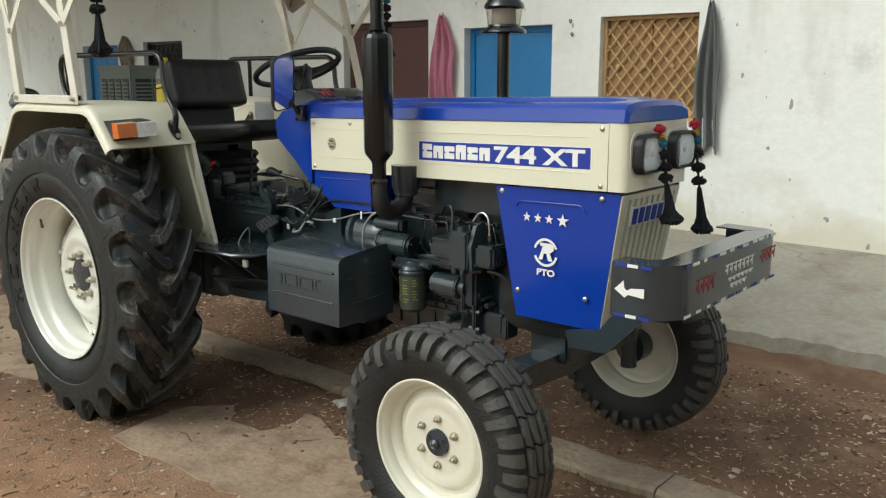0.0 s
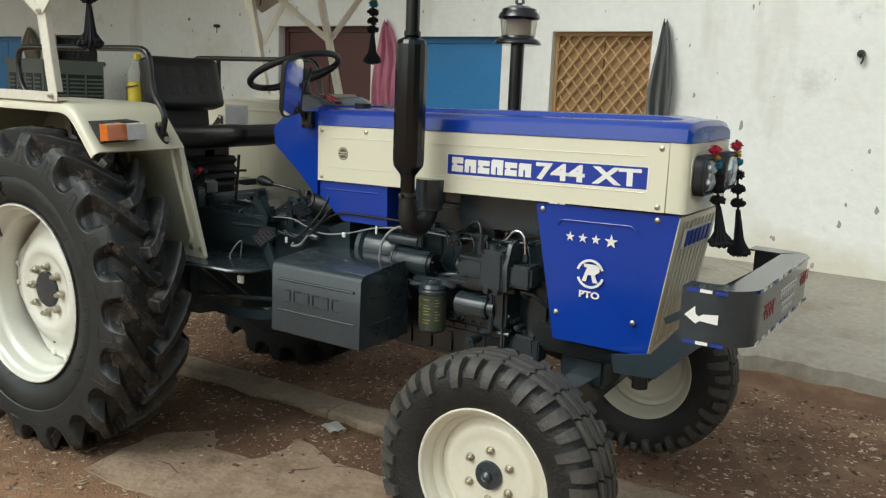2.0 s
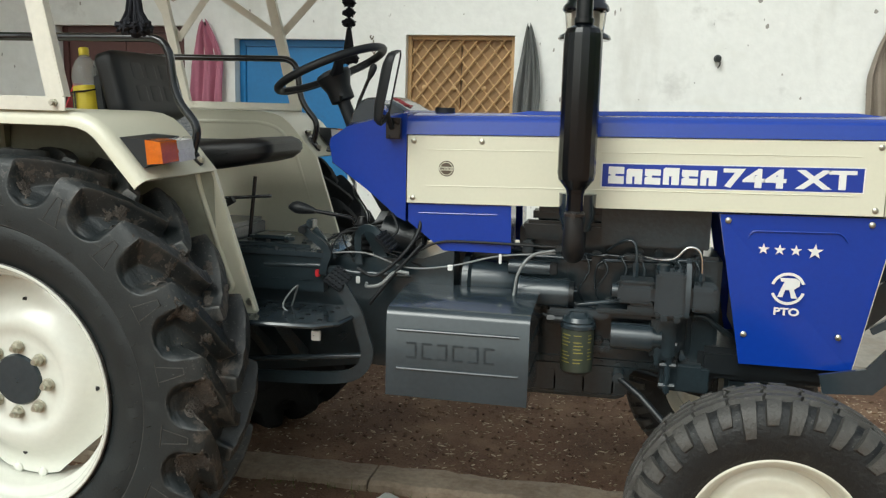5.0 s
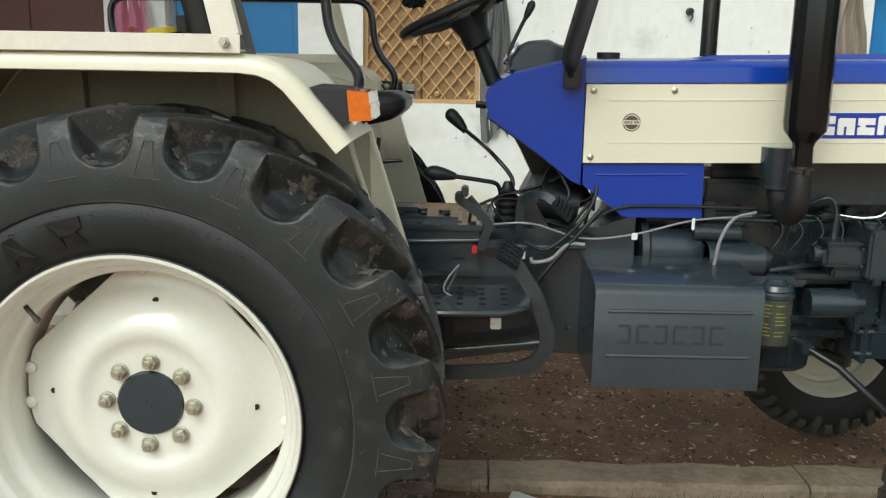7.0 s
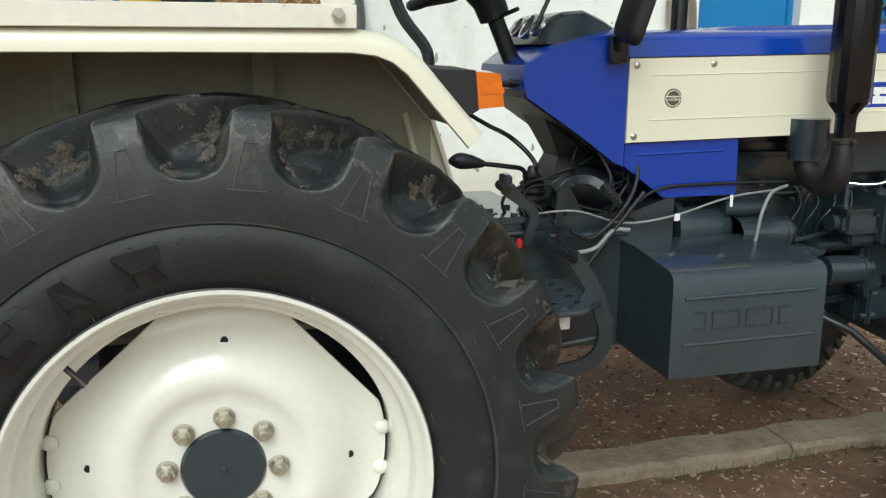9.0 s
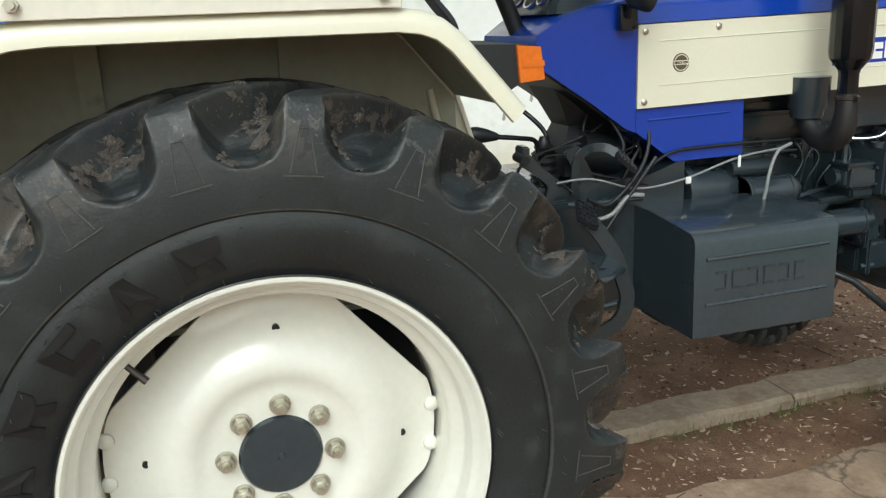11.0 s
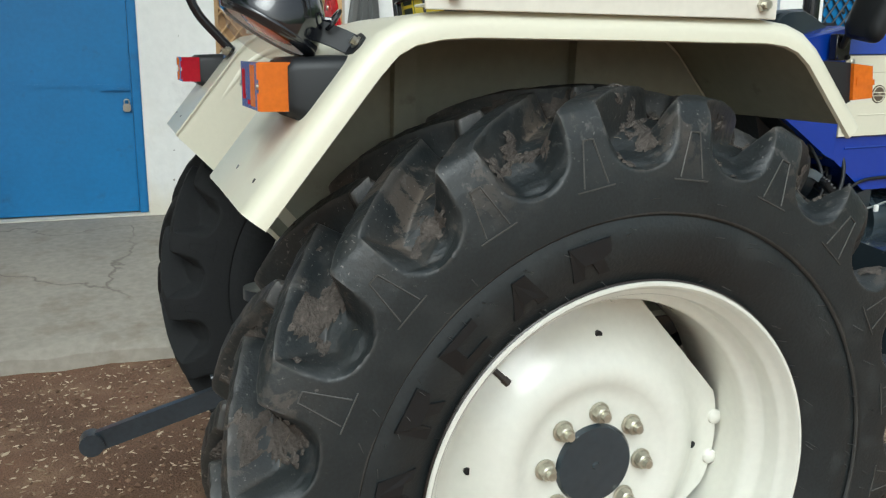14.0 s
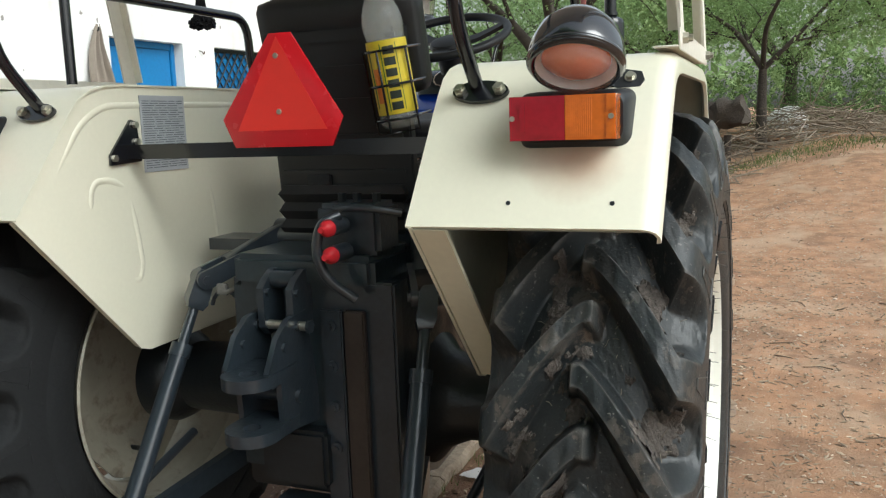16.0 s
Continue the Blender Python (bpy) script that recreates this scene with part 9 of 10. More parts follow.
def build_bottle():
    th = thing("drink_bottle", (-0.145, -0.165, 1.375), "half-empty clear plastic bottle with a yellow label in a wire holder", "bottle")
    c = (-0.145, -0.165, 0)
    bm = bmesh.new()
    add_lathe(bm, [(0, 1.378), (0.034, 1.376), (0.042, 1.385), (0.043, 1.42), (0.043, 1.55), (0.0405, 1.558), (0.0405, 1.562), (0.0435, 1.572), (0.0445, 1.590), (0.041, 1.612), (0.031, 1.636), (0.0165, 1.652), (0.014, 1.668)], c, (0, 0, 1), 32)
    part("bottle_body", bm, PET, th, "clear crinkled plastic")
    bm = bmesh.new()
    add_lathe(bm, [(0.0436, 1.405), (0.0438, 1.555)], c, (0, 0, 1), 32)
    lab = part("bottle_label", bm, LABEL_YELLOW, th, "yellow wrap label")
    # maker's name as a plain dark upright shape
    marks = [(190, 222, 1.414 + k * 0.0225, 1.430 + k * 0.0225, LABEL_DARK) for k in range(6)]
    for a0, a1, z0, z1, m in marks + [(227, 229, 1.412, 1.548, LABEL_GREEN), (183, 186, 1.412, 1.548, LABEL_GREEN), (150, 176, 1.43, 1.50, LABEL_ORANGE), (140, 146, 1.42, 1.54, LABEL_GREEN)]:
        bm = bmesh.new()
        rows = [[(c[0] + 0.0444 * math.cos(radians(a)), c[1] + 0.0444 * math.sin(radians(a)), z) for a in np.linspace(a0, a1, 5)] for z in (z0, z1)]
        bridge(bm, ring(bm, rows[0]), ring(bm, rows[1]), False)
        part("label_shape", bm, m, lab)
    bm = bmesh.new()
    add_lathe(bm, [(0.0165, 1.655), (0.0165, 1.678), (0.014, 1.681), (0, 1.681)], c, (0, 0, 1), 20)
    part("cap", bm, LABEL_YELLOW, th, "yellow screw cap")
    holder = thing("bottle_holder", (-0.10, -0.165, 1.37), "black wire bottle holder fixed behind the seat", "bottle holder")
    for z in (1.40, 1.47, 1.54):
        bm = bmesh.new()
        pts = [(c[0] + 0.050 * math.cos(radians(a)), c[1] + 0.050 * math.sin(radians(a)), z) for a in range(60, 301, 20)]
        add_tube(bm, [(-0.075, -0.115, z)] + pts + [(-0.075, -0.215, z)], 0.0028, 6)
        part("wire", bm, BLACK, holder)
    for a in (100, 180, 260):
        bm = bmesh.new()
        x, y = c[0] + 0.050 * math.cos(radians(a)), c[1] + 0.050 * math.sin(radians(a))
        add_tube(bm, [(x, y, 1.54), (x, y, 1.372), (c[0], c[1], 1.369)], 0.0028, 6)
        part("wire", bm, BLACK, holder)
    for ob, z in ((th, 1.350), (holder, 1.344)):
        ob.location.z = z
        ob.location.x += 0.028
        ob.location.y = -0.196
        ob.scale = (1.10, 1.10, 1.14)
        ob.rotation_euler = (radians(-6), radians(-7), 0)


PET = thin_clear("clear_pet", (0.80, 0.82, 0.80), 0.24, 0.08)
LABEL_YELLOW = mat("yellow_label", (0.72, 0.56, 0.03), 0.4, vary=0.08, scale=20, bump=0.02)
LABEL_DARK = mat("dark_label_print", (0.02, 0.03, 0.02), 0.4, vary=0.05, bump=0)
LABEL_ORANGE = mat("orange_label_print", (0.70, 0.22, 0.03), 0.4, vary=0.1, scale=40, bump=0)
LABEL_GREEN = mat("green_label_print", (0.05, 0.16, 0.04), 0.4, vary=0.05, bump=0)
build_bottle()


# ---- cloths and fittings on the wall ----
def cloth_mat(name, color):
    return mat(name, color, 0.9, vary=0.15, scale=9, grain=220, bump=0.3, dist=0.004)


def build_cloth(x, z_top, width, length, color_mat, label, seed, tail=None, tail_mat=None, lean=0.0):
    """A garment hung from one hook: gathered at the top, widening in deep folds."""
    rng = random.Random(seed)
    th = thing("hanging_cloth", (x, WALL_Y - 0.05, z_top - length), label, "cloth", "clothes hung on the house wall")
    bm = bmesh.new()
    nu, nv = 40, 26
    ph = [rng.uniform(0, 6.28) for _ in range(5)]
    rows = []
    for j in range(nv + 1):
        v = j / nv
        row = []
        for i in range(nu + 1):
            u = i / nu * 2 - 1
            w = width * 0.5 * (0.10 + 0.90 * min(1.0, v * 2.2) ** 0.75) * (1.0 + 0.06 * math.sin(v * 5 + ph[3]))
            fold = 0.030 * math.sin(u * 8 + ph[0] + v * 1.2) + 0.014 * math.sin(u * 17 + ph[1] - v * 2) + 0.02 * math.sin(v * 7 + ph[4])
            drop = length * v * (1.0 - 0.05 * math.sin(u * 3 + ph[2])) - 0.05 * abs(u) * (1 - v)
            row.append(V(x + u * w + lean * v + 0.015 * math.sin(v * 6 + ph[2]), WALL_Y - 0.055 - fold * min(1, v * 3 + 0.2), z_top - drop))
        rows.append(row)
    fr = [ring(bm, r) for r in rows]
    bk = [ring(bm, [p + V(0, 0.007, 0) for p in r]) for r in rows]
    for a, b in zip(fr, fr[1:]):
        bridge(bm, a, b, False)
    for a, b in zip(bk, bk[1:]):
        bridge(bm, a, b, False)
    bridge(bm, fr[-1], bk[-1], False)
    bridge(bm, fr[0], bk[0], False)
    bridge(bm, [r[0] for r in fr], [r[0] for r in bk], False)
    bridge(bm, [r[-1] for r in fr], [r[-1] for r in bk], False)
    part("garment", bm, color_mat, th, sharp=70)
    if tail:
        bm = bmesh.new()
        tx, tz0, tz1, tw = tail
        secs = []
        for i in range(9):
            z = tz0 + (tz1 - tz0) * i / 8
            o = 0.012 * math.sin(i * 0.9)
            secs.append([(tx - tw + o, WALL_Y - 0.07, z), (tx + o, WALL_Y - 0.095, z), (tx + tw + o, WALL_Y - 0.07, z), (tx + o, WALL_Y - 0.055, z)])
        add_loft(bm, secs)
        part("sleeve", bm, tail_mat or color_mat, th, sharp=60)
    bm = bmesh.new()
    add_tube(bm, smooth_path([(x, WALL_Y + 0.01, z_top + 0.0), (x, WALL_Y - 0.05, z_top - 0.005), (x, WALL_Y - 0.065, z_top + 0.02)]), 0.006, 6)
    part("hook", bm, DARK, th)


PINK = cloth_mat("pink_cotton", (0.46, 0.17, 0.24))
GREYCLOTH = cloth_mat("grey_cotton", (0.15, 0.155, 0.15))
TAUPE = cloth_mat("taupe_cotton", (0.26, 0.22, 0.18))
NAVY = cloth_mat("dark_cotton", (0.03, 0.032, 0.035))
build_cloth(-1.96, 2.20, 0.33, 0.86, PINK, "pink shirt hung on a hook beside the blue door", 1, (-1.93, 1.40, 0.98, 0.045), GREYCLOTH)
build_cloth(0.955, 2.18, 0.23, 1.22, GREYCLOTH, "grey trousers hung beside the lattice window", 2, lean=0.02)
build_cloth(3.74, 2.20, 0.27, 0.85, TAUPE, "taupe cloth hung beside the second blue door", 3)
build_cloth(-10.1, 2.15, 0.36, 0.95, NAVY, "dark trousers hung on the house wall", 4)
build_cloth(-8.35, 2.16, 0.36, 0.5, TAUPE, "bundle of beige cloth hung over the cooler", 5)


def build_wall_fittings():
    for x, z, r in ((2.48, 1.96, 0.030), (-4.5, 2.2, 0.022)):
        th = thing("wall_insulator", (x, WALL_Y, z), "small dark knob insulator on the white wall", "insulator", "wall insulators")
        bm = bmesh.new()
        add_lathe(bm, [(0.02, 0), (0.02, 0.015), (r, 0.02), (r, 0.035), (0.018, 0.042), (0.018, 0.05), (r * 0.9, 0.055), (r * 0.8, 0.072), (0, 0.075)], (x, WALL_Y, z), (0, -1, 0), 18)
        part("knob", bm, DARK, th)
        tubepart("wire_end", [(x, WALL_Y - 0.045, z), (x + 0.02, WALL_Y - 0.05, z - 0.04), (x + 0.005, WALL_Y - 0.04, z - 0.075)], 0.006, DARK, th, 6, smooth=True)
    for x, z in ((-0.42, 2.10), (-0.40, 1.98), (5.15, 2.1), (-5.0, 2.28)):
        th = thing("wall_hook", (x, WALL_Y, z), "bent rusty hook nail in the plaster", "hook", "hooks in the wall")
        tubepart("nail", [(x, WALL_Y + 0.01, z + 0.02), (x, WALL_Y - 0.03, z + 0.01), (x + 0.02, WALL_Y - 0.04, z - 0.015), (x + 0.035, WALL_Y - 0.04, z + 0.01)], 0.005, RUST, th, 6, smooth=True)
    # chips where the whitewash has come off
    rng = random.Random(14)
    bm = bmesh.new()
    for _ in range(420):
        x, z = rng.uniform(-14, 9), rng.uniform(0.5, 3.4) if rng.random() < 0.75 else rng.uniform(0.3, 0.9)
        if any(a - 0.1 < x < b + 0.1 and z0 - 0.1 < z < z1 + 0.1 for a, b, z0, z1 in OPENINGS.values()):
            continue
        r = rng.choice((0.004, 0.005, 0.007, 0.010, 0.015)) * rng.uniform(0.6, 1.2)
        el = rng.uniform(1.0, 3.0)
        pts = [(x + r * math.cos(a) * rng.uniform(0.5, 1.2), z + r * el * math.sin(a) * rng.uniform(0.5, 1.2)) for a in np.linspace(0, 5.6, 7)]
        add_prism(bm, pts, "y", WALL_Y - 0.0012, WALL_Y + 0.003)
    tagged(part("plaster_chips", bm, PLASTER_BARE), "small grey chips in the whitewash", "chips", kind="stuff")
    # padlock and hasp on the blue door
    th = thing("padlock", (-0.73, WALL_Y + 0.10, 1.02), "small steel padlock hanging from a hasp", "padlock")
    boxpart("lock_body", (-0.752, WALL_Y + 0.072, 1.00), (-0.70, WALL_Y + 0.10, 1.055), STEEL, th, 0.008)
    tubepart("shackle", [(-0.742, WALL_Y + 0.086, 1.05), (-0.742, WALL_Y + 0.086, 1.085), (-0.710, WALL_Y + 0.086, 1.085), (-0.710, WALL_Y + 0.086, 1.05)], 0.005, STEEL, th, 8, bend=0.015)
    boxpart("hasp", (-0.90, WALL_Y + 0.090, 1.145), (-0.70, WALL_Y + 0.104, 1.165), DOOR_BLUE, th, 0.003)


build_wall_fittings()


def build_cooler():
    x0, x1, y0, y1, z0, z1 = -6.76, -5.98, 2.95, 3.75, 0.60, 1.73
    th = thing("air_cooler", ((x0 + x1) / 2, 3.3, 0.15), "grey-green louvred desert air cooler on a stand", "air cooler")
    boxpart("body", (x0, y0, z0), (x1, y1, z1), COOLER, th, 0.015)
    boxpart("top_lip", (x0 - 0.02, y0 - 0.02, z1 - 0.05), (x1 + 0.02, y1 + 0.02, z1 + 0.005), COOLER, th, 0.01)
    for k in range(4):
        a = x0 + 0.06 + k * (x1 - x0 - 0.08) / 4
        b = a + (x1 - x0) / 4 - 0.06
        boxpart("louvre_back", (a, y0 - 0.004, z0 + 0.12), (b, y0 + 0.01, z1 - 0.16), DARK, th, 0)
        for j in range(17):
            z = z0 + 0.14 + j * (z1 - z0 - 0.32) / 17
            boxpart("louvre", (a, y0 - 0.018, z), (b, y0 - 0.004, z + 0.022), COOLER, th, 0)
    for k in range(3):
        a = y0 + 0.06 + k * (y1 - y0 - 0.06) / 3
        b = a + (y1 - y0) / 3 - 0.05
        boxpart("louvre_back", (x1 - 0.01, a, z0 + 0.12), (x1 + 0.004, b, z1 - 0.16), DARK, th, 0)
        for j in range(17):
            z = z0 + 0.14 + j * (z1 - z0 - 0.32) / 17
            boxpart("louvre", (x1 + 0.004, a, z), (x1 + 0.018, b, z + 0.022), COOLER, th, 0)
    for x in (x0 + 0.05, x1 - 0.09):
        for y in (y0 + 0.04, y1 - 0.08):
            boxpart("leg", (x, y, pad_height(y) - 0.02), (x + 0.04, y + 0.04, z0), DARK, th, 0.003)


COOLER = mat("grey_green_sheet", (0.14, 0.17, 0.155), 0.5, vary=0.12, scale=4, bump=0.05)
build_cooler()


def spoke_wheel(th, x, y, z, r, name="wheel"):
    bm = bmesh.new()
    n, k, tr = 40, 8, 0.036
    rings = []
    for i in range(n):
        a = 2 * math.pi * i / n
        d = V(math.cos(a), 0, math.sin(a))
        rings.append(ring(bm, [V(x, y, z) + d * (r - tr + tr * math.cos(2 * math.pi * j / k)) + V(0, tr * math.sin(2 * math.pi * j / k), 0) for j in range(k)]))
    for a, b in zip(rings, rings[1:] + rings[:1]):
        bridge(bm, a, b)
    w = part(name, bm, RUBBER, th, "narrow black motorcycle tyre")
    bm = bmesh.new()
    add_lathe(bm, [(r - 0.075, -0.022), (r - 0.06, -0.026), (r - 0.06, 0.026), (r - 0.075, 0.022)], (x, y, z), (0, 1, 0), 40, close=True)
    part("rim", bm, CHROME, w)
    for i in range(24):
        a = 2 * math.pi * i / 24
        bm = bmesh.new()
        b = a + (0.5 if i % 2 else -0.5)
        add_cyl(bm, (x + 0.035 * math.cos(b), y + (0.02 if i % 4 < 2 else -0.02), z + 0.035 * math.sin(b)), (x + (r - 0.07) * math.cos(a), y, z + (r - 0.07) * math.sin(a)), 0.0022, seg=4)
        part("spoke", bm, CHROME, w)
    cylpart("hub", (x, y - 0.05, z), (x, y + 0.05, z), 0.045, STEEL, w)


def build_motorcycle(x, y, label, paint):
    """x: front wheel's middle; the machine points along +x."""
    z0 = pad_height(y)
    th = thing("motorcycle", (x - 0.62, y, z0), label, "motorcycle", "motorcycles by the wall")
    r = 0.30
    spoke_wheel(th, x, y, z0 + r, r, "front_wheel")
    spoke_wheel(th, x - 1.26, y, z0 + r, r, "rear_wheel")
    for s in (-1, 1):
        cylpart("fork", (x, y + s * 0.065, z0 + r), (x - 0.22, y + s * 0.065, z0 + 0.92), 0.018, CHROME, th)
        tubepart("handlebar", [(x - 0.22, y, z0 + 0.95), (x - 0.24, y + s * 0.12, z0 + 1.0), (x - 0.34, y + s * 0.34, z0 + 1.02)], 0.011, BLACK, th, 8, smooth=True)
        cylpart("shock", (x - 1.24, y + s * 0.1, z0 + r), (x - 1.10, y + s * 0.1, z0 + 0.70), 0.024, CHROME, th)
        tubepart("frame_tube", [(x - 0.24, y, z0 + 0.88), (x - 0.50, y + s * 0.06, z0 + 0.42), (x - 0.90, y + s * 0.08, z0 + 0.34), (x - 1.26, y + s * 0.08, z0 + r)], 0.016, BLACK, th, 8, smooth=True)
    bm = bmesh.new()
    secs = []
    for t, w, h in ((0.0, 0.06, 0.05), (0.12, 0.12, 0.10), (0.3, 0.13, 0.11), (0.46, 0.07, 0.05)):
        c = V(x - 0.26 - t, y, z0 + 0.80 - t * 0.08)
        secs.append([c + V(0, w * math.cos(a), h * math.sin(a)) for a in np.linspace(0, 2 * math.pi, 15)[:-1]])
    add_loft(bm, secs)
    part("fuel_tank", bm, paint, th, "glossy red tank with pale stripe", 60)
    bm = bmesh.new()
    cushion(bm, (x - 1.36, y - 0.12, z0 + 0.70), (x - 0.72, y + 0.12, z0 + 0.80), n=5)
    part("saddle", bm, VINYL, th, sharp=60)
    boxpart("engine", (x - 0.80, y - 0.11, z0 + 0.28), (x - 0.48, y + 0.11, z0 + 0.62), CAST, th, 0.03)
    for k in range(5):
        boxpart("cooling_fin", (x - 0.70, y - 0.13, z0 + 0.50 + k * 0.028), (x - 0.46, y + 0.13, z0 + 0.508 + k * 0.028), STEEL, th, 0)
    for cx0, a0, a1 in ((x, 20, 170), (x - 1.26, 10, 150)):
        bm = bmesh.new()
        rows = [[(cx0 + 0.345 * math.cos(radians(a)) , y + w, z0 + r + 0.345 * math.sin(radians(a)) - abs(w) * 0.4) for w in (-0.06, -0.03, 0, 0.03, 0.06)] for a in np.linspace(a0, a1, 16)]
        top = [[(p[0], p[1], p[2] + 0.004) for p in q] for q in rows]
        add_loft(bm, [q + t[::-1] for q, t in zip(rows, top)])
        part("mudguard", bm, paint if cx0 == x else BLACK, th, sharp=60)
    bm = bmesh.new()
    add_lathe(bm, [(0, 0), (0.06, 0.01), (0.08, 0.05), (0.085, 0.10), (0, 0.11)], (x - 0.27, y, z0 + 0.86), (1, 0, 0.1), 20)
    part("headlamp", bm, CHROME, th)
    bm = bmesh.new()
    add_tube(bm, [(x - 0.5, y - 0.12, z0 + 0.30), (x - 0.9, y - 0.15, z0 + 0.26), (x - 1.45, y - 0.16, z0 + 0.34)], 0.04, 12, [0.02, 0.035, 0.045])
    part("silencer", bm, CHROME, th, sharp=60)
    cylpart("stand", (x - 0.85, y + 0.08, z0 + 0.30), (x - 0.88, y + 0.20, z0), 0.012, BLACK, th)


RED_TANK = mat("red_tank_paint", (0.30, 0.012, 0.015), 0.2, vary=0.06, scale=5, bump=0.02, coat=0.7)
build_motorcycle(-2.08, 3.78, "red motorcycle parked against the white wall", RED_TANK)
build_motorcycle(-2.55, 3.20, "dusty red motorcycle parked on the cement apron", RED_TANK)


# ---- ground details ----
def build_slab(name, outline, z, label, seed):
    bm = bmesh.new()
    pts = []
    for (x0, y0), (x1, y1) in zip(outline, outline[1:] + outline[:1]):
        n = max(2, int(math.hypot(x1 - x0, y1 - y0) / 0.08))
        for i in range(n):
            t = i / n
            x, y = x0 + (x1 - x0) * t, y0 + (y1 - y0) * t
            pts.append((x + 0.16 * noise.noise(V(x * 2.3, y * 2.3, seed)) + 0.05 * noise.noise(V(x * 9, y * 9, seed)), y + 0.16 * noise.noise(V(x * 2.3, y * 2.3, seed + 9)) + 0.05 * noise.noise(V(x * 9, y * 9, seed + 9))))
    top = ring(bm, [(x, y, z + 0.004 * noise.noise(V(x * 3, y * 3, 1))) for x, y in pts])
    bot = ring(bm, [(x + 0.01, y, z - 0.1) for x, y in pts])
    bridge(bm, top, bot)
    bm.faces.new(top)
    tagged(part(name, bm, CONCRETE), label, "slab", kind="structure")


build_slab("pavement_slab", [(0.42, -0.93), (1.0, -0.93), (1.5, -0.86), (2.3, -0.9), (2.8, -0.8), (2.7, -0.35), (2.0, -0.22), (1.2, -0.18), (0.6, -0.25), (0.40, -0.5)], -0.034, "broken worn concrete slab half covered with soil", 5)
build_slab("pavement_slab", [(-2.6, -1.0), (-1.2, -0.95), (-0.55, -0.8), (-0.45, -0.2), (-1.2, 0.0), (-2.6, -0.1)], -0.034, "broken concrete patch flush with the soil", 6)
build_slab("pavement_slab", [(4.2, -0.7), (5.6, -0.65), (7.0, -0.3), (7.2, 0.15), (5.8, 0.1), (4.4, -0.2)], 0.055, "pale worn concrete patch in the track", 7)


def scatter_mesh(name, items, material, label, category):
    """One mesh of many small loose pieces; items hold centre, half sizes and turn."""
    verts, faces = [], []
    for c, (a, b, h), ang, tilt in items:
        ca, sa = math.cos(ang), math.sin(ang)
        i = len(verts)
        for u, v in ((-1, -0.6), (0.1, -1), (1, 0.2), (-0.3, 1)):
            x, y = u * a, v * b
            verts.append((c[0] + x * ca - y * sa, c[1] + x * sa + y * ca, c[2] + h + x * tilt))
        verts.append((c[0], c[1], c[2] + h * 2.2 + 0.001))
        verts.append((c[0], c[1], c[2] - 0.004))
        for k in range(4):
            faces.append((i + k, i + (k + 1) % 4, i + 4))
            faces.append((i + (k + 1) % 4, i + k, i + 5))
    me = bpy.data.meshes.new(name)
    me.from_pydata(verts, [], faces)
    me.materials.append(material)
    return tagged(new(name, me), label, category, kind="stuff")


def island_mat(name, dark, light, rough=0.9):
    m = mat(name, (0.5, 0.5, 0.5), rough, vary=0.1, bump=0)
    n, l = m.node_tree.nodes, m.node_tree.links
    geo, mix = n.new("ShaderNodeNewGeometry"), n.new("ShaderNodeMix")
    mix.data_type = 'RGBA'
    mix.inputs["A"].default_value, mix.inputs["B"].default_value = (*dark, 1), (*light, 1)
    l.new(geo.outputs["Random Per Island"], mix.inputs["Factor"])
    l.new(mix.outputs["Result"], n["Principled BSDF"].inputs["Base Color"])
    return m


def surface_z(x, y):
    if y > 2.06 + (0.3 if x > 1.6 else 0) and y < WALL_Y and x < 12:
        return pad_height(y)
    return ground_height(x, y)


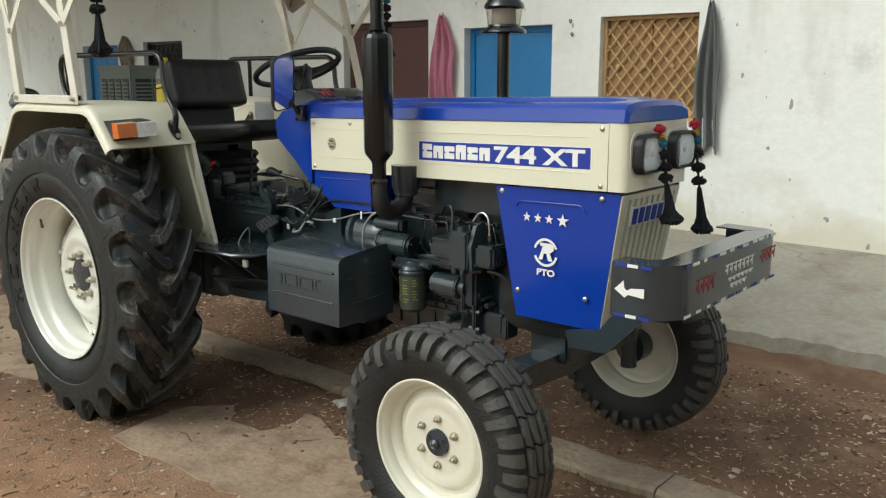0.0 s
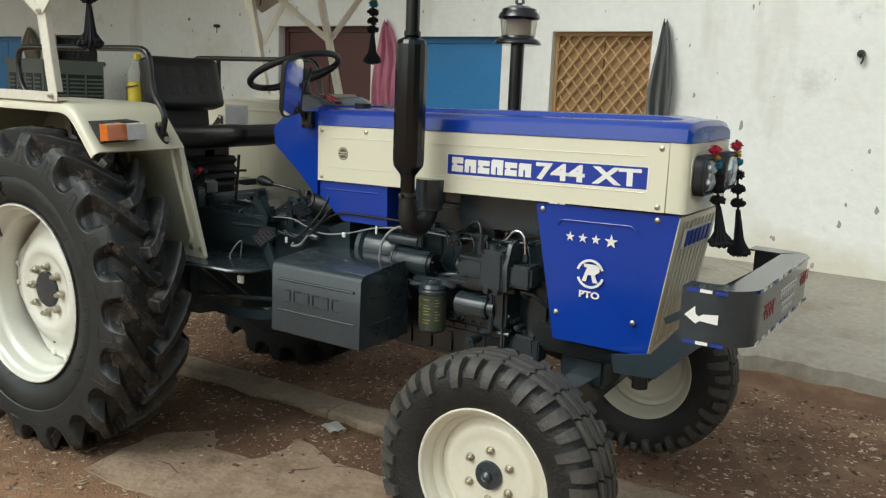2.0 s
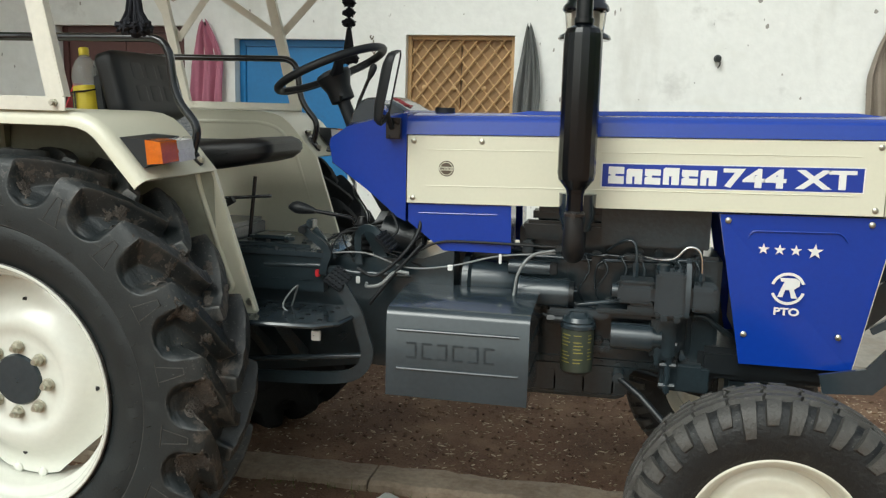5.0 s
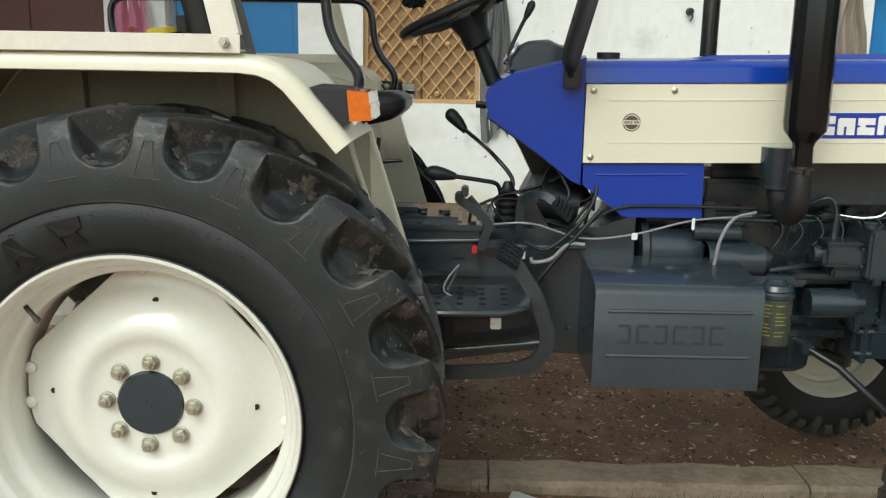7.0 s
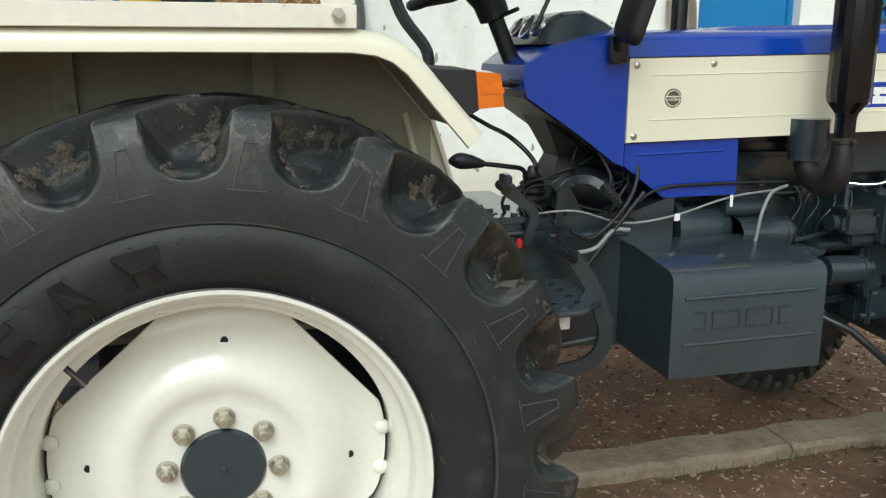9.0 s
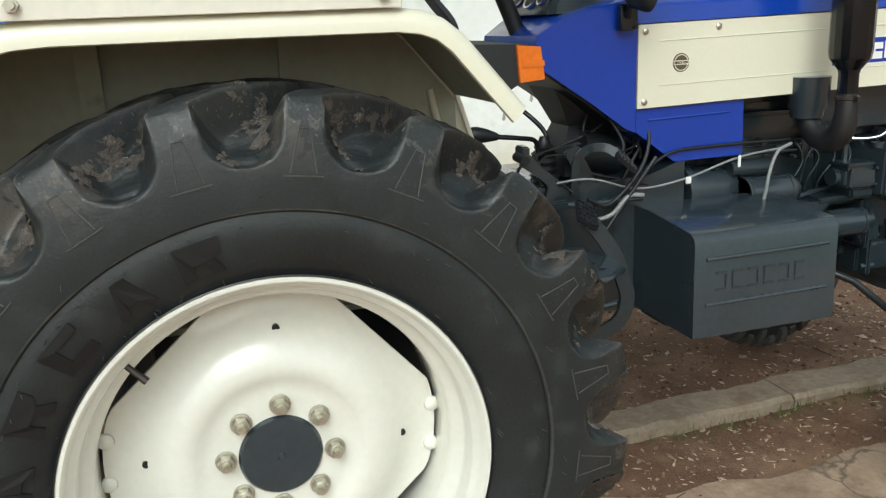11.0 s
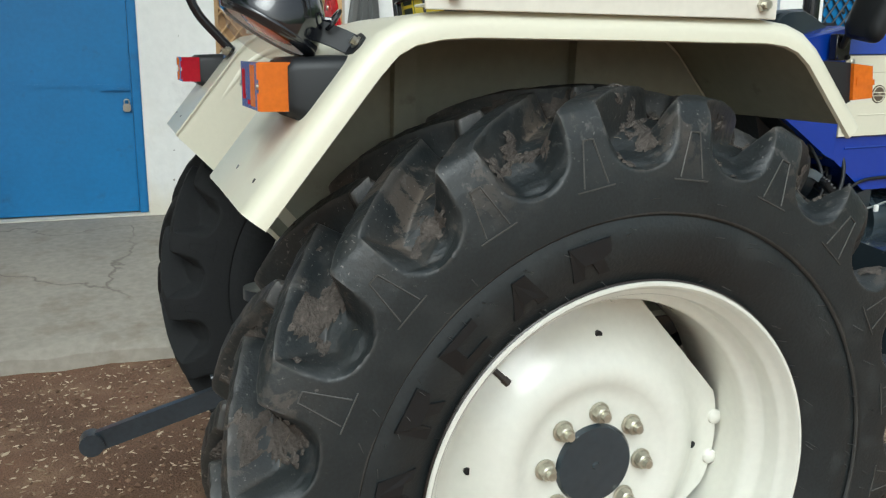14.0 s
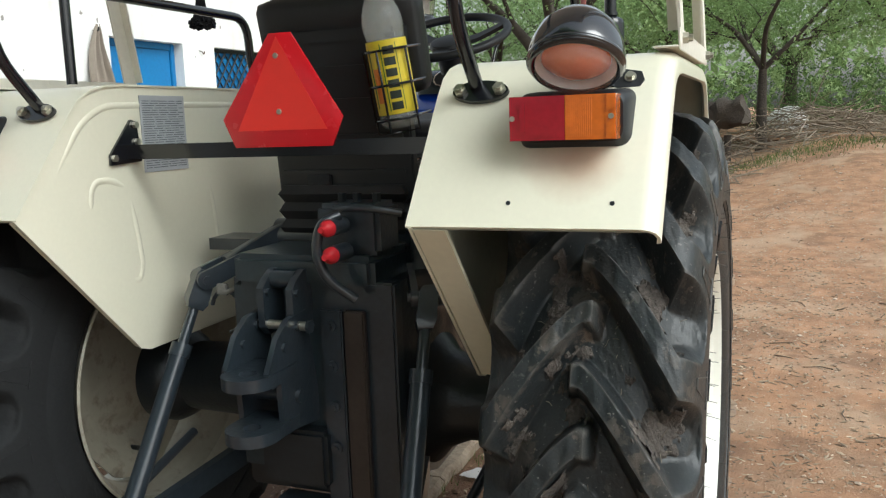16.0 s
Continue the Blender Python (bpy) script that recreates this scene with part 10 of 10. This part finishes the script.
def build_litter():
    rng = random.Random(31)
    chips, clods, pebbles = [], [], []
    for _ in range(17000):
        x, y = rng.uniform(-3, 8), rng.uniform(-3.5, 2.0)
        if noise.noise(V(x * 1.1, y * 1.1, 9)) + rng.uniform(-0.5, 0.5) < -0.05:
            continue
        s = rng.choice((0.004, 0.006, 0.009, 0.013, 0.02)) * rng.uniform(0.7, 1.3)
        chips.append(((x, y, surface_z(x, y)), (s, s * rng.uniform(0.15, 0.5), 0.0012), rng.uniform(0, 6.3), rng.uniform(-0.2, 0.2)))
    for _ in range(7000):
        x, y = rng.uniform(-2.2, 4.2), rng.uniform(-0.9, 2.0)
        s = rng.choice((0.006, 0.009, 0.013, 0.018)) * rng.uniform(0.7, 1.3)
        chips.append(((x, y, surface_z(x, y)), (s, s * rng.uniform(0.15, 0.45), 0.0014), rng.uniform(0, 6.3), rng.uniform(-0.3, 0.3)))
    for _ in range(24000):
        x, y = rng.uniform(-3, 9), rng.uniform(-4, 2.0)
        if y - 0.22 * x < -0.75 + rng.uniform(-0.4, 0.4):
            patch = noise.noise(V(x * 0.8, y * 0.8, 3))
            if rng.random() < 0.45 + patch:
                s = rng.choice((0.003, 0.005, 0.007, 0.012)) * rng.uniform(0.7, 1.4)
                pebbles.append(((x, y, surface_z(x, y)), (s, s * rng.uniform(0.4, 0.9), s * 0.3), rng.uniform(0, 6.3), rng.uniform(-0.2, 0.2)))
            continue
        s = rng.choice((0.004, 0.005, 0.008, 0.012)) * rng.uniform(0.7, 1.4)
        clods.append(((x, y, surface_z(x, y)), (s, s * rng.uniform(0.7, 1), s * 0.4), rng.uniform(0, 6.3), rng.uniform(-0.3, 0.3)))
    for _ in range(2500):
        x, y = rng.uniform(2.5, 16), rng.uniform(-5, 2.0)
        s = rng.choice((0.006, 0.009, 0.012, 0.02)) * rng.uniform(0.7, 1.3)
        pebbles.append(((x, y, surface_z(x, y)), (s, s * rng.uniform(0.6, 1), s * 0.35), rng.uniform(0, 6.3), rng.uniform(-0.3, 0.3)))
    straw = []
    for _ in range(9000):
        x, y = rng.uniform(-0.6, 6.0), rng.uniform(-3.2, -0.75)
        if noise.noise(V(x * 1.4, y * 1.4, 21)) + rng.uniform(-0.45, 0.45) < -0.1:
            continue
        s = rng.choice((0.006, 0.009, 0.013, 0.02, 0.03)) * rng.uniform(0.7, 1.3)
        straw.append(((x, y, surface_z(x, y)), (s, min(s * rng.uniform(0.08, 0.5), 0.007), 0.0016), rng.uniform(0, 6.3), rng.uniform(-0.25, 0.25)))
    scatter_mesh("leaf_litter", straw, STRAW, "dry leaf and straw litter on the trodden soil", "leaf litter")
    scatter_mesh("wood_chips", chips, CHIPS, "pale wood chips and dry leaf bits on the soil", "wood chips")
    scatter_mesh("soil_crumbs", clods, CRUMBS, "loose crumbs of reddish soil", "soil")
    scatter_mesh("pebbles", pebbles, PEBBLES, "pale pebbles on the dirt track", "pebbles")
    # a few twigs
    for k in range(34):
        x, y = (rng.uniform(0.2, 3.4), rng.uniform(-1.2, 1.9)) if k < 16 else (rng.uniform(0.0, 5.0), rng.uniform(-2.8, -1.05))
        a, ln = rng.uniform(0, 6.3), rng.uniform(0.06, 0.22)
        z = surface_z(x, y) + 0.004
        bm = bmesh.new()
        add_tube(bm, [(x, y, z), (x + 0.5 * ln * math.cos(a), y + 0.5 * ln * math.sin(a), z + 0.006), (x + ln * math.cos(a + 0.2), y + ln * math.sin(a + 0.2), z)], 0.004, 5, [0.004, 0.0035, 0.002])
        tagged(part("twig", bm, TWIG), "thin dry twig lying on the soil", "twig", "twigs on the ground")
    # crumpled paper scrap
    bm = bmesh.new()
    g = [[bm.verts.new((0.92 + i * 0.024 + 0.006 * j, 0.0 + j * 0.022 - 0.01 * i, -0.028 + 0.012 * noise.noise(V(i * 1.7, j * 1.3, 2)) + 0.012)) for j in range(5)] for i in range(5)]
    for i in range(4):
        for j in range(4):
            bm.faces.new((g[i][j], g[i + 1][j], g[i + 1][j + 1], g[i][j + 1]))
    bmesh.ops.solidify(bm, geom=bm.faces[:], thickness=0.0015)
    tagged(part("paper_scrap", bm, WHITE_DECAL, sharp=20), "crumpled scrap of white paper on the soil", "paper")
    # grass tufts by the kerb
    verts, faces = [], []
    for _ in range(420):
        x = rng.gauss(1.95, 0.35) if rng.random() < 0.6 else rng.uniform(0.4, 3.2)
        y = 0.08 + 0.02 * x + rng.gauss(0, 0.03)
        z, hgt, a = surface_z(x, y), rng.uniform(0.012, 0.05), rng.uniform(0, 6.3)
        i = len(verts)
        dx, dy = 0.002 * math.cos(a), 0.002 * math.sin(a)
        lx, ly = rng.gauss(0, 0.012), rng.gauss(0, 0.012)
        verts += [(x - dx, y - dy, z), (x + dx, y + dy, z), (x + lx, y + ly, z + hgt)]
        faces.append((i, i + 1, i + 2))
    me = bpy.data.meshes.new("grass")
    me.from_pydata(verts, [], faces)
    me.materials.append(GRASS)
    tagged(new("grass", me), "sparse green grass blades along the kerb", "grass", kind="stuff")


def build_verge():
    """Short grass in front of the brushwood."""
    rng = random.Random(9)
    verts, faces = [], []
    for _ in range(5200):
        y = rng.uniform(-7.5, 1.2)
        x = 11.6 - 0.12 * y + rng.gauss(0, 0.35) + 0.5 * noise.noise(V(y, 0, 4))
        z, hgt, a = surface_z(x, y), rng.uniform(0.03, 0.10), rng.uniform(0, 6.3)
        i = len(verts)
        dx, dy = 0.006 * math.cos(a), 0.006 * math.sin(a)
        lx, ly = rng.gauss(0, 0.03), rng.gauss(0, 0.03)
        verts += [(x - dx, y - dy, z - 0.01), (x + dx, y + dy, z - 0.01), (x + lx, y + ly, z + hgt)]
        faces.append((i, i + 1, i + 2))
    me = bpy.data.meshes.new("verge_grass")
    me.from_pydata(verts, [], faces)
    me.materials.append(GRASS)
    tagged(new("verge_grass", me), "thin strip of short green grass beside the track", "grass", kind="stuff")


CHIPS = island_mat("wood_chip", (0.22, 0.15, 0.09), (0.62, 0.50, 0.36))
CRUMBS = island_mat("soil_crumb", (0.09, 0.05, 0.03), (0.26, 0.16, 0.10))
PEBBLES = island_mat("pebble", (0.26, 0.17, 0.11), (0.58, 0.47, 0.36))
TWIG = mat("dry_twig", (0.12, 0.085, 0.055), 0.9, vary=0.2, bump=0.2)
STRAW = island_mat("dry_straw", (0.10, 0.065, 0.04), (0.42, 0.33, 0.23))
GRASS = island_mat("grass_blade", (0.06, 0.10, 0.02), (0.14, 0.17, 0.05))
build_litter()
build_verge()


# ---- distance: trees, hedge, cot ----
BARK = mat("grey_brown_bark", (0.060, 0.048, 0.038), 0.95, vary=0.35, scale=6, grain=40, bump=0.8, dist=0.02)
LEAF = island_mat("small_tree_leaf", (0.21, 0.33, 0.12), (0.36, 0.50, 0.22), 0.7)
LEAF_DARK = island_mat("dark_leaf", (0.075, 0.145, 0.042), (0.19, 0.29, 0.10), 0.7)
BRUSH = island_mat("dry_brush", (0.12, 0.09, 0.06), (0.30, 0.25, 0.19))
for m in (LEAF, LEAF_DARK):
    light_through(m, 0.45)


def leaf_mesh(name, centres, sizes, material, parent, seed, label="", flat=0.5):
    rs = np.random.RandomState(seed)
    n = len(centres)
    c = np.array(centres)
    s = np.array(sizes)[:, None]
    d = rs.normal(size=(n, 3))
    d /= np.linalg.norm(d, axis=1)[:, None]
    e = rs.normal(size=(n, 3))
    e -= d * (d * e).sum(1)[:, None]
    e /= np.linalg.norm(e, axis=1)[:, None]
    v = np.empty((n, 4, 3))
    v[:, 0], v[:, 1], v[:, 2], v[:, 3] = c - d * s, c + e * s * 0.45, c + d * s, c - e * s * 0.45
    me = bpy.data.meshes.new(name)
    me.vertices.add(n * 4)
    me.vertices.foreach_set("co", v.ravel())
    me.loops.add(n * 4)
    me.loops.foreach_set("vertex_index", np.arange(n * 4))
    me.polygons.add(n)
    me.polygons.foreach_set("loop_start", np.arange(n) * 4)
    me.update(calc_edges=True)
    me.materials.append(material)
    ob = new(name, me)
    if parent:
        ob.parent = parent
        ob.matrix_parent_inverse = Matrix.Translation(-parent.location)
    if label:
        ob["label"] = label
    return ob


def build_tree(x, y, height, spread, seed, leaves, label, low=0.28, lean=(0, 0), leaf=LEAF, size=0.06, trunk_r=0.13, floor_z=0.0):
    rng = random.Random(seed)
    z = ground_height(x, y) - 0.05
    th = thing("tree", (x, y, z), label, "tree", "trees by the track")
    base = V(x, y, z)
    bm = bmesh.new()
    fork = base + V(lean[0] * 0.4, lean[1] * 0.4, height * low)
    add_tube(bm, smooth_path([base, base + (fork - base) * 0.5 + V(rng.uniform(-0.06, 0.06), rng.uniform(-0.06, 0.06), 0), fork], 4), trunk_r, 10, [trunk_r * (1.25 - 0.45 * i / 8) for i in range(9)])
    tips = []

    def grow(p, d, ln, r, depth):
        q = p + d * ln
        mid = p + d * ln * 0.5 + V(rng.gauss(0, 0.07), rng.gauss(0, 0.07), rng.gauss(0, 0.05)) * ln
        path = smooth_path([p, mid, q], 3)
        add_tube(bm, path, r, 6 if depth else 8, [r * (1 - 0.5 * i / (len(path) - 1)) for i in range(len(path))])
        if depth >= 1:
            tips.extend((mid, q))
        if depth < 3:
            for _ in range(3 if depth < 2 else 2):
                nd = (d + V(rng.gauss(0, 0.55), rng.gauss(0, 0.55), rng.gauss(0.05, 0.35))).normalized()
                grow(q if rng.random() < 0.7 else mid, nd, ln * rng.uniform(0.6, 0.8), r * 0.46, depth + 1)
    for k in range(4):
        a = 6.28 * k / 4 + rng.uniform(-0.5, 0.5)
        d = V(math.cos(a) * spread * 0.55, math.sin(a) * spread * 0.55, height * 0.42).normalized()
        grow(fork, d, height * 0.27, trunk_r * 0.6, 0)
    part("trunk", bm, BARK, th, "forked grey-brown trunk and limbs", 60)
    cs, ss = [], []
    per = max(1, leaves // len(tips))
    for t in tips:
        ax = V(rng.gauss(0, 1), rng.gauss(0, 1), rng.gauss(0, 0.35)).normalized()
        cl = rng.uniform(0.30, 0.62) * spread / 3
        for _ in range(per):
            o = V(rng.gauss(0, 1), rng.gauss(0, 1), rng.gauss(0, 0.5)) * cl * 0.55 + ax * rng.uniform(-cl, cl)
            o.z -= 0.22 * (o.x * o.x + o.y * o.y) / cl
            if (t + o).z < floor_z:
                continue
            cs.append(t + o)
            ss.append(size * rng.uniform(0.6, 1.3))
    leaf_mesh("crown", cs, ss, leaf, th, seed, "feathery green crown with gaps")


TREES = [
    (14.0, -0.85, 6.0, 4.6, 11, 7000, 0.24, 0.10, "slender forked tree with feathery green leaves"),
    (16.5, -3.8, 6.6, 5.0, 12, 7000, 0.22, 0.17, "broad green tree beside the dirt track"),
    (13.0, 2.7, 6.0, 4.0, 13, 9000, 0.35, 0.22, "tall dark-trunked tree behind the yard"),
    (18.0, 1.2, 6.8, 5.0, 14, 6500, 0.25, 0.18, "leafy green tree at the end of the yard"),
    (17.5, 5.0, 6.5, 5.0, 15, 8000, 0.25, 0.2, "leafy green tree beyond the house"),
    (21.0, -6.5, 7.5, 6.0, 16, 7000, 0.22, 0.2, "spreading green tree far down the track"),
    (24.0, -1.5, 8.5, 6.0, 17, 7000, 0.2, 0.22, "large pale-green tree in the distance"),
    (23.0, 4.0, 7.5, 6.0, 18, 8000, 0.2, 0.22, "large tree in the distance behind the yard"),
    (25.0, -11.0, 7.0, 6.0, 19, 8000, 0.2, 0.22, "large tree beyond the open ground")]
for x, y, h, sp, seed, lv, low, tr, lab in TREES:
    build_tree(x, y, h, sp, seed, int(lv * (3.2 if y > 1 else 4.8)), lab, low, size=0.034 if x < 20 else 0.055, trunk_r=tr * 0.85)
# an unseen tree, added to shade the far end of the house
build_tree(-7.3, -1.2, 9.0, 7.2, 20, 120000, "tall unseen tree added to shade the far end of the house", 0.43, (-1.0, 5.6), size=0.15, trunk_r=0.26, floor_z=3.5)


def build_hedge():
    rng = random.Random(77)
    cs, ss = [], []
    for _ in range(90000):
        y = rng.uniform(-24, 14)
        x = 21.5 + rng.gauss(0, 1.8) + abs(y + 2) * 0.12
        top = 1.7 + 1.0 * noise.noise(V(y * 0.35, 0, 5)) + 0.6 * noise.noise(V(y * 1.3, 0, 2))
        z = 0.4 + (rng.random() ** 1.1) * top
        cs.append((x, y, ground_height(x, y) + z - 0.4))
        ss.append(rng.uniform(0.02, 0.05))
    for _ in range(30000):
        y = rng.uniform(-14, 9)
        x = 19.3 + rng.gauss(0, 0.5) + abs(y + 2) * 0.12
        cs.append((x, y, ground_height(x, y) + rng.random() ** 1.5 * (0.6 + 0.5 * noise.noise(V(y * 0.9, 3, 1)))))
        ss.append(rng.uniform(0.02, 0.045))
    ob = leaf_mesh("undergrowth", cs, ss, LEAF_DARK, None, 7)
    tagged(ob, "dense dark green undergrowth closing the yard", "undergrowth", kind="stuff")
    # far woodland ridge
    cs, ss = [], []
    for _ in range(9000):
        a = rng.uniform(-1.3, 1.3)
        r = rng.uniform(34, 44)
        x, y = r * math.cos(a), r * math.sin(a)
        top = 4.2 + 2.0 * noise.noise(V(a * 7, 0, 1))
        cs.append((x, y, 1.2 + rng.random() * top))
        ss.append(rng.uniform(0.2, 0.42))
    ob = leaf_mesh("woodland", cs, ss, LEAF, None, 8)
    tagged(ob, "hazy green woodland in the far distance", "woodland", kind="stuff")


build_hedge()


def stick_pile(name, label, x0, x1, y0, y1, h, n, seed, upright=0.0):
    rng = random.Random(seed)
    bm = bmesh.new()
    for _ in range(n):
        x, y = rng.uniform(x0, x1), rng.uniform(y0, y1)
        z = ground_height(x, y)
        d = V(rng.gauss(0, 1), rng.gauss(0, 1), rng.gauss(upright * 2, 0.25)).normalized()
        f = max(0.05, 1 - abs((y - (y0 + y1) / 2) / (y1 - y0)) * 1.6)
        p = V(x, y, z + rng.random() * h * f)
        ln = rng.uniform(0.3, 1.1)
        add_tube(bm, [p, p + d * ln * 0.5 + V(0, 0, rng.gauss(0, 0.03)), p + d * ln], 0.012, 4, [rng.uniform(0.005, 0.014), 0.007, 0.003])
    tagged(part(name, bm, BRUSH, sharp=60), label, "brushwood", kind="stuff")


stick_pile("brushwood", "grey heap of dry cut branches under the trees", 12.0, 16.5, -3.4, 1.0, 0.6, 900, 3)
stick_pile("brushwood", "upright bundle of dry grey sticks by a stump", 8.6, 9.6, -0.1, 0.9, 0.3, 170, 4, upright=0.7)
stick_pile("brushwood", "loose dry brush beside the track", 9.8, 12.0, -0.6, 1.6, 0.35, 200, 5)


def build_log():
    th = thing("fallen_log", (12.6, 0.4, 0.9), "dark fallen tree trunk lying across dry branches", "log")
    bm = bmesh.new()
    pts = smooth_path([(12.35, -0.62, 1.34), (12.6, 0.1, 1.22), (12.8, 1.0, 1.0), (12.9, 2.0, 0.8)], 8)
    add_tube(bm, pts, 0.2, 22, [0.21 + 0.05 * noise.noise(V(i * 0.9, 0, 3)) for i in range(len(pts))])
    for v in bm.verts:
        n = v.co * 5.0
        v.co += V(noise.noise(n), 1.6 * noise.noise(n + V(7, 0, 0)), noise.noise(n + V(0, 7, 0))) * 0.09
    part("log_body", bm, BARK, th)
    for y in (-0.35, 0.6, 1.8):
        cylpart("support", (12.6, y, ground_height(12.6, y) - 0.05), (12.65, y, 0.95), 0.06, BARK, th, w=0)


build_log()


def build_sack():
    bm = bmesh.new()
    bmesh.ops.create_icosphere(bm, subdivisions=3, radius=0.5)
    zb = ground_height(16.2, -1.3)
    for v in bm.verts:
        k = 1 + 0.16 * noise.noise(v.co * 3.1) + 0.06 * noise.noise(v.co * 9)
        k += 0.4 * abs(noise.noise(v.co * 5.5)) + 0.15 * noise.noise(v.co * 14)
        v.co = V(v.co.x * 0.5 * k, v.co.y * 0.66 * k, max(v.co.z, -0.25) * 0.5 * k)
        v.co += V(15.6, -1.30, zb + 0.36)
    th = part("plastic_sheet", bm, WHITE_DECAL, sharp=60)
    tagged(th, "white crumpled plastic sheet over a heap of brush", "sheet")


build_sack()
bm = bmesh.new()
bmesh.ops.create_icosphere(bm, subdivisions=3, radius=1.0)
for v in bm.verts:
    k = 1 + 0.2 * noise.noise(v.co * 2.5)
    v.co = V(17.6 + v.co.x * 1.2 * k, -1.5 + v.co.y * 2.2 * k, ground_height(17.5, -1.5) + v.co.z * 0.22 * k)
tagged(part("earth_mound", bm, SOIL, sharp=60), "low mound of brown earth and brush", "mound", kind="structure")


def build_cot():
    """Woven rope cot on four turned legs."""
    x0, x1, y0, y1, z = 4.35, 6.05, 0.15, 0.95, 0.45
    th = thing("rope_cot", (5.2, 0.55, 0), "wooden rope-woven cot standing on the dirt", "cot")
    for x in (x0, x1):
        for y in (y0, y1):
            zb = ground_height(x, y)
            bm = bmesh.new()
            add_lathe(bm, [(0, zb - 0.01), (0.032, zb - 0.01), (0.036, 0.2), (0.045, 0.36), (0.045, 0.50), (0.036, 0.54), (0, 0.545)], (x, y, 0), (0, 0, 1), 12)
            part("leg", bm, COT_WOOD, th)
    for a, b in (((x0, y0), (x1, y0)), ((x0, y1), (x1, y1)), ((x0, y0), (x0, y1)), ((x1, y0), (x1, y1))):
        cylpart("rail", (*a, z), (*b, z), 0.026, COT_WOOD, th, seg=10, w=0)
    for k in range(24):
        x = x0 + 0.05 + k * (x1 - x0 - 0.1) / 23
        bm = bmesh.new()
        n = 15
        add_tube(bm, [(x, y0 + (y1 - y0) * i / n, z + 0.012 * (1 if (i + k) % 2 else -1) - 0.03 * math.sin(math.pi * i / n)) for i in range(n + 1)], 0.017, 5)
        part("rope_strand", bm, ROPE, th)
    for k in range(13):
        y = y0 + 0.05 + k * (y1 - y0 - 0.1) / 12
        bm = bmesh.new()
        n = 30
        add_tube(bm, [(x0 + (x1 - x0) * i / n, y, z + 0.012 * (-1 if (i + k) % 2 else 1) - 0.025 * math.sin(math.pi * k / 12)) for i in range(n + 1)], 0.014, 5)
        part("rope_strand", bm, ROPE, th)


COT_WOOD = mat("weathered_wood", (0.30, 0.22, 0.14), 0.8, vary=0.2, scale=6, grain=40, bump=0.3)
ROPE = mat("grey_rope", (0.34, 0.31, 0.32), 0.9, vary=0.2, scale=20, grain=90, bump=0.4)
build_cot()


def build_posts():
    th = thing("iron_pole", (8.2, 1.25, 0.1), "slender rusty red iron pole", "pole")
    cylpart("pole", (8.2, 1.25, 0.0), (8.35, 1.05, 3.6), 0.035, RED_IRON, th, w=0)
    th = thing("wooden_post", (9.3, 1.0, 0.1), "weathered grey wooden post", "post")
    bm = bmesh.new()
    add_tube(bm, [(9.3, 1.0, 0.05), (9.32, 1.02, 0.8), (9.28, 0.98, 1.45)], 0.08, 9, [0.085, 0.075, 0.07])
    part("post_body", bm, BARK, th)
    rng = random.Random(9)
    for k in range(9):
        x, y = rng.uniform(8.6, 9.6), rng.uniform(1.2, 2.2)
        bm = bmesh.new()
        bmesh.ops.create_icosphere(bm, subdivisions=2, radius=rng.uniform(0.12, 0.26))
        zz = ground_height(x, y) + 0.08 + (0.25 if k > 5 else 0.0)
        for v in bm.verts:
            v.co = V(v.co.x * 1.2, v.co.y * 1.3, v.co.z * 0.75) * (1 + 0.25 * noise.noise(v.co * 5 + V(k, 0, 0))) + V(x, y, zz)
        tagged(part("field_stone", bm, STONE, sharp=30), "rough reddish field stone in a loose pile", "stone", "stones by the pole")


RED_IRON = mat("red_oxide_iron", (0.16, 0.045, 0.035), 0.7, vary=0.25, scale=8, bump=0.2)
STONE = mat("reddish_stone", (0.34, 0.23, 0.16), 0.9, vary=0.3, scale=4, grain=30, bump=0.5)
build_posts()
